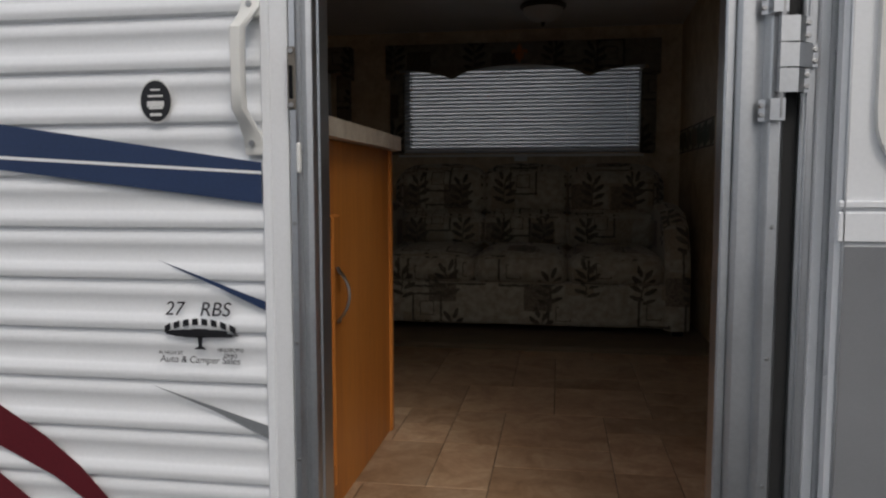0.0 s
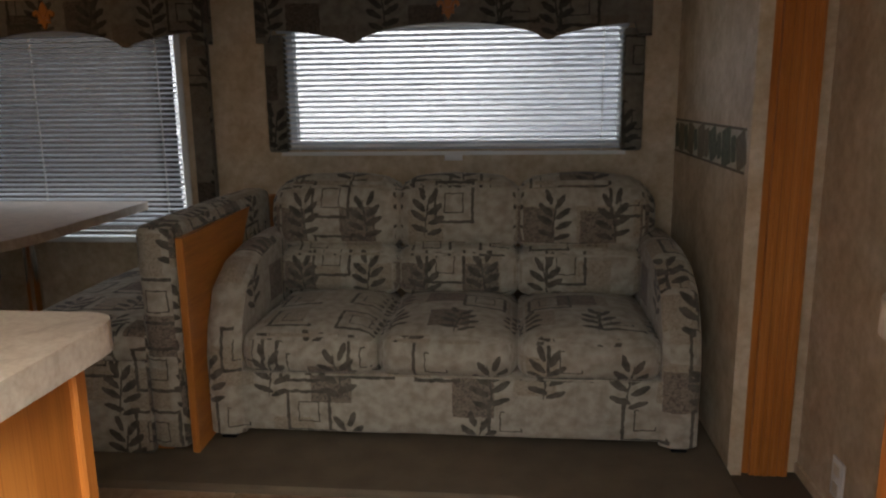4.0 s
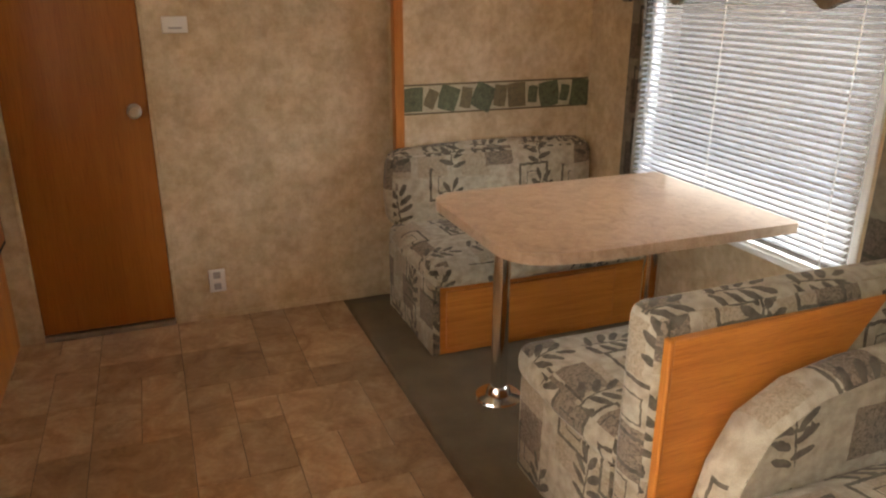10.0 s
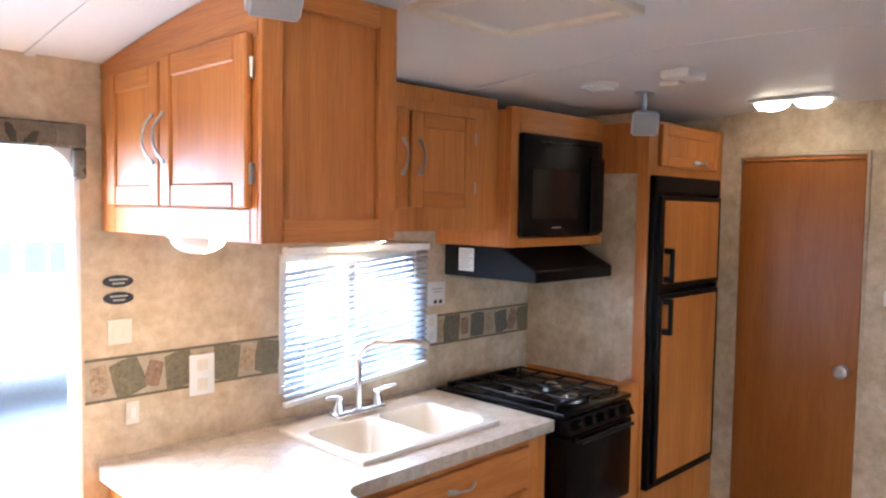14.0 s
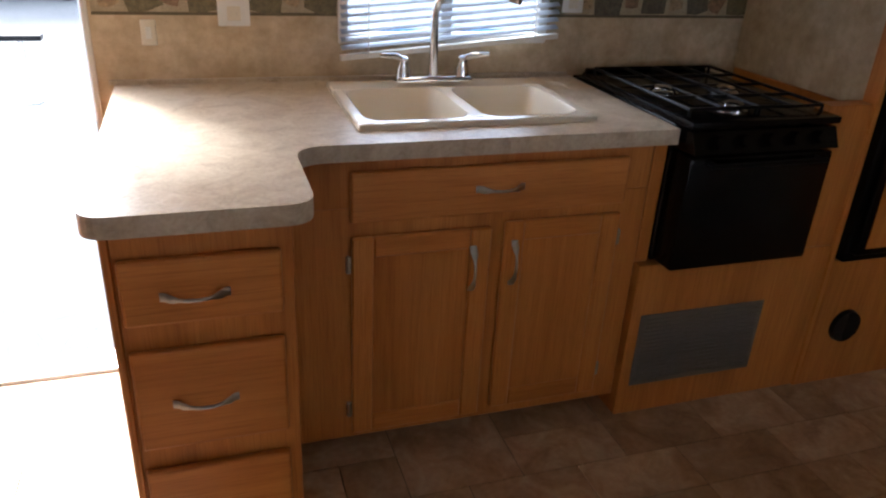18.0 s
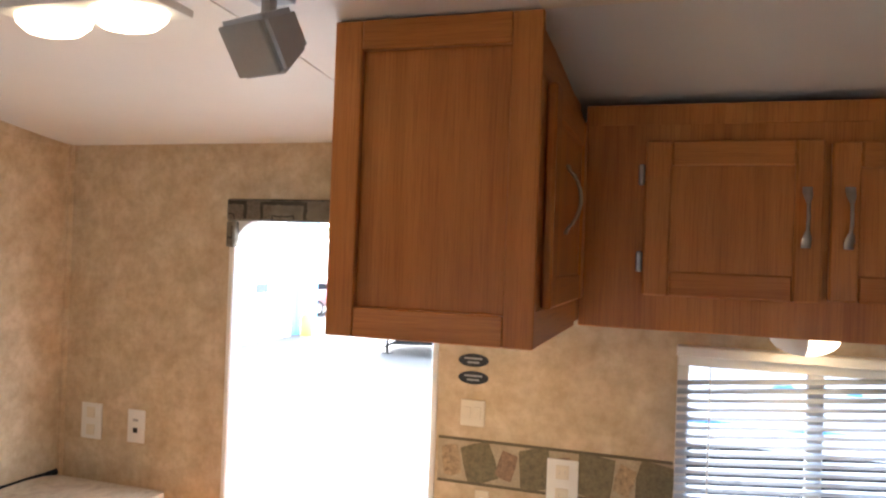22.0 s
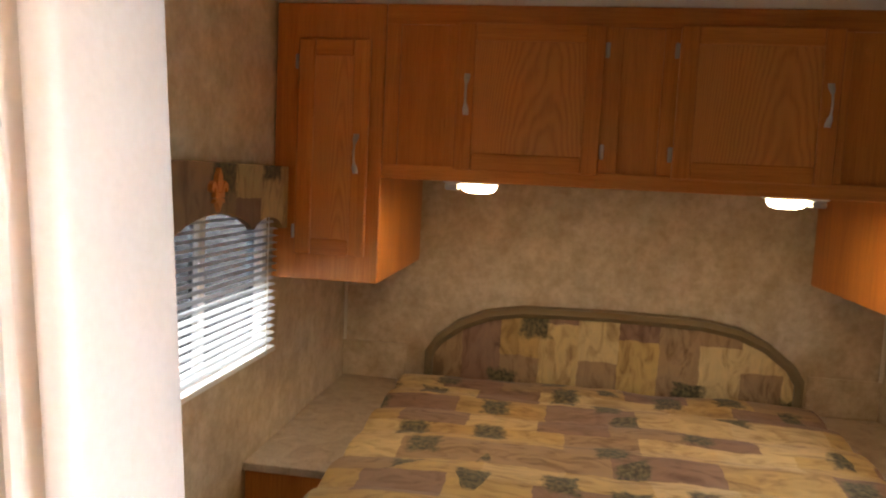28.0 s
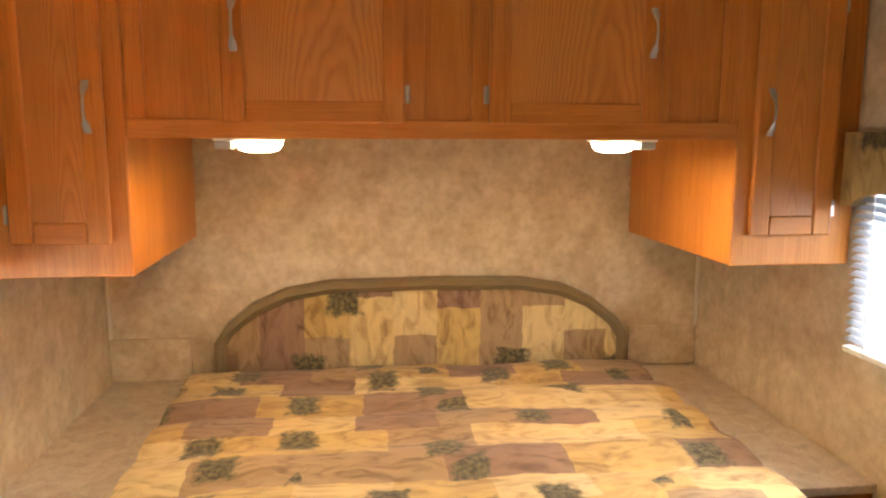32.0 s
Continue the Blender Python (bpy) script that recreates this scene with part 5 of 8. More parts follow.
peninsula()
sink_unit()
worktop()
sink()
cooker()
fridge()
overheads()
under_light("under_cabinet_light", (-0.225, 0.34, 1.513))
under_light("under_cabinet_light", (-0.945, 0.17, 1.513))
KW = Face("+y", 0.0)
window("window_kitchen", KW, -1.315, -0.685, 0.96, 1.43, "white-framed tinted kitchen window", pane=GLASS_SMOKE)
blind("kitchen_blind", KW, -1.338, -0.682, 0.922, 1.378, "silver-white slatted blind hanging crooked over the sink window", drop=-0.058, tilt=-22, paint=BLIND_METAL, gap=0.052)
border("wall_border_sink", KW, -0.682, -0.066, 1.035, 1.16, 5, [STONE_DARK, STONE_OLIVE, STONE_DARK], "brown stone-patterned wall border by the peninsula")
border("wall_border_cooker", KW, -2.03, -1.32, 1.035, 1.16, 9, [STONE_DARK, STONE_DARK, STONE_OLIVE], "brown stone-patterned wall border by the cooker")
oval_badge(KW, -0.158, 1.372, "black oval badge with silver lettering")
oval_badge(KW, -0.159, 1.325, "black oval badge with silver lettering")
plate("light_switch", KW, -0.161, 1.23, 0.068, 0.07, "ivory double switch plate on tan wallpaper", IVORY, [("rocker", -0.014, 0, 0.018, 0.034, IVORY), ("rocker", 0.014, 0, 0.018, 0.034, IVORY)])
plate("wall_outlet", KW, -0.409, 1.071, 0.082, 0.125, "white double outlet over the peninsula", WHITE,
      [("socket", 0, 0.03, 0.034, 0.036, IVORY), ("socket", 0, -0.03, 0.034, 0.036, IVORY), ("slot", -0.007, 0.03, 0.003, 0.012, GREY), ("slot", 0.007, 0.03, 0.003, 0.012, GREY),
       ("slot", -0.007, -0.03, 0.003, 0.012, GREY), ("slot", 0.007, -0.03, 0.003, 0.012, GREY)], "outlet", "outlets")
plate("wall_outlet", KW, -1.394, 1.106, 0.068, 0.115, "white outlet beside the sink window", WHITE, [("socket", 0, 0.028, 0.03, 0.032, IVORY), ("socket", 0, -0.028, 0.03, 0.032, IVORY)], "outlet", "outlets")
plate("small_switch", KW, -0.195, 0.992, 0.038, 0.065, "small ivory pump switch above the worktop", IVORY, [("rocker", 0, 0, 0.014, 0.03, WHITE)])
plate("gas_alarm", KW, -1.422, 1.246, 0.10, 0.095, "white gas alarm with two dark sensor holes", WHITE, [("sensor", -0.02, -0.032, 0.016, 0.014, INK), ("sensor", 0.01, -0.032, 0.016, 0.014, INK),
                                                                                          ("text_bar", 0, 0.02, 0.06, 0.004, GREY), ("text_bar", 0, 0.008, 0.05, 0.004, GREY)], "alarm")


# ---- bathroom end wall ----
def bath_door():
    c = thing("door_bathroom", (BATH, 0.95, 0), "flush stained-oak bathroom door, shut", "door", kind="structure")
    F = Face("+x", BATH - 0.03)
    bm = bmesh.new()
    F.box(bm, 0.697, 1.208, 0.03, 1.815, 0.0, 0.034, 0.002)
    part("leaf", bm, DOOR_PLY, c)
    bm = bmesh.new()
    for q in ((0.681, 0.695, 0.0, 1.84), (1.21, 1.224, 0.0, 1.84), (0.681, 1.224, 1.84, 1.854)):
        Face("+x", BATH).box(bm, *q, 0.0, 0.009, 0.002)
    part("door_frame", bm, WALLPAPER, c, "narrow wallpapered door trim")
    bm = bmesh.new()
    F.box(bm, 0.70, 1.205, 1.822, 1.837, 0.0, 0.026, 0.002)
    part("head_strip", bm, OAK_Y, c, "thin oak strip above the leaf")
    bm = bmesh.new()
    F.box(bm, 0.697, 1.208, 0.004, 0.026, 0.0, 0.05, 0.002)
    part("threshold", bm, NICKEL, c)
    bm = bmesh.new()
    x = BATH + 0.004
    tube(bm, [(x, 1.155, 0.935), (x + 0.012, 1.155, 0.935)], 0.026, 20)
    tube(bm, [(x + 0.012, 1.155, 0.935), (x + 0.03, 1.155, 0.935), (x + 0.04, 1.155, 0.935), (x + 0.055, 1.155, 0.935), (x + 0.062, 1.155, 0.935)], [0.011, 0.012, 0.026, 0.027, 0.018], 20)
    part("door_knob", bm, NICKEL, c, "round satin-nickel door knob", smooth=True)


bath_door()
BW = Face("+x", BATH)
plate("thermostat", BW, 1.34, 1.255, 0.095, 0.062, "white wall thermostat beside the bathroom door", WHITE, [("lever", 0.0, -0.012, 0.05, 0.006, GREY)], "thermostat")
plate("wall_outlet", BW, 1.398, 0.178, 0.07, 0.105, "white outlet low on the end wall", WHITE, [("socket", 0, 0.026, 0.03, 0.03, GREY), ("socket", 0, -0.026, 0.03, 0.03, GREY)], "outlet", "outlets")


SPEAKER = plain("speaker_plastic", (0.50, 0.52, 0.55), 0.45, vary=0.04)


def speaker(at, turn, tip=22):
    """A small tapered box on a ceiling bracket; turn: the way it faces, tip: how far it looks down."""
    c = thing("speaker", at, "small grey tapered speaker on a ceiling bracket", "speaker", "speakers")
    x, y, z = at
    top = ceil_at(y)
    bm = bmesh.new()
    box(bm, x - 0.034, x + 0.034, y - 0.024, y + 0.024, top - 0.010, top - 0.001, 0.002)
    tube(bm, [(x, y, top - 0.004), (x, y, z + 0.040)], 0.012, 10)
    part("bracket", bm, SPEAKER, c)
    spin = Matrix.Translation((x, y, z)) @ Matrix.Rotation(radians(turn), 4, "Z") @ Matrix.Rotation(radians(tip), 4, "Y")

    def slab(x0, x1, w0, w1, bev):
        b = bmesh.new()
        for xx, w in ((x0, w0), (x1, w1)):
            for sy, sz in ((-1, -1), (1, -1), (1, 1), (-1, 1)):
                b.verts.new((xx, sy * w, sz * w * 0.92))
        b.verts.ensure_lookup_table()
        v = b.verts
        for q in ((0, 1, 2, 3), (7, 6, 5, 4), (0, 4, 5, 1), (1, 5, 6, 2), (2, 6, 7, 3), (3, 7, 4, 0)):
            b.faces.new([v[i] for i in q])
        bmesh.ops.bevel(b, geom=list(b.edges), offset=bev, segments=2, affect="EDGES")
        b.transform(spin)
        return b

    part("cabinet", slab(-0.048, 0.042, 0.036, 0.052, 0.008), SPEAKER, c, smooth=True)
    part("grille", slab(0.040, 0.047, 0.044, 0.045, 0.002), GREY, c)


def twin_light(x, y, along):
    c = thing("ceiling_light", (x, y, ceil_at(y) - 0.045), "twin-lens ceiling light, switched on", "light", "twin ceiling lights")
    z = ceil_at(y)
    bm = bmesh.new()
    hx, hy = (0.16, 0.06) if along == "x" else (0.06, 0.16)
    box(bm, x - hx, x + hx, y - hy, y + hy, z - 0.016, z + 0.012, 0.006, 2)
    part("base", bm, WHITE, c, smooth=True)
    for s in (-1, 1):
        bm = bmesh.new()
        cx, cy = (x + s * 0.078, y) if along == "x" else (x, y + s * 0.078)
        rx, ry = (0.07, 0.052) if along == "x" else (0.052, 0.07)
        rings = []
        for k, h in ((1.0, -0.014), (0.95, -0.028), (0.7, -0.042), (0.3, -0.048)):
            rings.append([bm.verts.new((cx + rx * k * math.cos(a), cy + ry * k * math.sin(a), z + h)) for a in [2 * math.pi * i / 22 for i in range(22)]])
        for a, b in zip(rings, rings[1:]):
            for i in range(22):
                bm.faces.new((a[i], a[(i + 1) % 22], b[(i + 1) % 22], b[i]))
        bm.faces.new(rings[0])
        bm.faces.new(rings[-1])
        part("lens", bm, LIT_WHITE, c, "glowing ribbed lens", smooth=True)


speaker((-2.62, 1.86, 1.905), -20)
speaker((-1.86, 0.66, 1.93), 40)
speaker((1.09, 0.83, 1.962), 160)
speaker((-0.06, 0.935, 1.982), 75, 35)
twin_light(-2.42, 1.0, "y")
twin_light(0.27, 0.95, "x")


def round_vent(x, y, r):
    c = thing("ceiling_vent", (x, y, ceil_at(y) - 0.012), "round white ceiling air vent", "vent", "round ceiling vents")
    z = ceil_at(y)
    bm = bmesh.new()
    lathe(bm, (x, y, z - 0.012), [(r * 0.72, 0), (r * 0.9, 0.0), (r, 0.008), (r, 0.014)], 28)
    part("rim", bm, WHITE, c, smooth=True)
    for i in range(5):
        bm = bmesh.new()
        yy = y + (i - 2) * r * 0.26
        box(bm, x - r * 0.62, x + r * 0.62, yy - 0.003, yy + 0.003, z - 0.018, z - 0.010)
        part("louvre", bm, WHITE, c)


def ceiling_fittings():
    round_vent(-1.60, 0.62, 0.075)
    round_vent(0.83, 0.77, 0.075)
    c = thing("smoke_alarm", (-1.62, 0.93, 2.0), "white smoke alarm with a test lever on the ceiling", "alarm")
    z = ceil_at(0.93)
    bm = bmesh.new()
    box(bm, -1.69, -1.56, 0.88, 0.985, z - 0.03, z + 0.004, 0.012, 2)
    part("body", bm, WHITE, c, smooth=True)
    bm = bmesh.new()
    box(bm, -1.66, -1.60, 0.86, 0.93, z - 0.045, z - 0.028, 0.004)
    part("cover", bm, IVORY, c)
    d = thing("roof_vent", (-0.66, 1.02, 2.0), "square cream roof vent garnish in the ceiling", "vent")
    z = ceil_at(1.02)
    bm = bmesh.new()
    for q in ((-0.85, -0.47, 0.83, 0.87), (-0.85, -0.47, 1.19, 1.23), (-0.85, -0.81, 0.87, 1.19), (-0.51, -0.47, 0.87, 1.19)):
        box(bm, *q, z - 0.02, z + 0.01, 0.006, 2)
    part("garnish", bm, IVORY, d, smooth=True)
    bm = bmesh.new()
    box(bm, -0.81, -0.51, 0.87, 1.19, z - 0.008, z + 0.004)
    part("lid", bm, FROST, d)


ceiling_fittings()


# ---- slide-out: sofa, dinette, windows ----
def cushion(bm, x0, x1, y0, y1, z0, z1, r=0.05, puff=0.02, nx=10, ny=8, nz=6):
    """A stuffed block: rounded edges and slightly swollen faces."""
    cx, cy, cz = (x0 + x1) / 2, (y0 + y1) / 2, (z0 + z1) / 2
    hx, hy, hz = (x1 - x0) / 2, (y1 - y0) / 2, (z1 - z0) / 2
    r = min(r, hx * 0.95, hy * 0.95, hz * 0.95)
    pts = {}

    def spread(n, h):
        # more rows near the edges, where the rounding is
        a = [-h, -h + 0.3 * r, -h + r]
        inner = [-h + r + (2 * h - 2 * r) * k / (n - 3) for k in range(1, n - 3)]
        return a + inner + [h - r, h - 0.3 * r, h]

    gx, gy, gz = spread(nx, hx), spread(ny, hy), spread(nz, hz)

    def vert(x, y, z):
        key = (round(x, 5), round(y, 5), round(z, 5))
        if key in pts:
            return pts[key]
        q = Vector((max(-hx + r, min(hx - r, x)), max(-hy + r, min(hy - r, y)), max(-hz + r, min(hz - r, z))))
        d = Vector((x, y, z)) - q
        if d.length > 1e-9:
            d = d.normalized() * r
        p = q + d
        sx, sy, sz = 1 - (x / hx) ** 2, 1 - (y / hy) ** 2, 1 - (z / hz) ** 2
        p.x += puff * (1 if x > 0 else -1) * sy * sz * (abs(x) / hx) ** 4
        p.y += puff * (1 if y > 0 else -1) * sx * sz * (abs(y) / hy) ** 4
        p.z += puff * (1 if z > 0 else -1) * sx * sy * (abs(z) / hz) ** 4
        w = noise.noise((cx * 3 + p.x * 7, cy * 3 + p.y * 7, p.z * 7)) * 0.004
        pts[key] = bm.verts.new((cx + p.x, cy + p.y, cz + p.z + w))
        return pts[key]

    for ga, gb, make in ((gx, gy, lambda a, b, s: vert(a, b, s * hz)), (gx, gz, lambda a, b, s: vert(a, s * hy, b)), (gy, gz, lambda a, b, s: vert(s * hx, a, b))):
        for s in (-1, 1):
            for i in range(len(ga) - 1):
                for j in range(len(gb) - 1):
                    q = [make(ga[i], gb[j], s), make(ga[i + 1], gb[j], s), make(ga[i + 1], gb[j + 1], s), make(ga[i], gb[j + 1], s)]
                    if len(set(q)) == 4:
                        bm.faces.new(q)


def soft(name, parent, q, r=0.05, puff=0.02, material=None, lean=None, label=""):
    bm = bmesh.new()
    cushion(bm, *q, r=r, puff=puff)
    if lean:
        deg, y, z = lean
        bmesh.ops.rotate(bm, verts=bm.verts, cent=(0, y, z), matrix=Matrix.Rotation(radians(deg), 3, "X"))
    return part(name, bm, material or FABRIC, parent, label, smooth=True, uv=True)


def sofa():
    c = thing("sofa", (0.17, 2.6, 0.02), "three-seat sofa in cream and taupe leaf-patterned tapestry", "sofa")
    x0, x1 = -0.60, 0.955
    soft("base", c, (x0 + 0.09, x1 - 0.09, 2.245, 3.0, 0.055, 0.262), 0.02, 0.006)
    w = (x1 - x0 - 0.22) / 3
    for i in range(3):
        a = x0 + 0.11 + i * w
        soft("seat_cushion", c, (a + 0.002, a + w - 0.002, 2.235, 2.86, 0.245, 0.395), 0.055, 0.03)
        soft("lumbar_roll", c, (a - 0.008, a + w + 0.008, 2.70, 2.93, 0.39, 0.57), 0.055, 0.02)
        soft("back_cushion", c, (a - 0.014 - (0.02 if i == 0 else 0), a + w + 0.014 + (0.02 if i == 2 else 0), 2.73, 3.0, 0.545, 0.81), 0.075, 0.03, lean=(-7, 2.86, 0.555))
    for s, ax in ((0, x0), (1, x1)):
        bm = bmesh.new()
        # arm: rounded top that falls away to the front
        prof = [(2.225, 0.05), (2.225, 0.33), (2.25, 0.43), (2.33, 0.535), (2.45, 0.60), (2.60, 0.625), (2.85, 0.63), (2.98, 0.60), (2.98, 0.05)]
        wdt = 0.115
        xa = ax if s == 0 else ax - wdt
        cols = []
        for k in range(7):
            t = k / 6
            sh = 0.022 * (abs(t - 0.5) * 2) ** 3
            cols.append([bm.verts.new((xa + wdt * t, y + (sh if y < 2.3 else 0), z - (sh if z > 0.3 else 0))) for y, z in prof])
        for a, b in zip(cols, cols[1:]):
            for k in range(len(prof)):
                bm.faces.new((a[k], a[(k + 1) % len(prof)], b[(k + 1) % len(prof)], b[k]))
        bm.faces.new(cols[0])
        bm.faces.new(cols[-1][::-1])
        part("armrest", bm, FABRIC, c, smooth=True, uv=True)
    for x in (x0 + 0.05, x1 - 0.05):
        for y in (2.28, 2.92):
            bm = bmesh.new()
            box(bm, x - 0.025, x + 0.025, y - 0.025, y + 0.025, 0.02, 0.06, 0.004)
            part("foot", bm, BLACK_MATT, c)
    plate("sofa_wall_tag", Face("-y", SLB), 0.13, 0.875, 0.075, 0.032, "small white tag on the wall above the sofa", WHITE, (), "tag")


OAK_PALE = oak("oak_pale", "y", 1.12)


def dinette():
    # two benches back to front, and the divider beside the sofa
    b = thing("dinette_bench", (-2.24, 2.6, 0.02), "dinette bench with leaf-patterned cushions and an oak front", "bench", "dinette benches")
    body(b, [(-2.50, -1.965, 2.165, 3.10, 0.02, 0.315)], OAK_Y)
    soft("side_skirt", b, (-2.51, -1.955, 2.13, 2.168, 0.022, 0.33), 0.012, 0.004)
    soft("seat_cushion", b, (-2.50, -1.905, 2.125, 3.10, 0.315, 0.425), 0.04, 0.018)
    soft("back_cushion", b, (-2.575, -2.43, 2.135, 3.11, 0.40, 0.735), 0.05, 0.02)
    panel_door(Face("+x", -1.965), 2.19, 2.95, 0.05, 0.29, b, None, stile=0.045, name="front_panel", flat=True)
    b = thing("dinette_bench", (-0.97, 2.6, 0.02), "dinette bench in leaf-patterned tapestry, its back against the oak divider", "bench", "dinette benches")
    body(b, [(-1.20, -0.70, 2.165, 3.10, 0.02, 0.32)], OAK_Y)
    soft("side_skirt", b, (-1.21, -0.745, 2.125, 2.168, 0.022, 0.335), 0.012, 0.004)
    soft("seat_cushion", b, (-1.242, -0.72, 2.12, 3.10, 0.315, 0.43), 0.045, 0.02)
    soft("back_cushion", b, (-0.752, -0.628, 2.132, 3.05, 0.03, 0.758), 0.035, 0.010)
    d = thing("dinette_divider", (-0.64, 2.6, 0.02), "oak divider panel between the bench and the sofa", "divider")
    bm = bmesh.new()
    prism(bm, [(-0.622, 2.153, 0.022), (-0.622, 2.153, 0.715), (-0.656, 3.02, 0.72), (-0.660, 3.14, 0.72), (-0.660, 3.14, 0.022)], (0.02, 0, 0))
    part("panel", bm, OAK_PALE, d, "pale oak panel")
    bm = bmesh.new()
    box(bm, -0.624, -0.599, 2.141, 2.154, 0.022, 0.718, 0.003)
    part("front_edging", bm, OAK_V, d)
    t = thing("dinette_table", (-1.58, 2.55, 0.02), "beige laminate dinette table with rounded corners on chrome legs", "table")
    bm = bmesh.new()
    o = rounded([(-1.925, 2.10), (-1.235, 2.10), (-1.185, 2.30), (-1.185, 3.09), (-1.93, 3.09)], [0.13, 0.12, 0.1, 0.02, 0.02])
    prism(bm, [(x, y, 0.66) for x, y in o], (0, 0, 0.034))
    part("tabletop", bm, TABLE_LAMINATE, t)
    for y in (2.25, 2.86):
        bm = bmesh.new()
        lathe(bm, (-1.60, y, 0.02), [(0.029, 0.012), (0.029, 0.60), (0.036, 0.602), (0.036, 0.64)], 24)
        leg = part("leg", bm, CHROME, t, "polished chrome post", smooth=True)
        bm = bmesh.new()
        lathe(bm, (-1.60, y, 0.02), [(0.085, 0.0), (0.08, 0.008), (0.045, 0.016), (0.036, 0.04), (0.031, 0.045)], 28)
        part("floor_flange", bm, CHROME, leg, smooth=True)


def fleur(F, u, v, parent, out, k=1.0):
    """Carved wooden fleur-de-lis: three petals, a band and a foot."""
    bm = bmesh.new()
    lift = Vector(F.p(0, 0, 0.012)) - Vector(F.p(0, 0, 0))

    def flat(pts):
        prism(bm, [F.p(u + x * k, v + y * k, out) for x, y in pts], lift)

    flat([(0, 0.056), (0.012, 0.036), (0.016, 0.018), (0.009, -0.004), (-0.009, -0.004), (-0.016, 0.018), (-0.012, 0.036)])
    for s in (-1, 1):
        flat([(s * x, y) for x, y in ((0.010, -0.006), (0.018, 0.014), (0.03, 0.024), (0.043, 0.016), (0.045, 0.003), (0.036, -0.004), (0.033, 0.006), (0.026, 0.008), (0.021, -0.008))])
        flat([(s * x, y) for x, y in ((0.008, -0.016), (0.022, -0.02), (0.026, -0.03), (0.016, -0.028), (0.006, -0.026))])
    flat([(0.024, -0.006), (0.024, -0.016), (-0.024, -0.016), (-0.024, -0.006)])
    flat([(0.008, -0.016), (0.012, -0.03), (0.0, -0.052), (-0.012, -0.03), (-0.008, -0.016)])
    part("fleur_ornament", bm, OAK_V, parent, "carved light-wood fleur-de-lis")


def valance(name, F, u0, u1, v0, v1, leg_v, label, material, depth=0.085, waves=3, leg=0.085, k=1.0, sides=(True, True)):
    """Padded box valance with a scalloped lower edge and side panels."""
    c = thing(name, F.p((u0 + u1) / 2, v0), label, "valance")
    bm = bmesh.new()
    n = 96
    lower = []
    for i in range(n + 1):
        s = i / n
        a = abs(s - 0.5) * 2
        # one wide middle arch, a smaller arch each side, round tongues between
        if a < 0.46:
            z = v0 + 0.062 * max(0.0, 1 - (a / 0.46) ** 2) ** 0.7
        elif a < 0.54:
            z = v0 - 0.012 * math.sin((a - 0.46) / 0.08 * math.pi)
        else:
            z = v0 + 0.048 * math.sin((a - 0.54) / 0.46 * math.pi / 2) ** 0.8
        if a > 0.93:
            z = v0 - 0.004
        lower.append((u0 + (u1 - u0) * s, z))
    outline = lower + [(u1, v1), (u0, v1)]
    prism(bm, [F.p(u, v, depth - 0.02) for u, v in outline], Vector(F.p(0, 0, 0.022)) - Vector(F.p(0, 0, 0)))
    F.box(bm, u0, u1, v1 - 0.02, v1, 0.001, depth - 0.02)
    F.box(bm, u0, u0 + 0.02, v0, v1 - 0.02, 0.001, depth - 0.02)
    F.box(bm, u1 - 0.02, u1, v0, v1 - 0.02, 0.001, depth - 0.02)
    part("face", bm, material, c, uv=True)
    for on, a, b in ((sides[0], u0 + 0.015, u0 + 0.015 + leg), (sides[1], u1 - 0.015 - leg, u1 - 0.015)):
        if on:
            bm = bmesh.new()
            cushion_box(bm, F, a, b, leg_v, v0 + 0.03, 0.002, depth - 0.035)
            part("side_panel", bm, material, c, smooth=True, uv=True)
    fleur(F, (u0 + u1) / 2, (v0 + v1) / 2 + 0.028, c, depth + 0.002, k)


def cushion_box(bm, F, u0, u1, v0, v1, w0, w1):
    F.box(bm, u0, u1, v0, v1, w0, w1, 0.012, 2)


def dome_light(x, y, lit):
    zc = SLC + (SLC_BACK - SLC) * (y - WID) / (SLB - WID)
    c = thing("dome_light", (x, y, zc - 0.1), "bronze-rimmed frosted dome light, " + ("switched on" if lit else "switched off"), "light", "dome lights")
    bm = bmesh.new()
    lathe(bm, (x, y, zc - 0.03), [(0.06, 0.0), (0.108, 0.0), (0.118, 0.008), (0.118, 0.02), (0.10, 0.034)], 36)
    part("rim", bm, BRONZE, c, smooth=True)
    bm = bmesh.new()
    lathe(bm, (x, y, zc - 0.03), [(0.102, 0.002), (0.096, -0.018), (0.076, -0.042), (0.045, -0.06), (0.012, -0.066)], 36)
    part("shade", bm, LIT_WARM if lit else FROST, c, "glowing amber glass bowl" if lit else "unlit frosted glass bowl", smooth=True)
    bm = bmesh.new()
    lathe(bm, (x, y, zc - 0.03), [(0.006, -0.086), (0.011, -0.08), (0.008, -0.072), (0.014, -0.066), (0.014, -0.06)], 14)
    part("finial", bm, BRONZE, c, smooth=True)


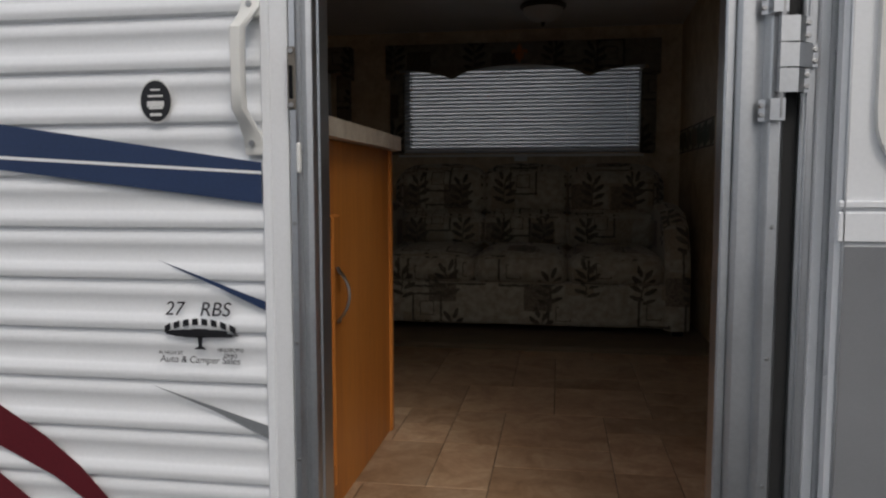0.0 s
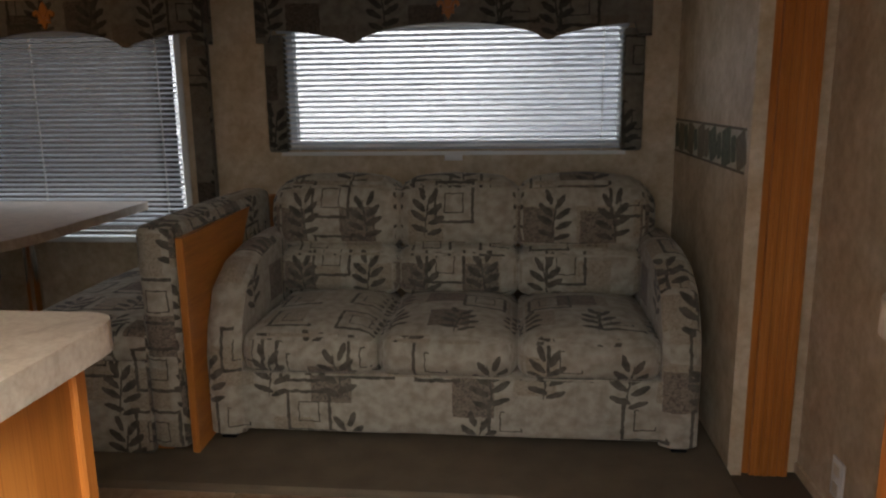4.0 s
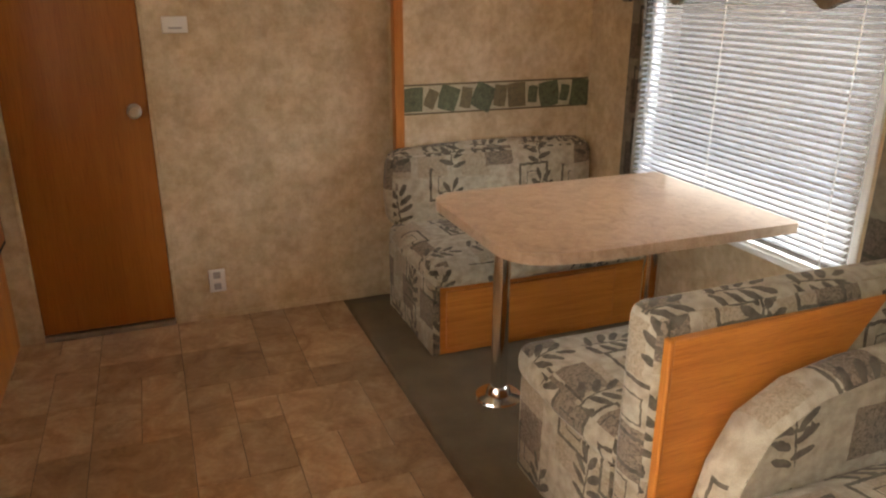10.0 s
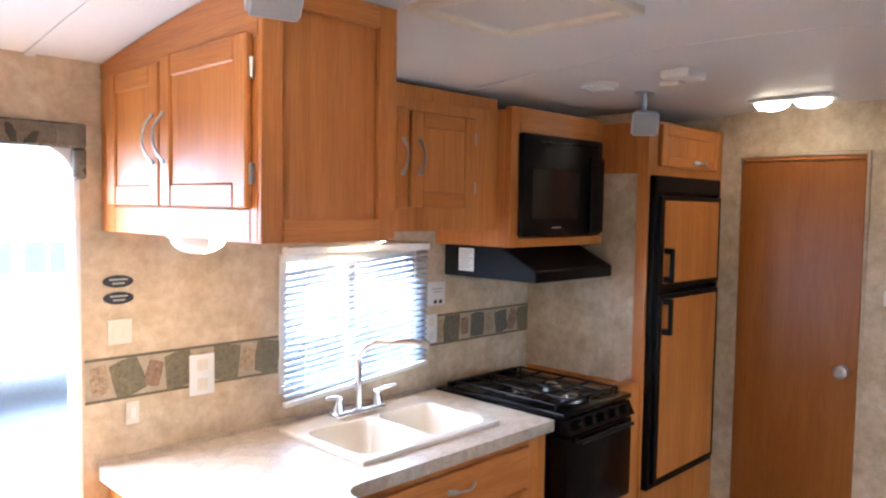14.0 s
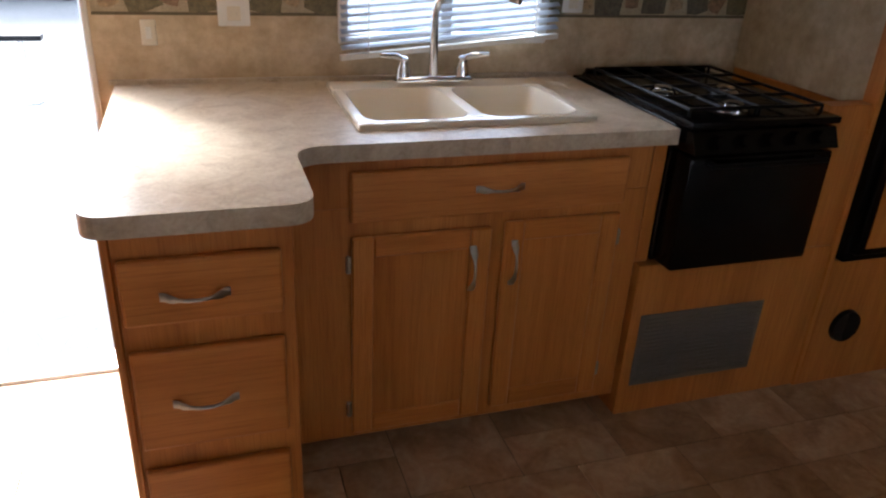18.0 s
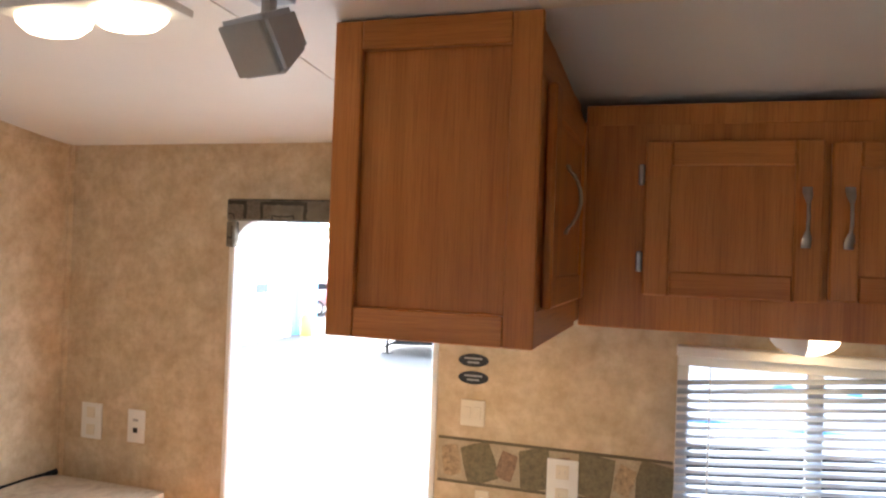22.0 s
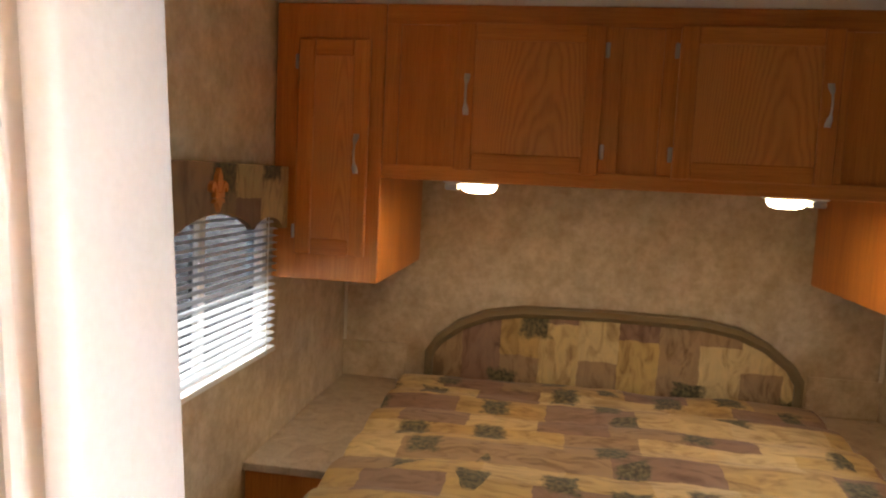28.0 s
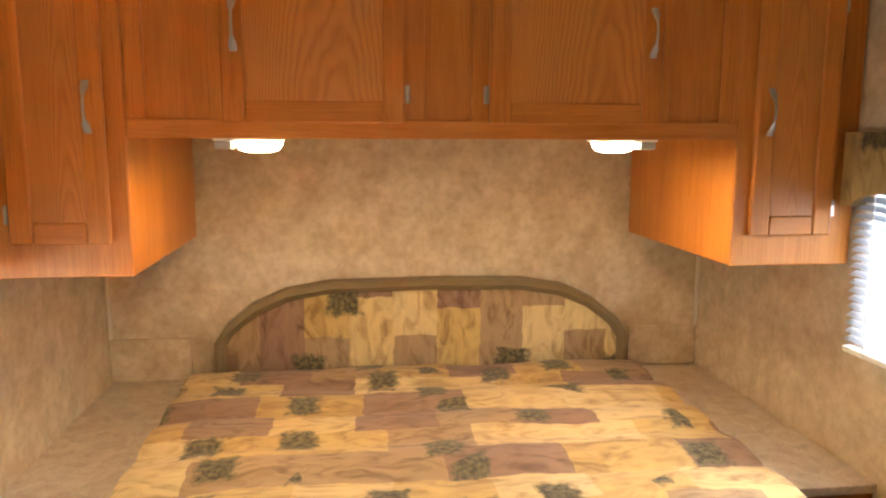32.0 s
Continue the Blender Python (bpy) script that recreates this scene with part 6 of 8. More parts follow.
SW = Face("-y", SLB)
sofa()
dinette()
window("window_sofa", SW, -0.56, 0.825, 0.915, 1.42, "wide white-framed tinted window behind the sofa", mullion=False, pane=GLASS_PALE)
window("window_dinette", SW, -2.13, -1.02, 0.50, 1.42, "tall white-framed tinted window beside the dinette", mullion=False, pane=GLASS_GREY)
blind("sofa_blind", SW, -0.595, 0.83, 0.885, 1.40, "white slatted blind, lowered, over the sofa window", tilt=21, cords=(0.06, 0.93))
blind("dinette_blind", SW, -2.115, -1.03, 0.545, 1.40, "white slatted blind, lowered, beside the dinette", tilt=-16, cords=(0.06, 0.42, 0.93))
valance("sofa_valance", SW, -0.66, 0.905, 1.345, 1.532, 0.90, "leaf-patterned padded valance with a scalloped edge over the sofa window", FABRIC_BACKLIT)
valance("dinette_valance", SW, -2.225, -0.875, 1.345, 1.532, 0.60, "leaf-patterned padded valance with a scalloped edge over the dinette window", FABRIC_BACKLIT)
dome_light(-1.52, 2.62, True)
dome_light(0.262, 2.66, False)
GREENS = [STONE_GREEN, STONE_OLIVE, STONE_GREEN]
border("wall_border_dinette", Face("+x", SL0), 2.237, 3.15, 0.868, 1.0, 3, GREENS, "green stone-patterned wall border beside the dinette")
border("wall_border_sofa", Face("-x", SL1), 2.21, 3.15, 0.895, 1.025, 4, GREENS, "green stone-patterned wall border beside the sofa")
plate("wall_outlet", Face("-x", PART), 1.93, 0.125, 0.07, 0.11, "white outlet low on the partition by the slide-out", WHITE, [("socket", 0, 0.026, 0.03, 0.03, IVORY), ("socket", 0, -0.026, 0.03, 0.03, IVORY)], "outlet", "outlets")


# ---- television cabinet by the entry ----
FILM = glass("plastic_film", (0.85, 0.9, 0.98))


def tv_cabinet():
    x0, x1, y0, y1, zt = 0.815, PART - 0.002, 0.06, 0.898, 0.904
    c = cabinet("television_cabinet", (1.03, 0.5, 0), "stained-oak television cabinet with open shelves, two doors and a rounded top")
    F = Face("-x", x0)
    face_frame(F, ((y1 - 0.035, y1, 0.05, 0.862), (0.636, 0.672, 0.13, 0.838), (y0, 0.10, 0.05, 0.862), (0.10, y1 - 0.035, 0.838, 0.862), (0.10, y1 - 0.035, 0.05, 0.13), (0.672, y1 - 0.035, 0.595, 0.672), (0.672, y1 - 0.035, 0.37, 0.455),
                   (0.10, 0.636, 0.69, 0.722)), -0.02, 0.0, c)
    for q in ((x0 + 0.02, x1 - 0.012, y1 - 0.015, y1), (x0 + 0.02, x1 - 0.012, y0, y0 + 0.015), (x0 + 0.02, x1 - 0.012, 0.647, 0.662), (x1 - 0.012, x1, y0, y1)):
        bm = bmesh.new()
        box(bm, *q, 0.05, 0.864)
        part("side_panel", bm, OAK_V, c)
    for q in ((y0 + 0.015, 0.647, 0.705), (0.662, y1 - 0.015, 0.655), (0.662, y1 - 0.015, 0.44), (0.662, y1 - 0.015, 0.20)):
        bm = bmesh.new()
        box(bm, x0 + 0.02, x1 - 0.012, q[0], q[1], q[2], q[2] + 0.015)
        part("shelf", bm, OAK_Y, c)
    bm = bmesh.new()
    box(bm, x0 + 0.07, x1, y0 + 0.02, y1 - 0.02, 0.0, 0.05)
    part("plinth", bm, BLACK_MATT, c)
    panel_door(F, 0.366, 0.640, 0.14, 0.683, c, (0.392, 0.60), 0.645)
    panel_door(F, 0.086, 0.360, 0.14, 0.683, c, (0.334, 0.60), 0.082)
    panel_door(F, 0.678, y1 - 0.04, 0.14, 0.365, c, None, stile=0.04, name="lower_panel")
    bm = bmesh.new()
    o = rounded([(x0 - 0.032, 0.05), (x0 - 0.032, 0.914), (x1, 0.914), (x1, 0.05)], [0.01, 0.07, 0, 0])
    prism(bm, [(x, y, zt - 0.04) for x, y in o], (0, 0, 0.04))
    part("top", bm, LAMINATE, c, "beige marbled laminate top with one rounded corner")
    p = thing("paper_stack", (0.90, 0.57, 0.722), "loose white papers and a plastic bag on the shelf", "papers")
    rnd = random.Random(8)
    for i in range(5):
        bm = bmesh.new()
        z = 0.7215 + i * 0.007
        cx, cy, a = 0.93 + rnd.uniform(-0.01, 0.01), 0.565 + rnd.uniform(-0.012, 0.012), radians(rnd.uniform(-14, 14))
        pts = [(cx + dx * math.cos(a) - dy * math.sin(a), cy + dx * math.sin(a) + dy * math.cos(a), z) for dx, dy in ((-0.09, -0.06), (0.09, -0.06), (0.09, 0.06), (-0.09, 0.06))]
        prism(bm, pts, (0, 0, 0.004))
        part("sheet", bm, PAPER, p)
    bag = thing("plastic_bag", (0.86, 0.55, 0.765), "crumpled clear plastic bag lying over the papers", "bag")
    bm = bmesh.new()
    grid = []
    for i in range(13):
        row = []
        for k in range(15):
            x, y = 0.822 + i * 0.012, 0.46 + k * 0.0125
            edge = min(i, 12 - i, k, 14 - k)
            z = 0.7585 + 0.012 * min(1, edge / 3) + 0.009 * noise.noise((x * 45, y * 45, 2.0)) * min(1, edge / 2)
            row.append(bm.verts.new((x + 0.006 * noise.noise((y * 40, x * 40, 7.0)), y, z)))
        grid.append(row)
    for a, b in zip(grid, grid[1:]):
        for k in range(14):
            bm.faces.new((a[k], b[k], b[k + 1], a[k + 1]))
    part("film", bm, FILM, bag, smooth=True)
    r = thing("car_radio", (0.93, 0.33, 0.722), "black media player with a silver control face on the shelf", "radio")
    bm = bmesh.new()
    box(bm, 0.86, 1.03, 0.20, 0.44, 0.721, 0.775, 0.004)
    part("body", bm, BLACK_MATT, r)
    bm = bmesh.new()
    box(bm, 0.850, 0.861, 0.205, 0.435, 0.724, 0.772, 0.004, 2)
    part("front", bm, BLACK, r, "glossy black front", smooth=True)
    bm = bmesh.new()
    tube(bm, [(0.845, 0.215, 0.768), (0.838, 0.26, 0.783), (0.845, 0.315, 0.772)], [0.016, 0.02, 0.014], 10)
    part("control_face", bm, NICKEL, r, "silver control pod", smooth=True)
    for k in range(4):
        bm = bmesh.new()
        box(bm, 0.847, 0.851, 0.335 + k * 0.022, 0.350 + k * 0.022, 0.74, 0.748, 0.001)
        part("button", bm, GREY, r)
    bm = bmesh.new()
    tube(bm, [(0.84, 0.47, 0.727), (0.83, 0.43, 0.73), (0.845, 0.38, 0.742), (0.835, 0.30, 0.728), (0.85, 0.22, 0.73)], 0.004, 6)
    single("loose_cable", bm, BLACK_MATT, "thin black cable lying on the shelf", "cable", smooth=True)
    bm = bmesh.new()
    z = zt + 0.008
    tube(bm, [(1.225, 0.275, z), (1.215, 0.22, z + 0.004), (1.215, 0.16, z + 0.004), (1.20, 0.10, z + 0.006), (1.195, 0.06, z + 0.004)], [0.006, 0.004, 0.004, 0.005, 0.011], 8)
    tube(bm, [(1.228, 0.292, z + 0.004), (1.222, 0.262, z + 0.004)], 0.011, 8)
    single("coax_cable", bm, BLACK_MATT, "short black antenna cable on the cabinet top", "cable", smooth=True)


tv_cabinet()
plate("wall_outlet", KW, 1.113, 1.077, 0.080, 0.115, "white double outlet above the television cabinet", WHITE, [("socket", 0, 0.028, 0.032, 0.034, IVORY), ("socket", 0, -0.028, 0.032, 0.034, IVORY)], "outlet", "outlets")
plate("antenna_plate", KW, 0.938, 1.077, 0.064, 0.104, "white antenna plate with a dark socket", WHITE, [("socket", 0, -0.012, 0.016, 0.016, INK), ("button", 0, 0.02, 0.02, 0.008, GREY)], "wall plate")


def extinguisher():
    x, y = 0.668, 0.05
    c = thing("fire_extinguisher", (x, y, 0.115), "small red fire extinguisher with a white label by the door", "fire extinguisher")
    bm = bmesh.new()
    lathe(bm, (x, y, 0.115), [(0.028, 0.0), (0.033, 0.008), (0.034, 0.02), (0.034, 0.185), (0.03, 0.205), (0.016, 0.222), (0.012, 0.23)], 24)
    b = part("cylinder", bm, RED, c, smooth=True)
    bm = bmesh.new()
    lathe(bm, (x, y, 0.165), [(0.0346, 0.0), (0.0346, 0.055)], 24)
    part("label", bm, PAPER, b, "white instruction label", smooth=True)
    bm = bmesh.new()
    lathe(bm, (x, y, 0.222), [(0.0346, 0.0), (0.0346, 0.022)], 24)
    part("band", bm, BLACK_MATT, b, smooth=True)
    bm = bmesh.new()
    lathe(bm, (x, y, 0.343), [(0.012, 0), (0.014, 0.02), (0.01, 0.032)], 12)
    box(bm, x - 0.045, x + 0.006, y - 0.007, y + 0.007, 0.372, 0.381, 0.002)
    box(bm, x - 0.04, x + 0.006, y - 0.006, y + 0.006, 0.352, 0.359, 0.002)
    part("valve_head", bm, BLACK_MATT, c)
    bm = bmesh.new()
    box(bm, x - 0.012, x + 0.012, y - 0.012, y + 0.012, 0.378, 0.396, 0.004)
    part("pin_tag", bm, YELLOW, c)


extinguisher()


# ---- folded accordion door ----
def accordion():
    c = thing("accordion_door", (PART + 0.01, 1.62, 0.0), "folded pale-grey accordion door, strapped open", "door")
    n = 3
    y0, y1 = 1.588, 1.657

    def leaning(name, bm, material, label="", smooth=False):
        for v in bm.verts:
            v.co.y += 0.058 * (v.co.z - 1.44)
        return part(name, bm, material, c, label, smooth)

    for i in range(n):
        bm = bmesh.new()
        w = (y1 - y0) / n
        ya, x = y0 + w * i, PART - 0.056 + 0.004 * i
        prism(bm, [(x + 0.012, ya + 0.0008, 0.015), (x + 0.002, ya + 0.006, 0.015), (x, ya + w * 0.5, 0.015), (x + 0.002, ya + w - 0.006, 0.015), (x + 0.012, ya + w - 0.0008, 0.015), (PART + 0.040, ya + w - 0.0008, 0.015), (PART + 0.040, ya + 0.0008, 0.015)], (0, 0, 1.84))
        leaning("fold", bm, ACCORDION)
    bm = bmesh.new()
    box(bm, PART - 0.066, PART + 0.044, y0 - 0.034, y0 - 0.012, 0.012, 1.862, 0.007, 3)
    leaning("lead_post", bm, ACCORDION, smooth=True)
    bm = bmesh.new()
    box(bm, PART - 0.072, PART - 0.0665, y0 - 0.020, y1 + 0.006, 1.108, 1.128, 0.002)
    leaning("strap", bm, WHITE)
    bm = bmesh.new()
    tube(bm, [(PART - 0.078, y1 - 0.002, 1.118), (PART - 0.070, y1 - 0.002, 1.118)], 0.007, 10)
    leaning("snap_button", bm, BRONZE)
    bm = bmesh.new()
    box(bm, PART - 0.01, PART + 0.03, ACC0 + 0.016, ACC1 - 0.016, 1.855, 1.875, 0.002)
    single("trim_door_track", bm, ACCORDION, "pale grey overhead track of the accordion door", "trim", kind="structure")
    bm = bmesh.new()
    box(bm, PART - 0.012, PART - 0.003, ACC0 - 0.002, ACC0 + 0.012, 1.205, 1.222, 0.002)
    single("door_latch", bm, WHITE, "small white catch on the bedroom jamb", "latch")


ACCORDION = plain("accordion_vinyl", (0.55, 0.55, 0.55), 0.45, vary=0.06, relief=0.15)
accordion()


# ---- bedroom, drawn from its own origin and then set in place ----
BX = 2.931           # front of the overhead cabinets
BEDROOM_SHIFT = 0.15
HEAD = 3.80
before = set(scene.objects)


def bedroom_cabinets():
    F = Face("-x", BX)
    c = cabinet("bed_overhead_cabinet", (3.3, 1.1, 1.46), "stained-oak overhead cabinet across the bed with two doors and flat panels")
    y0, y1, zb = 0.3455, 1.8545, 1.46
    bm = bmesh.new()
    box(bm, BX + 0.012, HEAD - 0.001, y0, y1, zb + 0.004, 1.984)
    part("body", bm, OAK_V, c)
    face_frame(F, ((y0, y1, zb, zb + 0.045), (y0, y1, 1.925, 1.984), (y0, y0 + 0.045, zb + 0.045, 1.925), (y1 - 0.045, y1, zb + 0.045, 1.925), (0.53, 0.575, zb + 0.045, 1.925), (1.62, 1.665, zb + 0.045, 1.925),
                   (0.985, 1.037, zb + 0.045, 1.925), (1.152, 1.212, zb + 0.045, 1.925)), -0.012, 0.0, c)
    panel_door(F, 1.203, 1.632, 1.497, 1.93, c, (1.60, 1.72), 1.196, figured=True)
    panel_door(F, 0.557, 0.995, 1.497, 1.932, c, (0.588, 1.72), 1.002, figured=True)
    for side, (a, b) in (("far", (1.856, WID - 0.004)), ("near", (0.004, 0.344))):
        w = cabinet("bedside_wardrobe", (3.3, (a + b) / 2, 1.13), "stained-oak hanging wardrobe beside the bed", "hanging wardrobes")
        bm = bmesh.new()
        box(bm, BX, HEAD - 0.14, a, b, 1.13, 1.984, 0.003)
        part("body", bm, OAK_V, w)
        if side == "far":
            panel_door(F, 1.898, 2.124, 1.212, 1.876, w, (1.932, 1.53), 2.13, figured=True)
        else:
            panel_door(F, 0.076, 0.302, 1.212, 1.876, w, (0.268, 1.53), 0.07, figured=True)


def bed():
    c = thing("bed", (2.7, 1.1, 0.0), "queen bed under a gold, brown and green patchwork comforter", "bed")
    bm = bmesh.new()
    box(bm, 1.72, HEAD - 0.06, 0.36, 1.84, 0.0, 0.40, 0.004)
    part("platform", bm, OAK_V, c, "dark oak bed platform")
    bm = bmesh.new()
    cushion(bm, 1.705, HEAD - 0.12, 0.33, 1.87, 0.40, 0.60, r=0.05, puff=0.012)
    part("mattress", bm, PAPER, c, smooth=True)
    bm = bmesh.new()
    nx, ny = 60, 56
    xs = [1.655 + (HEAD - 0.13 - 1.655) * i / nx for i in range(nx + 1)]
    grid = []
    for i, x in enumerate(xs):
        row = []
        for j in range(ny + 1):
            s = j / ny * 2 - 1
            half = 0.80
            drop = 0.0
            flat = 0.86
            if abs(s) > flat:
                t = (abs(s) - flat) / (1 - flat)
                yy = (half + 0.035 * math.sin(min(1, t * 2) * math.pi / 2)) * (1 if s > 0 else -1)
                drop = 0.24 * t
            else:
                yy = s / flat * half
            edge = 0.0 if abs(s) > flat else 0.016 * (1 - (s / flat) ** 6)
            z = 0.632 - drop + edge + 0.010 * noise.noise((x * 3.1, yy * 3.1, 0.3)) + 0.005 * noise.noise((x * 9, yy * 9, 1.3))
            z += 0.022 * abs(math.sin((x + 0.03 * noise.noise((yy * 2.5, x, 4.0))) * math.pi / 0.23)) ** 0.6
            y = 1.10 + yy + 0.012 * noise.noise((x * 4, s * 3, 5.0)) * (1 if abs(s) > flat else 0)
            row.append((x + 0.01 * noise.noise((yy * 5, 2.0, x)), y, z))
        grid.append(row)
    # hang over the foot
    foot = []
    for k in (3, 2, 1):
        foot.append([(p[0] - 0.012 * k ** 0.5 - 0.006 * noise.noise((p[1] * 6, k, 0)), p[1], p[2] - 0.075 * k) for p in grid[0]])
    grid = foot + grid
    vs = [[bm.verts.new(p) for p in r] for r in grid]
    uv = bm.loops.layers.uv.new("UVMap")
    run = [0.0]
    for a, b in zip(grid, grid[1:]):
        run.append(run[-1] + (Vector(b[ny // 2]) - Vector(a[ny // 2])).length)
    for i in range(len(vs) - 1):
        for j in range(ny):
            f = bm.faces.new((vs[i][j], vs[i + 1][j], vs[i + 1][j + 1], vs[i][j + 1]))
            for l, (a, b) in zip(f.loops, ((i, j), (i + 1, j), (i + 1, j + 1), (i, j + 1))):
                l[uv].uv = (b / ny * 2.0, run[a])
    ob = part("comforter", bm, QUILT, c, "patchwork comforter in gold, tan, mauve and dark green", smooth=True)
    solid = ob.modifiers.new("thick", "SOLIDIFY")
    solid.thickness, solid.offset = 0.022, -1
    bm = bmesh.new()
    tag = [(1.628, 0.93, 0.385), (1.628, 1.07, 0.38), (1.628, 1.065, 0.43), (1.628, 0.935, 0.435)]
    prism(bm, tag, (-0.002, 0, 0))
    part("care_label", bm, PAPER, c)
    h = thing("headboard", (3.75, 1.1, 0.55), "arched headboard with a tan vinyl rim and patchwork padding", "headboard")
    arch = [(0.312, 0.55), (0.312, 0.74), (0.35, 0.80), (0.445, 0.875), (0.558, 0.925), (0.71, 0.951), (1.069, 0.958), (1.428, 0.951), (1.58, 0.925), (1.693, 0.875), (1.788, 0.80), (1.826, 0.74), (1.826, 0.55)]
    inner = [(1.069 + (y - 1.069) * 0.955, 0.50 + (z - 0.50) * 0.915) for y, z in arch]
    bm = bmesh.new()
    ring = []
    for (y, z), (y2, z2) in zip(arch, inner):
        ring.append([bm.verts.new(p) for p in ((3.79, y, z), (3.72, y, z), (3.705, (y + y2) / 2, (z + z2) / 2), (3.725, y2, z2), (3.79, y2, z2))])
    for a, b in zip(ring, ring[1:]):
        for k in range(5):
            bm.faces.new((a[k], a[(k + 1) % 5], b[(k + 1) % 5], b[k]))
    bm.faces.new(ring[0])
    bm.faces.new(ring[-1][::-1])
    part("rim", bm, TAN_FRAME, h, "padded tan vinyl rim", smooth=True)
    bm = bmesh.new()
    prism(bm, [(3.785, y, z) for y, z in inner], (-0.05, 0, 0))
    part("padding", bm, QUILT_BIG, h, "patchwork padded panel", uv=True)


def nooks():
    for side, (a, b) in (("far", (1.92, WID)), ("near", (0.0, 0.28))):
        bm = bmesh.new()
        box(bm, 2.75 if side == "far" else 2.75, HEAD, a, b, 0.56, 0.585, 0.002)
        single("bedside_shelf", bm, LAMINATE, "beige laminate shelf beside the bed", "shelf", "bedside shelves")
        bm = bmesh.new()
        box(bm, 2.76, HEAD, a + 0.004, b - 0.004, 0.008, 0.558)
        single("bedside_cabinet", bm, OAK_V, "plain oak cabinet under the bedside shelf", "cabinet", "bedside cabinets")
        bm = bmesh.new()
        box(bm, HEAD - 0.008, HEAD - 0.001, a if side == "far" else 0.004, b - 0.004, 0.588, 0.735, 0.002)
        box(bm, HEAD - 0.012, HEAD - 0.001, a if side == "far" else 0.004, b - 0.004, 0.735, 0.745)
        single("trim_nook_" + side, bm, WALLPAPER, "wallpapered ledge at the head of the bed", "trim", kind="structure")
        bm = bmesh.new()
        y = WID - 0.014 if side == "far" else 0.0
        box(bm, HEAD - 0.012, HEAD - 0.001, y, y + 0.012, 0.746, 1.96)
        single("trim_corner_" + side, bm, IVORY, "ivory corner strip", "trim", kind="structure")


def bed_light(x, y, s):
    """A flat half-bowl lens with a grey switch end, screwed under the cabinet."""
    c = thing("bed_light", (x, y, 1.43), "white bowl-shaped reading light under the overhead cabinet, switched on", "light", "bed lights")
    bm = bmesh.new()
    box(bm, x - 0.045, x + 0.045, y - 0.082, y + 0.082, 1.4545, 1.4637, 0.004, 2)
    part("base", bm, WHITE, c, smooth=True)
    bm = bmesh.new()
    rings = []
    for k, h in ((1.0, 1.4545), (0.97, 1.444), (0.82, 1.433), (0.5, 1.427)):
        rings.append([bm.verts.new((x + 0.042 * k * math.cos(a), y + s * 0.022 + 0.058 * k * math.sin(a), h)) for a in [2 * math.pi * i / 24 for i in range(24)]])
    for a, b in zip(rings, rings[1:]):
        for i in range(24):
            bm.faces.new((a[i], a[(i + 1) % 24], b[(i + 1) % 24], b[i]))
    bm.faces.new(rings[0])
    bm.faces.new(rings[-1])
    part("lens", bm, LIT_WHITE, c, "glowing lens", smooth=True)
    bm = bmesh.new()
    a, b = sorted((y - s * 0.08, y - s * 0.038))
    box(bm, x - 0.036, x + 0.036, a, b, 1.434, 1.4545, 0.007, 2)
    part("switch_end", bm, GREY, c, "grey switch end", smooth=True)


def bed_valance(F, label):
    c = thing("bedroom_valance", F.p(2.4, 1.2), label, "valance", "bedroom valances")
    u0, u1, v0, v1, depth = 1.84, 2.90, 1.292, 1.482, 0.06
    bm = bmesh.new()
    lower = []
    for i in range(61):
        u = u0 + (u1 - u0) * i / 60
        z = v0
        for a, b, h in ((1.88, 2.19, 0.042), (2.19, 2.642, 0.062), (2.642, 2.86, 0.04)):
            if a < u < b:
                z = v0 + h * math.sin((u - a) / (b - a) * math.pi) ** 0.55
        lower.append((u, z))
    prism(bm, [F.p(u, v, depth - 0.016) for u, v in lower + [(u1, v1), (u0, v1)]], Vector(F.p(0, 0, 0.02)) - Vector(F.p(0, 0, 0)))
    F.box(bm, u0, u1, v1 - 0.016, v1, 0.001, depth - 0.016)
    F.box(bm, u0, u0 + 0.016, v0, v1 - 0.016, 0.001, depth - 0.016)
    F.box(bm, u1 - 0.016, u1, v0, v1 - 0.016, 0.001, depth - 0.016)
    part("face", bm, QUILT_BACKLIT, c, uv=True)
    fleur(F, 2.405, 1.413, c, depth + 0.005, 1.0)


bedroom_cabinets()
bed()
nooks()
bed_light(2.99, 1.58, -1)
bed_light(2.99, 0.63, 1)
for F, side, where in ((Face("-y", WID), "far", "on the slide-out side"), (Face("+y", 0.0), "near", "on the entry side")):
    window("window_bedroom_" + side, F, 2.08, 2.88, 0.9, 1.38, "white-framed tinted bedroom window " + where, pane=GLASS_DARK)
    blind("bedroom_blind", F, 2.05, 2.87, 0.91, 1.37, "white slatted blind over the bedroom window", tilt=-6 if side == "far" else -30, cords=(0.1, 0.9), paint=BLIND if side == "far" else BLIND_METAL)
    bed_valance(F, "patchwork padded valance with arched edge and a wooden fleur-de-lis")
for ob in set(scene.objects) - before:
    if not ob.parent:
        ob.location.x += BEDROOM_SHIFT
HEAD += BEDROOM_SHIFT


# ---- outside ----
# near-black so that the space behind the trailer reads as shade
SHADE_BLOCK = plain("shade_block_dark", (0.035, 0.027, 0.021), 0.8, vary=0.3, scale=4, relief=0.3)
WY = -0.045          # outer face of the body wall


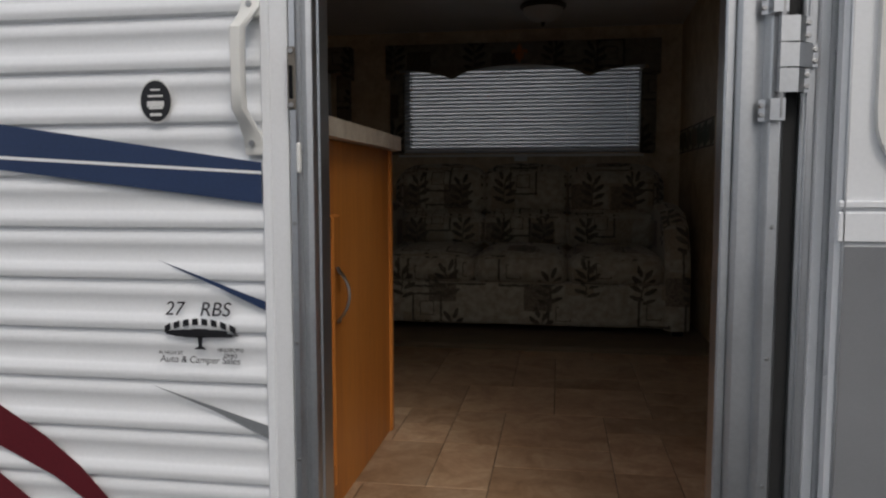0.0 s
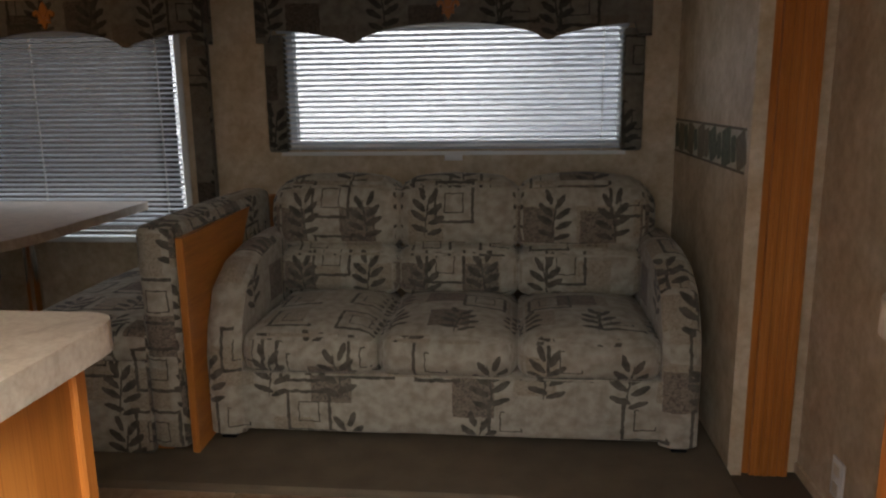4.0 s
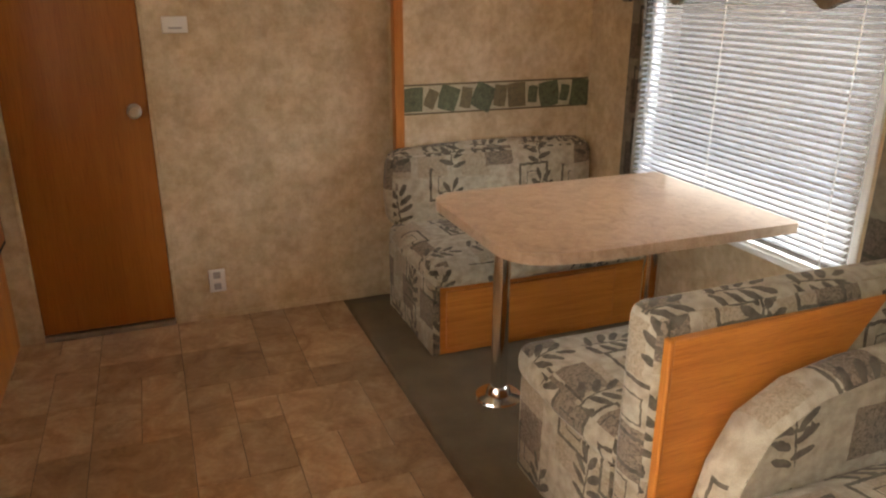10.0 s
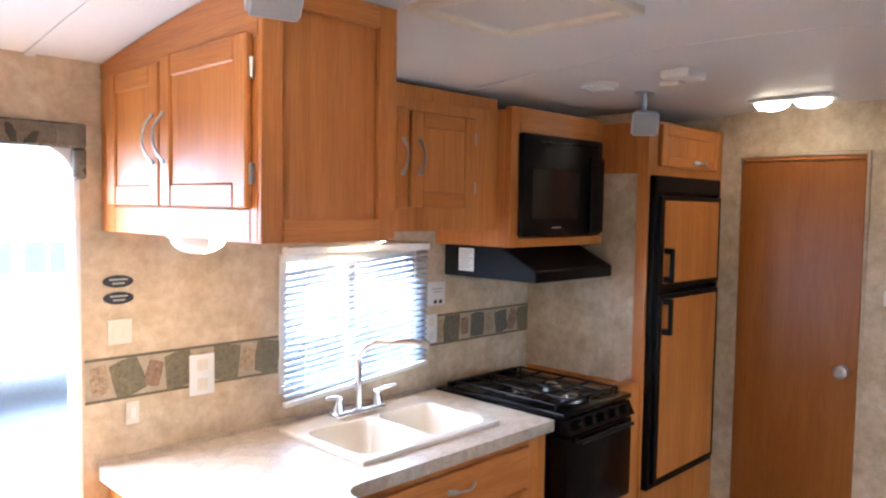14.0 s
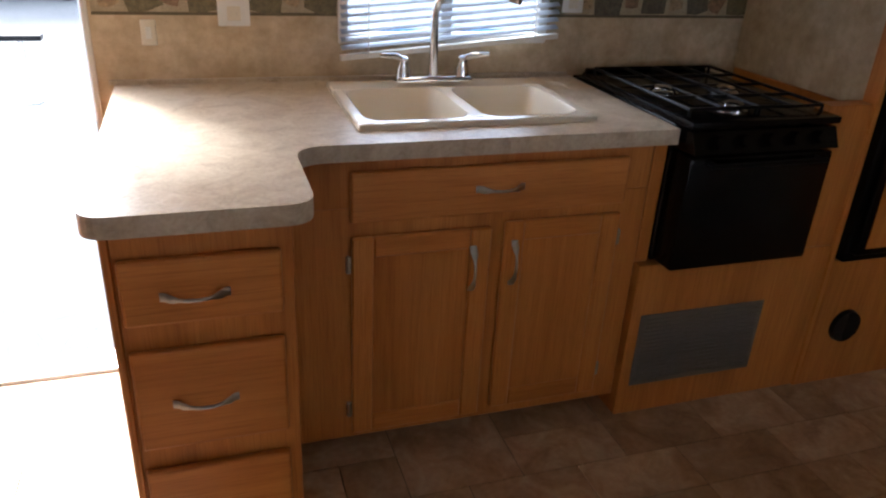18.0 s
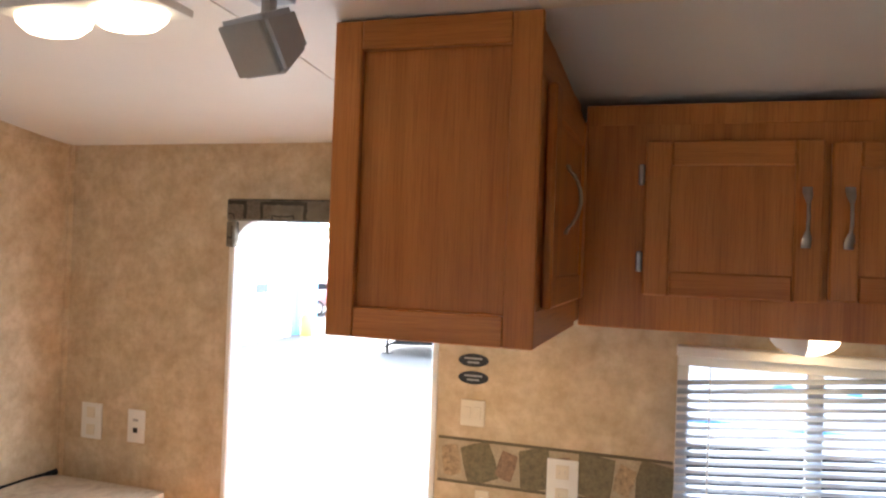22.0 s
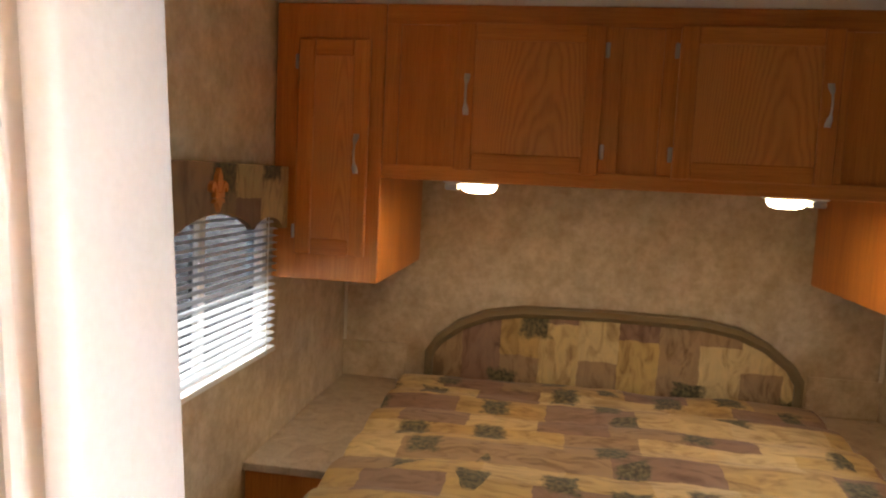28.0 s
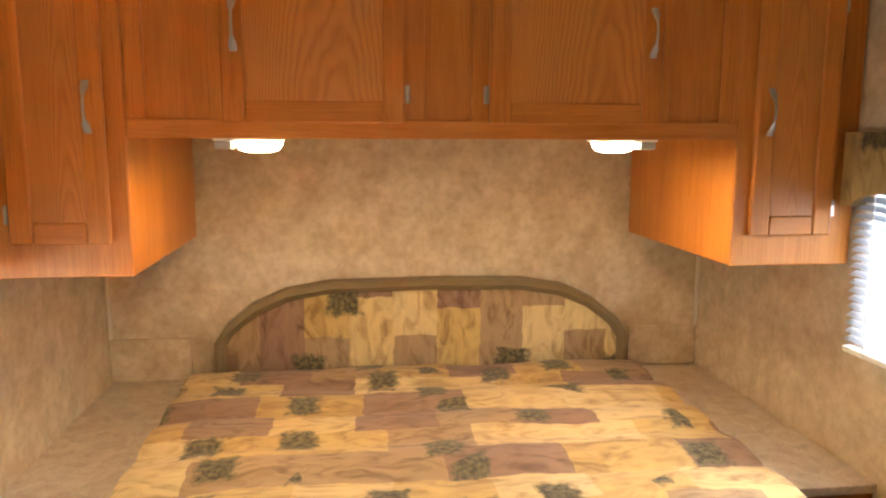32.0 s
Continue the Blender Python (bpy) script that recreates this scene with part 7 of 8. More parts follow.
def siding(name, rects, label):
    """Ribbed sheet, cut round the openings; the ribs run through."""
    bm = bmesh.new()
    pitch = 0.0895
    for x0, x1, z0, z1 in rects:
        prof = []
        for k in range(30):
            z = -0.427 + k * pitch
            prof += [(z, 0.0035), (z + 0.004, 0.0125), (z + 0.012, 0.0150), (z + 0.020, 0.0150), (z + 0.030, 0.0085), (z + 0.036, 0.0065), (z + 0.058, 0.0060),
                     (z + 0.062, 0.0085), (z + 0.076, 0.0085), (z + 0.082, 0.0050)]
        inside = [p for p in prof if z0 < p[0] < z1]
        prof = [(z0, inside[0][1])] + inside + [(z1, inside[-1][1])]
        a = [bm.verts.new((x0, WY - w, z)) for z, w in prof]
        b = [bm.verts.new((x1, WY - w, z)) for z, w in prof]
        for i in range(len(prof) - 1):
            bm.faces.new((a[i], b[i], b[i + 1], a[i + 1]))
    return single(name, bm, SIDING, label, "siding", kind="structure", smooth=True)


siding("siding_kitchen_side", ((BATH - 0.05, -1.315, -0.36, 2.2), (-1.315, -0.685, -0.36, 0.96), (-1.315, -0.685, 1.43, 2.2), (-0.685, -0.128, -0.36, 2.2)), "white ribbed aluminium siding of the trailer")
siding("siding_bedroom_side", ((0.752, 2.23, -0.36, 2.2), (2.23, 3.03, -0.36, 0.9), (2.23, 3.03, 1.38, 2.2), (3.03, HEAD + 0.05, -0.36, 2.2)), "white ribbed aluminium siding of the trailer")
strip("siding_over_door", [(-0.128, 0.752, WY - 0.012, WY - 0.001, 1.86, 2.2), (-0.128, 0.752, WY - 0.012, WY - 0.001, -0.36, -0.075)], SIDING, "white skin above and below the entry")
strip("roof", [(BATH - 0.06, HEAD + 0.06, -0.07, WID + 0.06, 2.2, 2.24)], SIDING, "white trailer roof")
strip("siding_far_side", [(BATH - 0.05, SL0 - 0.05, WID + 0.046, WID + 0.06, -0.36, 2.2), (SL1 + 0.05, 2.23, WID + 0.046, WID + 0.06, -0.36, 2.2), (3.03, HEAD + 0.05, WID + 0.046, WID + 0.06, -0.36, 2.2), (2.23, 3.03, WID + 0.046, WID + 0.06, -0.36, 0.9), (2.23, 3.03, WID + 0.046, WID + 0.06, 1.38, 2.2),
                          (SL0 - 0.05, SL1 + 0.05, WID + 0.046, WID + 0.06, 1.86, 2.2)], SIDING, "white skin on the far side of the trailer")


def decal(bm, pts, out=0.0165):
    prism(bm, [(0.964 * x + 0.0087, WY - out, 0.964 * z + 0.0886) for x, z in pts], (0, -0.0006, 0))


def graphics():
    c = thing("trailer_graphics", (-0.6, WY - 0.02, 0.2), "navy, maroon and grey swoosh decals on the white siding", "decal")
    for name, pts, paint, out in (
            ("navy_stripe", [(-1.55, 0.955), (-0.66, 0.77), (-0.15, 0.697), (-0.15, 0.626), (-0.66, 0.687), (-1.55, 0.84)], NAVY, 0.0165),
            ("pin_line", [(-1.4, 0.715), (-0.66, 0.712), (-0.15, 0.682), (-0.15, 0.677), (-0.66, 0.706), (-1.4, 0.708)], SIDING, 0.0175),
            ("navy_dart", [(-0.349, 0.525), (-0.148, 0.454), (-0.147, 0.438), (-0.235, 0.477)], NAVY, 0.0165),
            ("grey_dart", [(-0.366, 0.295), (-0.143, 0.229), (-0.142, 0.204), (-0.25, 0.253)], DECAL_GREY, 0.0165),
            ("maroon_swoosh", [(-0.95, 0.36), (-0.684, 0.246), (-0.59, 0.19), (-0.52, 0.135), (-0.445, 0.055), (-0.49, 0.055), (-0.57, 0.11), (-0.684, 0.165), (-0.95, 0.21)], MAROON, 0.0165),
            ("maroon_swoosh", [(-0.95, 0.18), (-0.70, 0.12), (-0.60, 0.045), (-0.66, 0.035), (-0.95, 0.11)], MAROON, 0.0165)):
        bm = bmesh.new()
        decal(bm, pts, out)
        part(name, bm, paint, c)
    b = thing("weight_badge", (-0.375, WY - 0.02, 0.82), "black oval approval sticker with a white rim", "sticker")
    for r, m, o, n in ((0.031, PAPER, 0.0165, "rim"), (0.0285, INK, 0.0175, "plate")):
        bm = bmesh.new()
        decal(bm, [(-0.342 + r * math.cos(a), 0.805 + r * 1.25 * math.sin(a)) for a in [2 * math.pi * i / 28 for i in range(28)]], o)
        part(n, bm, m, b)
    for i, (w, h) in enumerate(((0.018, 0.003), (0.028, 0.0035), (0.032, 0.010), (0.026, 0.0035), (0.022, 0.005))):
        bm = bmesh.new()
        z = 0.826 - i * 0.0105
        decal(bm, [(-0.342 - w / 2, z), (-0.342 + w / 2, z), (-0.342 + w / 2, z - h), (-0.342 - w / 2, z - h)], 0.0185)
        part("text_bar", bm, PAPER, b)


def words(text, x, z, size, shear=0.0, name="lettering", label="", parent=None):
    cu = bpy.data.curves.new(name, "FONT")
    cu.body, cu.size, cu.align_x, cu.shear, cu.extrude = text, size, "CENTER", shear, 0.0003
    tmp = new(name, cu)
    me = bpy.data.meshes.new_from_object(tmp.evaluated_get(bpy.context.evaluated_depsgraph_get()))
    bpy.data.objects.remove(tmp)
    me.transform(Matrix.Translation((0.964 * x + 0.0087, WY - 0.018, 0.964 * z + 0.0886)) @ Matrix.Rotation(radians(90), 4, "X") @ Matrix.Scale(0.964, 4))
    me.materials.clear()
    me.materials.append(INK)
    ob = new(name, me)
    ob.parent = parent
    ob.matrix_parent_inverse = Matrix.Translation(-parent.location)
    return ob


def lettering():
    c = thing("siding_lettering", (-0.27, WY - 0.02, 0.30), "black model number and dealer sticker with a spreading tree", "sticker")
    words("27   RBS", -0.277, 0.426, 0.036, 0.25, "model_number", parent=c)
    words("Auto & Camper Sales", -0.274, 0.340, 0.0175, 0.15, "dealer_words", parent=c)
    words("HILLSBORO", -0.215, 0.362, 0.0095, 0.0, "town_words", parent=c)
    words("OHIO", -0.215, 0.352, 0.0095, 0.0, "town_words", parent=c)
    words("N HIGH ST.", -0.328, 0.354, 0.0095, 0.0, "street_words", parent=c)
    for i in range(8):
        bm = bmesh.new()
        s = (i - 3.5) / 3.5
        x, z = -0.272 + s * 0.062, 0.4145 - 0.012 * s * s
        decal(bm, [(x - 0.0055, z - 0.0055 + 0.003 * s), (x + 0.0055, z - 0.0055 - 0.003 * s), (x + 0.0055, z + 0.006 - 0.003 * s), (x - 0.0055, z + 0.006 + 0.003 * s)], 0.018)
        part("name_bar", bm, INK, c)
    bm = bmesh.new()
    rnd = random.Random(2)
    crown = []
    for i in range(36):
        a = 2 * math.pi * i / 36
        k = rnd.uniform(0.86, 1.12)
        crown.append((-0.272 + 0.066 * k * math.cos(a), 0.391 + (0.011 if math.sin(a) > 0 else 0.005) * k * math.sin(a)))
    decal(bm, crown, 0.018)
    decal(bm, [(-0.277, 0.389), (-0.275, 0.371), (-0.284, 0.365), (-0.26, 0.365), (-0.269, 0.371), (-0.267, 0.389)], 0.018)
    part("tree_emblem", bm, INK, c)


graphics()
lettering()


def entry():
    c = thing("entry_frame", (0.28, WY, 0), "aluminium entry door frame with a raised white outer flange", "door frame", kind="structure")
    for side, x0, x1, lin in (("hinge_jamb", 0.616, 0.682, (DX1 - 0.003, 0.617)), ("strike_jamb", -0.082, -0.042, (-0.056, DX0 + 0.003))):
        s = 1 if x0 > 0 else -1
        a, b = (x0, x1) if s > 0 else (x1, x0)
        # rolled profile: a rounded lip at the opening, a shallow channel, a raised outer bead
        prof = [(0.0, -0.046), (0.0, -0.058), (0.08, -0.064), (0.30, -0.066), (0.50, -0.062), (0.56, -0.060), (0.60, -0.072), (0.68, -0.077), (0.90, -0.077), (0.97, -0.072), (1.0, -0.064), (1.0, -0.046)]
        bm = bmesh.new()
        prism(bm, [(a + (b - a) * k, y, -0.06) for k, y in prof], (0, 0, DTOP + 0.09))
        p = part(side, bm, ALUMINIUM, c, "brushed aluminium jamb", smooth=True)
        bm = bmesh.new()
        box(bm, lin[0], lin[1], -0.047, 0.006, -0.06, DTOP + 0.03, 0.003)
        part("jamb_lining", bm, ALUMINIUM, p)
        for k in range(9):
            bm = bmesh.new()
            z, x = 0.06 + k * 0.2, a + (b - a) * 0.8
            tube(bm, [(x, -0.0765, z), (x, -0.0785, z)], [0.004, 0.0025], 8)
            part("rivet", bm, NICKEL, p)
    bm = bmesh.new()
    box(bm, DX0 - 0.026, DX1 + 0.026, -0.075, 0.006, DTOP - 0.004, DTOP + 0.03, 0.004)
    part("head", bm, ALUMINIUM, c)
    bm = bmesh.new()
    box(bm, DX0 - 0.026, DX1 + 0.026, -0.085, 0.03, -0.06, 0.012, 0.003)
    part("threshold", bm, ALUMINIUM, c, "aluminium threshold")
    for q in ((-0.134, -0.086), (0.726, 0.752)):
        bm = bmesh.new()
        box(bm, q[0], q[1], -0.064, WY - 0.0005, -0.075, 1.86, 0.004, 2)
        f = part("flange", bm, SIDING, c, "white outer flange", smooth=True)
        bm = bmesh.new()
        box(bm, q[0] + 0.002, q[0] + 0.018, -0.068, -0.063, -0.075, 1.86, 0.002)
        part("flange_bead", bm, SIDING, f)
    bm = bmesh.new()
    box(bm, -0.0855, -0.0825, -0.060, WY - 0.0005, -0.075, 1.80)
    part("seal", bm, VENT, c, "grey gasket groove")
    bm = bmesh.new()
    box(bm, 0.683, 0.704, -0.056, WY - 0.0005, -0.075, 1.80)
    part("seal", bm, RUBBER, c, "black rubber seal")
    bm = bmesh.new()
    box(bm, 0.7045, 0.7255, -0.070, WY - 0.0005, -0.075, 1.80, 0.003)
    box(bm, 0.7105, 0.7145, -0.074, -0.069, -0.075, 1.80, 0.001)
    part("hinge_rail", bm, ALUMINIUM, c, "narrow ribbed aluminium rail")
    for z in (0.908, 1.56):
        h = bmesh.new()
        tube(h, [(0.671, -0.090, z - 0.088), (0.671, -0.090, z + 0.088)], 0.006, 10)
        p = part("hinge", h, NICKEL, c, "folded steel hinge with screwed leaves", smooth=True)
        for k, (za, zb) in enumerate(((-0.092, -0.060), (-0.052, -0.018), (-0.016, 0.018), (0.020, 0.056), (0.062, 0.094))):
            r = bmesh.new()
            if k in (0, 4):
                prism(r, [(0.644, -0.078, z + za), (0.652, -0.080, z + za), (0.656, -0.094, z + za), (0.676, -0.096, z + za), (0.678, -0.090, z + za), (0.660, -0.088, z + za), (0.657, -0.076, z + za), (0.644, -0.075, z + za)], (0, 0, zb - za))
                xs = (0.647,)
            else:
                o = 0.010 if k == 2 else 0.0
                prism(r, [(0.664, -0.092, z + za), (0.666, -0.098, z + za), (0.692, -0.098, z + za), (0.704 + o, -0.084, z + za), (0.712 + o, -0.083, z + za), (0.712 + o, -0.079, z + za), (0.702 + o, -0.080, z + za), (0.690, -0.094, z + za), (0.670, -0.092, z + za)], (0, 0, zb - za))
                xs = (0.7075 + o,)
            part("leaf", r, ALUMINIUM, p)
            for x in xs:
                for zz in (z + za + 0.009, z + zb - 0.009):
                    r = bmesh.new()
                    y = -0.078 if k in (0, 4) else -0.083
                    tube(r, [(x, y, zz), (x, y - 0.004, zz)], [0.0042, 0.003], 8)
                    part("screw", r, NICKEL, p)
    bm = bmesh.new()
    box(bm, -0.081, -0.067, -0.082, -0.0768, 0.845, 0.945, 0.002)
    k = part("strike_plate", bm, VENT, c, "dark steel strike plate")
    bm = bmesh.new()
    box(bm, -0.078, -0.071, -0.0835, -0.0815, 0.862, 0.915, 0.001)
    part("strike_slot", bm, BLACK_MATT, k)
    for z in (0.852, 0.938):
        bm = bmesh.new()
        tube(bm, [(-0.074, -0.081, z), (-0.074, -0.0845, z)], 0.004, 8)
        part("screw", bm, NICKEL, k)
    bm = bmesh.new()
    box(bm, -0.068, -0.060, -0.084, -0.0745, 0.742, 0.792, 0.004, 2)
    part("bumper", bm, WHITE, c, "small white bumper")
    # valance over the door, inside
    v = thing("door_valance", (0.28, 0.0, 1.74), "leaf-patterned fabric trim round the entry head, darkened as if backlit", "valance")
    F = Face("+y", 0.0)
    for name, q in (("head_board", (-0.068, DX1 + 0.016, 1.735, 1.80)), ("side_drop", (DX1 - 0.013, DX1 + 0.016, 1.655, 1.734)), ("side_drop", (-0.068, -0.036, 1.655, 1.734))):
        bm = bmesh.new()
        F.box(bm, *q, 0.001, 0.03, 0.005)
        part(name, bm, FABRIC_BACKLIT, v, uv=True)
    bm = bmesh.new()
    for s, x in ((1, DX0), (-1, DX1)):
        pts = [(x, -0.044, DTOP)] + [(x + s * 0.09 * (1 - math.sin(a)), -0.044, DTOP - 0.09 * (1 - math.cos(a))) for a in [k * math.pi / 16 for k in range(9)]]
        prism(bm, pts, (0, 0.046, 0))
    part("head_corner", bm, WHITE, c)
    for x in (DX0 - 0.016, DX1):
        bm = bmesh.new()
        box(bm, x, x + 0.016, 0.0005, 0.008, 0.0, 1.735, 0.002)
        part("inner_trim", bm, WHITE, c)


def open_door():
    c = thing("entry_door", (1.0, -0.13, -0.03), "white entry door swung open flat against the siding, with a grey lower panel", "door")
    x0, x1, y0, y1 = 0.742, 1.38, -0.125, -0.092
    bm = bmesh.new()
    box(bm, x0, x1, y0, y1, -0.03, 1.72, 0.006)
    part("leaf", bm, SIDING, c)
    F = Face("-y", y0)
    for q in ((x0, x1, 0.642, 0.685), (x0, x1, 0.690, 0.701)):
        bm = bmesh.new()
        F.box(bm, *q, 0.0, 0.006, 0.002)
        part("rail", bm, SIDING, c)
    bm = bmesh.new()
    F.box(bm, x0 + 0.010, x1 - 0.03, 0.0, 0.636, -0.002, 0.002)
    part("lower_panel", bm, SCREEN, c, "grey textured lower panel")
    bm = bmesh.new()
    outer = rounded([(x0 + 0.042, 0.735), (x1 - 0.06, 0.735), (x1 - 0.06, 1.60), (x0 + 0.042, 1.60)], [0.09] * 4)
    prism(bm, [F.p(u, v, 0.0) for u, v in outer], Vector(F.p(0, 0, 0.012)) - Vector(F.p(0, 0, 0)))
    w = part("window_rim", bm, WHITE, c)
    bm = bmesh.new()
    inner = rounded([(x0 + 0.070, 0.765), (x1 - 0.085, 0.765), (x1 - 0.085, 1.575), (x0 + 0.070, 1.575)], [0.075] * 4)
    prism(bm, [F.p(u, v, 0.0125) for u, v in inner], Vector(F.p(0, 0, 0.003)) - Vector(F.p(0, 0, 0)))
    part("window_pane", bm, FROST, c)
    bm = bmesh.new()
    F.box(bm, x0 + 0.006, x0 + 0.010, -0.03, 1.72, 0.0, 0.006, 0.001)
    part("edge_trim", bm, ALUMINIUM, c)


def grab_handle():
    c = thing("grab_handle", (-0.15, -0.06, 0.77), "white moulded grab handle beside the entry", "handle")
    x = -0.146
    bm = bmesh.new()
    rings = []
    # flat moulded bar that stands off the wall between two feet
    for y, z, hw, ht in ((-0.060, 0.773, 0.016, 0.006), (-0.068, 0.800, 0.016, 0.007), (-0.080, 0.824, 0.013, 0.009), (-0.098, 0.846, 0.0115, 0.010), (-0.100, 0.880, 0.011, 0.010), (-0.100, 0.94, 0.011, 0.010), (-0.098, 0.974, 0.0115, 0.010),
                         (-0.080, 0.994, 0.013, 0.009), (-0.068, 1.012, 0.016, 0.007), (-0.060, 1.036, 0.016, 0.006)):
        rings.append([bm.verts.new((x - (0.010 if y < -0.09 else 0.005 if y < -0.075 else 0.0) + hw * cx, y + ht * cy, z)) for cx, cy in ((-1, -0.5), (-0.7, -1), (0.7, -1), (1, -0.5), (1, 0.5), (0.7, 1), (-0.7, 1), (-1, 0.5))])
    for a, b in zip(rings, rings[1:]):
        for k in range(8):
            bm.faces.new((a[k], a[(k + 1) % 8], b[(k + 1) % 8], b[k]))
    bm.faces.new(rings[0][::-1])
    bm.faces.new(rings[-1])
    part("grip", bm, WHITE, c, smooth=True)
    for z in (0.792, 1.016):
        bm = bmesh.new()
        box(bm, x - 0.016, x + 0.016, -0.070, WY - 0.006, z - 0.021, z + 0.021, 0.006, 2)
        p = part("mount", bm, WHITE, c, smooth=True)
        bm = bmesh.new()
        tube(bm, [(x, -0.0745, z), (x, -0.0775, z)], 0.005, 10)
        part("screw", bm, NICKEL, p)


entry()
open_door()
grab_handle()

g = bmesh.new()
box(g, -400, 400, -400, 400, GROUND - 0.2, GROUND)
single("ground", g, ASPHALT, "pale cracked asphalt lot", "ground", kind="structure")


# ---- the lot beyond the entry ----
def wheel(parent, x, y, z, r, axis, w=0.2):
    d = Vector((1, 0, 0)) if axis == "x" else Vector((0, 1, 0))
    p = Vector((x, y, z))
    bm = bmesh.new()
    tube(bm, [p - d * w / 2, p - d * w * 0.4, p + d * w * 0.4, p + d * w / 2], [r * 0.9, r, r, r * 0.9], 24)
    t = part("wheel", bm, TYRE, parent, "black tyre", smooth=True)
    bm = bmesh.new()
    tube(bm, [p - d * (w / 2 + 0.012), p + d * (w / 2 + 0.012)], r * 0.62, 18)
    part("rim", bm, ALUMINIUM, t, smooth=True)


def parked_trailer(name, at, length, height, label, stripe, windows, z0=0.36):
    """White travel trailer that shows its side to the entry; at: its near corner with the larger x, on the ground."""
    x, y, z = at
    c = thing(name, at, label, "trailer")
    bm = bmesh.new()
    side = rounded([(x, z + z0), (x, z + height), (x - length, z + height), (x - length, z + z0)], [0.35, 0.45, 0.2, 0.1])
    prism(bm, [(a, y, b) for a, b in side], (0, -2.3, 0))
    part("body", bm, SIDING, c)
    F = Face("+y", y)
    for u0, u1, v0, v1 in windows:
        bm = bmesh.new()
        F.box(bm, x - u1, x - u0, z + v0, z + v1, 0.0, 0.02, 0.006)
        w = part("window", bm, GREY, c, "dark window in a grey frame")
        m = (u0 + u1) / 2
        for a, b in ((u0 + 0.03, m - 0.015), (m + 0.015, u1 - 0.03)):
            bm = bmesh.new()
            F.box(bm, x - b, x - a, z + v0 + 0.03, z + v1 - 0.03, 0.018, 0.024)
            part("pane", bm, WINDOW_GREY, w)
    bm = bmesh.new()
    F.box(bm, x - length + 0.1, x - 0.12, z + stripe, z + stripe + 0.035, 0.001, 0.004)
    part("stripe", bm, BLUE, c, "blue pin stripe")
    bm = bmesh.new()
    F.box(bm, x - length + 0.3, x - 4.5, z + z0 - 0.12, z + z0, -2.1, -0.9)
    part("chassis", bm, BLACK_MATT, c, "black steel chassis")
    for k in (0.58, 0.72):
        wheel(c, x - length * k, y - 0.14, z + 0.34, 0.34, "y")
    bm = bmesh.new()
    tube(bm, [(x - 0.45, y - 0.2, z + z0 - 0.05), (x - 0.45, y - 0.2, z + 0.01)], 0.03, 8)
    box(bm, x - 0.55, x - 0.35, y - 0.3, y - 0.1, z, z + 0.02)
    part("landing_leg", bm, BLACK_MATT, c)
    return c


WINDOW_GREY = plain("far_window", (0.07, 0.085, 0.11), 0.15, vary=0.2, relief=0.0)
tr = parked_trailer("parked_trailer", (6.25, -14.0, GROUND), 7.5, 3.5, "white travel trailer with a blue pin stripe parked across the lot", 0.88, ((1.78, 3.2, 1.63, 2.38),), 0.36)
bm = bmesh.new()
prism(bm, [(5.88, -13.9, -0.60), (5.75, -13.9, -0.52), (5.45, -13.9, -0.36), (4.5, -13.9, -0.36), (4.5, -13.9, -0.42), (5.55, -13.9, -0.47)], (0, -0.5, 0))
part("pin_box", bm, BLACK_MATT, tr, "black hitch arm under the nose")
tr = parked_trailer("parked_trailer", (0.75, -6.7, GROUND), 8.3, 3.1, "white travel trailer with blue mountain decals parked beside the lot", 0.62, ((2.1, 2.50, 1.50, 1.90), (2.56, 3.09, 1.50, 1.90), (5.0, 6.0, 1.5, 1.9)), 0.40)
for u, w in ((2.52, 0.28), (2.84, 0.26), (3.2, 0.16)):
    bm = bmesh.new()
    F = Face("+y", -6.7)
    prism(bm, [F.p(0.75 - u - w / 2, 0.33, 0.005), F.p(0.75 - u + w / 2, 0.33, 0.005), F.p(0.75 - u + w * 0.2, 0.40, 0.005), F.p(0.75 - u, 0.37, 0.005), F.p(0.75 - u - w * 0.2, 0.415, 0.005)], (0, 0.002, 0))
    part("mountain_decal", bm, BLUE, tr, "blue mountain decal")
j = thing("tongue_jack", (1.32, -6.25, GROUND), "grey tongue jack standing on the asphalt", "jack")
bm = bmesh.new()
tube(bm, [(1.32, -6.25, GROUND), (1.32, -6.25, GROUND + 0.02)], 0.12, 16)
part("foot", bm, ALUMINIUM, j)
bm = bmesh.new()
tube(bm, [(1.32, -6.25, GROUND + 0.02), (1.32, -6.25, GROUND + 0.62)], 0.025, 10)
part("tube", bm, ALUMINIUM, j, smooth=True)
bm = bmesh.new()
box(bm, 1.12, 1.52, -6.32, -6.18, GROUND + 0.62, GROUND + 0.67, 0.006)
part("head", bm, BLACK_MATT, j)


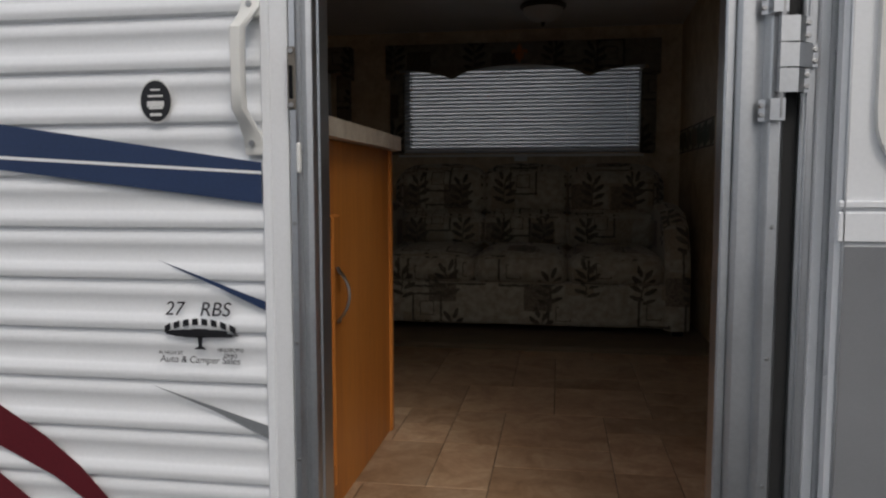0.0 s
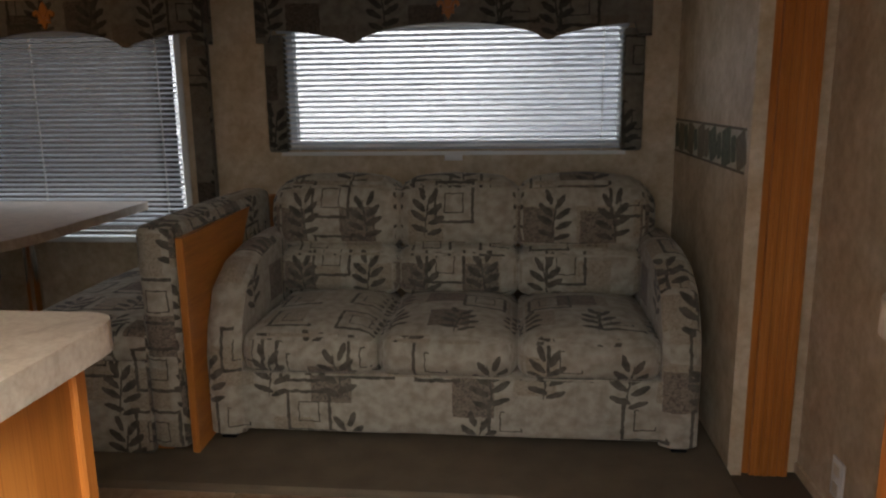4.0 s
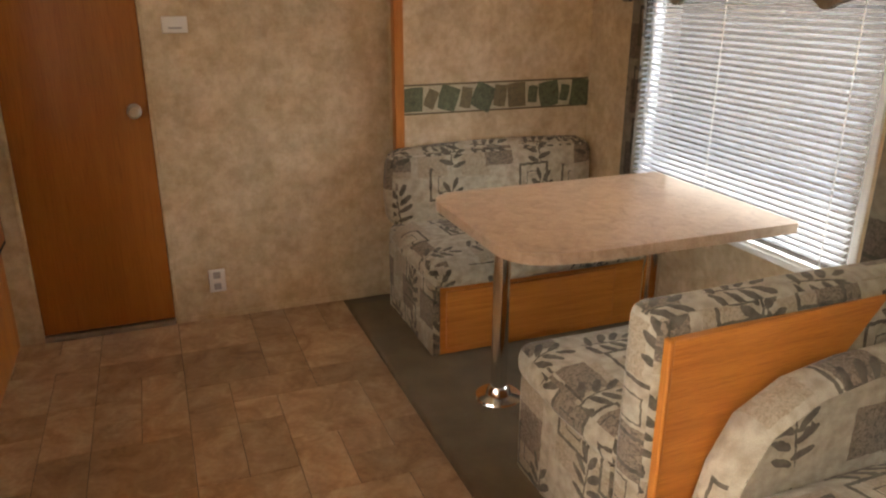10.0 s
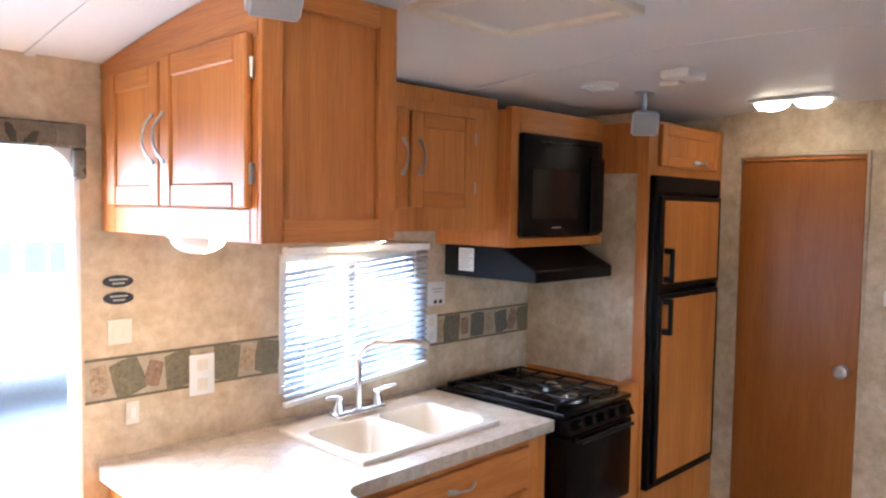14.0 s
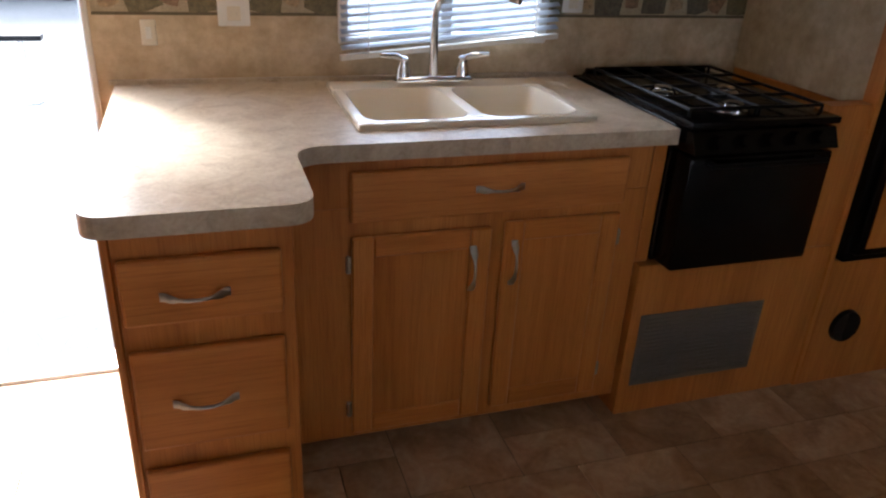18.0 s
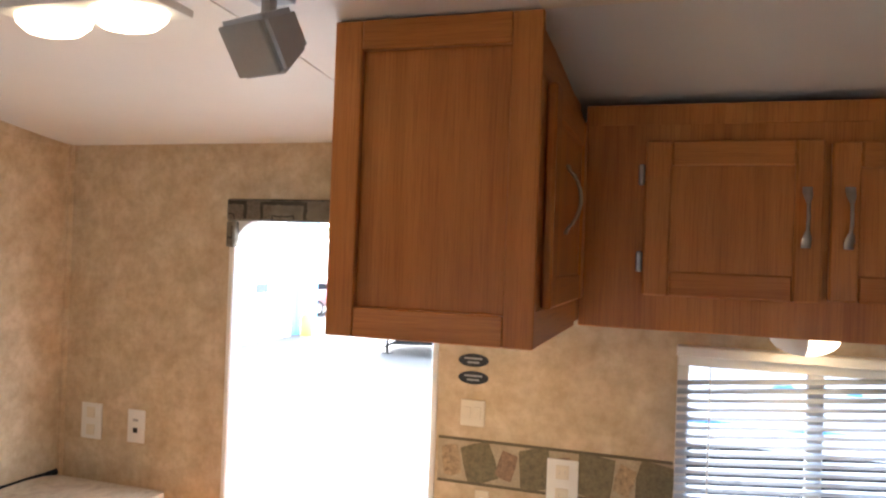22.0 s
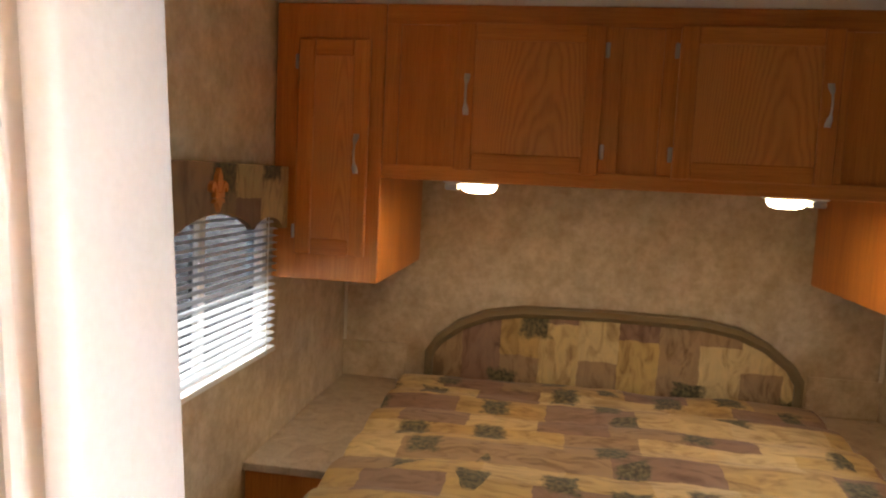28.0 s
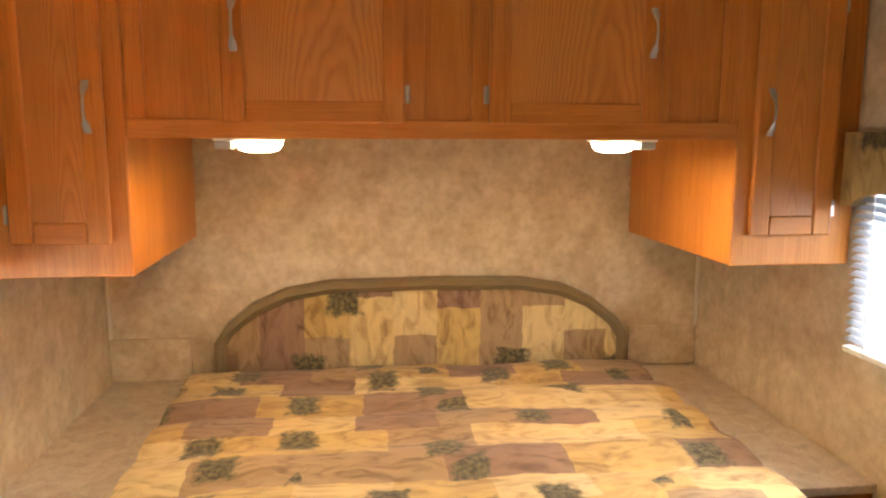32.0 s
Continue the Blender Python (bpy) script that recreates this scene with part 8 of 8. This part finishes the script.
def garage():
    c = thing("garage_building", (9.8, -11, GROUND), "white garage building with small windows and a blue corner column", "building")
    bm = bmesh.new()
    box(bm, 9.3, 18, -15.75, -2, GROUND, 4.2)
    part("wall", bm, SIDING, c)
    bm = bmesh.new()
    box(bm, 9.1, 18.2, -15.95, -1.8, 4.2, 4.4, 0.02)
    part("roof", bm, GREY, c)
    bm = bmesh.new()
    box(bm, 9.22, 9.3, -15.75, -15.5, GROUND, 4.2)
    part("corner_strip", bm, GREY, c)
    F = Face("-x", 9.3)
    for v in (0.52, 2.0):
        for k in range(6):
            y = -14.62 + k * 1.6
            bm = bmesh.new()
            F.box(bm, y, y + 0.56, v - 0.02, v + 0.22, 0.0, 0.02, 0.01)
            part("window", bm, WINDOW_GREY, c)
    for k in range(3):
        z = GROUND + 0.55 + k * 0.62
        bm = bmesh.new()
        F.box(bm, -15.4, -2.5, z, z + 0.012, 0.0, 0.008)
        part("panel_joint", bm, DECAL_GREY, c)
    p = thing("blue_column", (9.4, -16.6, GROUND), "tall bright-blue steel column beside the garage", "column")
    bm = bmesh.new()
    box(bm, 9.25, 9.6, -17.3, -16.1, GROUND, 4.4, 0.02)
    part("shaft", bm, BLUE, p)
    bm = bmesh.new()
    box(bm, 9.20, 9.26, -16.85, -16.6, GROUND + 0.1, 2.2)
    part("downpipe", bm, PAPER, p, "white downpipe")
    b = thing("bollard", (9.0, -16.2, GROUND), "yellow concrete bollard at the column", "bollard")
    bm = bmesh.new()
    lathe(bm, (9.0, -16.2, GROUND), [(0.16, 0), (0.16, 0.5), (0.1, 0.58)], 16)
    part("post", bm, YELLOW, b, smooth=True)


garage()


def car(at, turn, paint, label):
    """A parked estate car; drawn along x, then turned about the upright."""
    c = thing("parked_car", (0, 0, 0), label, "car", "parked cars")
    bm = bmesh.new()
    sides = []
    for y in (-0.86, 0.86):
        sides.append([(-2.15, y, 0.35), (-2.2, y, 0.75), (-2.05, y, 0.95), (-0.95, y, 1.0), (1.95, y, 0.98), (2.15, y, 0.8), (2.15, y, 0.35)])
    prism(bm, sides[0], (0, 1.72, 0))
    bmesh.ops.bevel(bm, geom=list(bm.edges), offset=0.06, segments=2, affect="EDGES")
    part("body", bm, paint, c, smooth=True)
    bm = bmesh.new()
    prism(bm, [(-0.95, -0.74, 0.98), (-0.35, -0.68, 1.45), (1.45, -0.68, 1.47), (1.98, -0.74, 0.98)], (0, 1.45, 0))
    bmesh.ops.bevel(bm, geom=list(bm.edges), offset=0.05, segments=2, affect="EDGES")
    part("cabin", bm, paint, c, smooth=True)
    for y in (-0.745, 0.725):
        for pts in (((-0.75, 1.04), (-0.32, 1.39), (0.30, 1.40), (0.30, 1.04)), ((0.38, 1.04), (0.38, 1.40), (1.36, 1.40), (1.75, 1.04))):
            bm = bmesh.new()
            prism(bm, [(a, y, b) for a, b in pts], (0, 0.02, 0))
            part("side_window", bm, DARK_GLASS, c)
    bm = bmesh.new()
    prism(bm, [(1.52, -0.6, 1.40), (1.52, 0.6, 1.40), (1.93, 0.62, 1.06), (1.93, -0.62, 1.06)], (0.03, 0, 0.02))
    part("rear_window", bm, DARK_GLASS, c)
    for y in (-0.7, 0.7):
        bm = bmesh.new()
        box(bm, 2.12, 2.17, y - 0.12, y + 0.12, 0.68, 0.84, 0.02)
        part("tail_light", bm, MAROON, c)
        for x in (-1.35, 1.35):
            wheel(c, x, y * 1.15, 0.31, 0.31, "y")
    bm = bmesh.new()
    box(bm, 2.10, 2.18, -0.75, 0.75, 0.38, 0.52, 0.02)
    part("bumper", bm, BLACK_MATT, c)
    c.location = at
    c.scale = (0.9, 0.9, 0.9)
    c.rotation_euler = (0, 0, radians(turn))


car((10.3, -24.0, GROUND), 82, RED, "red hatchback parked across the lot")
car((11.9, -23.0, GROUND), 75, ALUMINIUM, "silver car parked beside the red one")


def tree(at, height, spread, seed):
    c = thing("tree", at, "leafy green tree behind the lot", "tree", "trees behind the lot")
    rnd = random.Random(seed)
    x, y, z = at
    bm = bmesh.new()
    tube(bm, [(x, y, z), (x + 0.1, y, z + height * 0.3), (x, y + 0.1, z + height * 0.7)], [0.3, 0.22, 0.08], 9)
    for i in range(7):
        a, h = rnd.uniform(0, 6.28), rnd.uniform(0.3, 0.65) * height
        d = spread * rnd.uniform(0.4, 0.8)
        tube(bm, [(x, y, z + h), (x + d * 0.5 * math.cos(a), y + d * 0.5 * math.sin(a), z + h + 0.5), (x + d * math.cos(a), y + d * math.sin(a), z + h + 1.3)], [0.12, 0.08, 0.03], 6)
    part("trunk", bm, BARK, c, smooth=True)
    verts, faces = [], []
    clumps = [(rnd.gauss(0, 0.42) * spread, rnd.gauss(0, 0.42) * spread, height * rnd.uniform(0.35, 1.0), rnd.uniform(0.5, 1.1)) for _ in range(38)]
    for _ in range(2600):
        cx, cy, cz, r = clumps[rnd.randrange(len(clumps))]
        p = Vector((x + cx + rnd.gauss(0, r * 0.6), y + cy + rnd.gauss(0, r * 0.6), z + cz + rnd.gauss(0, r * 0.45)))
        u, v = Vector((rnd.uniform(-1, 1), rnd.uniform(-1, 1), rnd.uniform(-1, 1))).normalized() * 0.16, Vector((rnd.uniform(-1, 1), rnd.uniform(-1, 1), rnd.uniform(-1, 1))).normalized() * 0.12
        k = len(verts)
        verts += [p - u, p + v, p + u, p - v]
        faces.append((k, k + 1, k + 2, k + 3))
    me = bpy.data.meshes.new("crown")
    me.from_pydata(verts, [], faces)
    me.materials.append(LEAF)
    ob = new("crown", me)
    ob.parent = c
    ob.matrix_parent_inverse = Matrix.Translation(-c.location)


for k, (x, y, h) in enumerate(((10, -66, 5.0), (13, -64, 5.5), (16, -66, 5.2), (19, -64, 6), (22, -66, 5.4), (25, -65, 5), (28, -66, 5.5), (31, -67, 6), (-8, -70, 6))):
    tree((x, y, GROUND), h, 2.6, 40 + k)

# added dark blocks close behind the trailer: darken the blind gaps, hold off skylight
for x0, x1, y0, eave in ((-9.0, -2.7, 3.75, 0.2), (1.6, 8.5, 2.85, 0.42)):
    c = thing("shade_block", ((x0 + x1) / 2, y0 + 1.7, GROUND), "made-up dark block close behind the trailer, added to darken the window gaps", "shed", "timber sheds")
    bm = bmesh.new()
    box(bm, x0, x1, y0, y0 + 3.4, GROUND, 3.0)
    part("wall", bm, SHADE_BLOCK, c)
    bm = bmesh.new()
    # eave drawn out to close the slit of sky over the windows
    prism(bm, [(x0 - 0.2, y0 - eave, 2.9), (x0 - 0.2, y0 + 1.7, 3.9), (x0 - 0.2, y0 + 3.55, 2.95)], (x1 - x0 + 0.4, 0, 0))
    part("roof", bm, GREY, c)
# added backdrop: keeps the gaps of the sofa blind bright
parked_trailer("parked_trailer", (1.45, 8.6, GROUND), 4.0, 3.2, "made-up white trailer added as a bright backdrop behind the sofa window", 0.7, (), 0.2)
# added too: a white surface for the kitchen blind's gaps to show
parked_trailer("parked_trailer", (-8.4, -6.9, GROUND), 8.0, 3.1, "made-up white travel trailer added farther along the lot to brighten the kitchen window", 0.62, ((2.5, 3.6, 1.5, 2.0),), 0.40)


# ---- vinyl floor laid in mixed stone-look tiles ----
def floor_tiles():
    c = thing("floor", (-0.7, 0.98, -0.004), "brown stone-look vinyl tiles of mixed sizes", "floor", kind="structure")
    rnd = random.Random(11)
    u = 0.152
    x_lo, x_hi, y_lo, y_hi = BATH, PART, 0.0, FLOOR_EDGE
    nx, ny = int((x_hi - x_lo) / u) + 1, int((y_hi - y_lo) / u) + 1
    taken = set()
    meshes = {}
    for j in range(ny):
        for i in range(nx):
            if (i, j) in taken:
                continue
            for w, h in rnd.sample([(2, 2), (2, 1), (1, 2), (2, 2), (1, 1), (2, 1)], 6):
                cells = [(i + a, j + b) for a in range(w) for b in range(h)]
                if all(q not in taken for q in cells) and i + w <= nx + 1 and j + h <= ny + 1:
                    break
            else:
                w, h, cells = 1, 1, [(i, j)]
            taken.update(cells)
            x0, y0 = x_lo + i * u, y_lo + j * u
            x1, y1 = min(x0 + w * u, x_hi), min(y0 + h * u, y_hi)
            if x1 - x0 < 0.02 or y1 - y0 < 0.02:
                continue
            key = (round(x1 - x0, 4), round(y1 - y0, 4))
            if key not in meshes:
                bm = bmesh.new()
                box(bm, 0.0012, key[0] - 0.0012, 0.0012, key[1] - 0.0012, -0.003, 0.0, 0.0008)
                me = bpy.data.meshes.new("tile")
                bmesh.ops.recalc_face_normals(bm, faces=bm.faces)
                bm.to_mesh(me)
                bm.free()
                me.materials.append(VINYL)
                meshes[key] = me
            ob = new("tile", meshes[key])
            ob.parent = c
            ob.location = (x0 - c.location.x, y0 - c.location.y, -c.location.z)


floor_tiles()
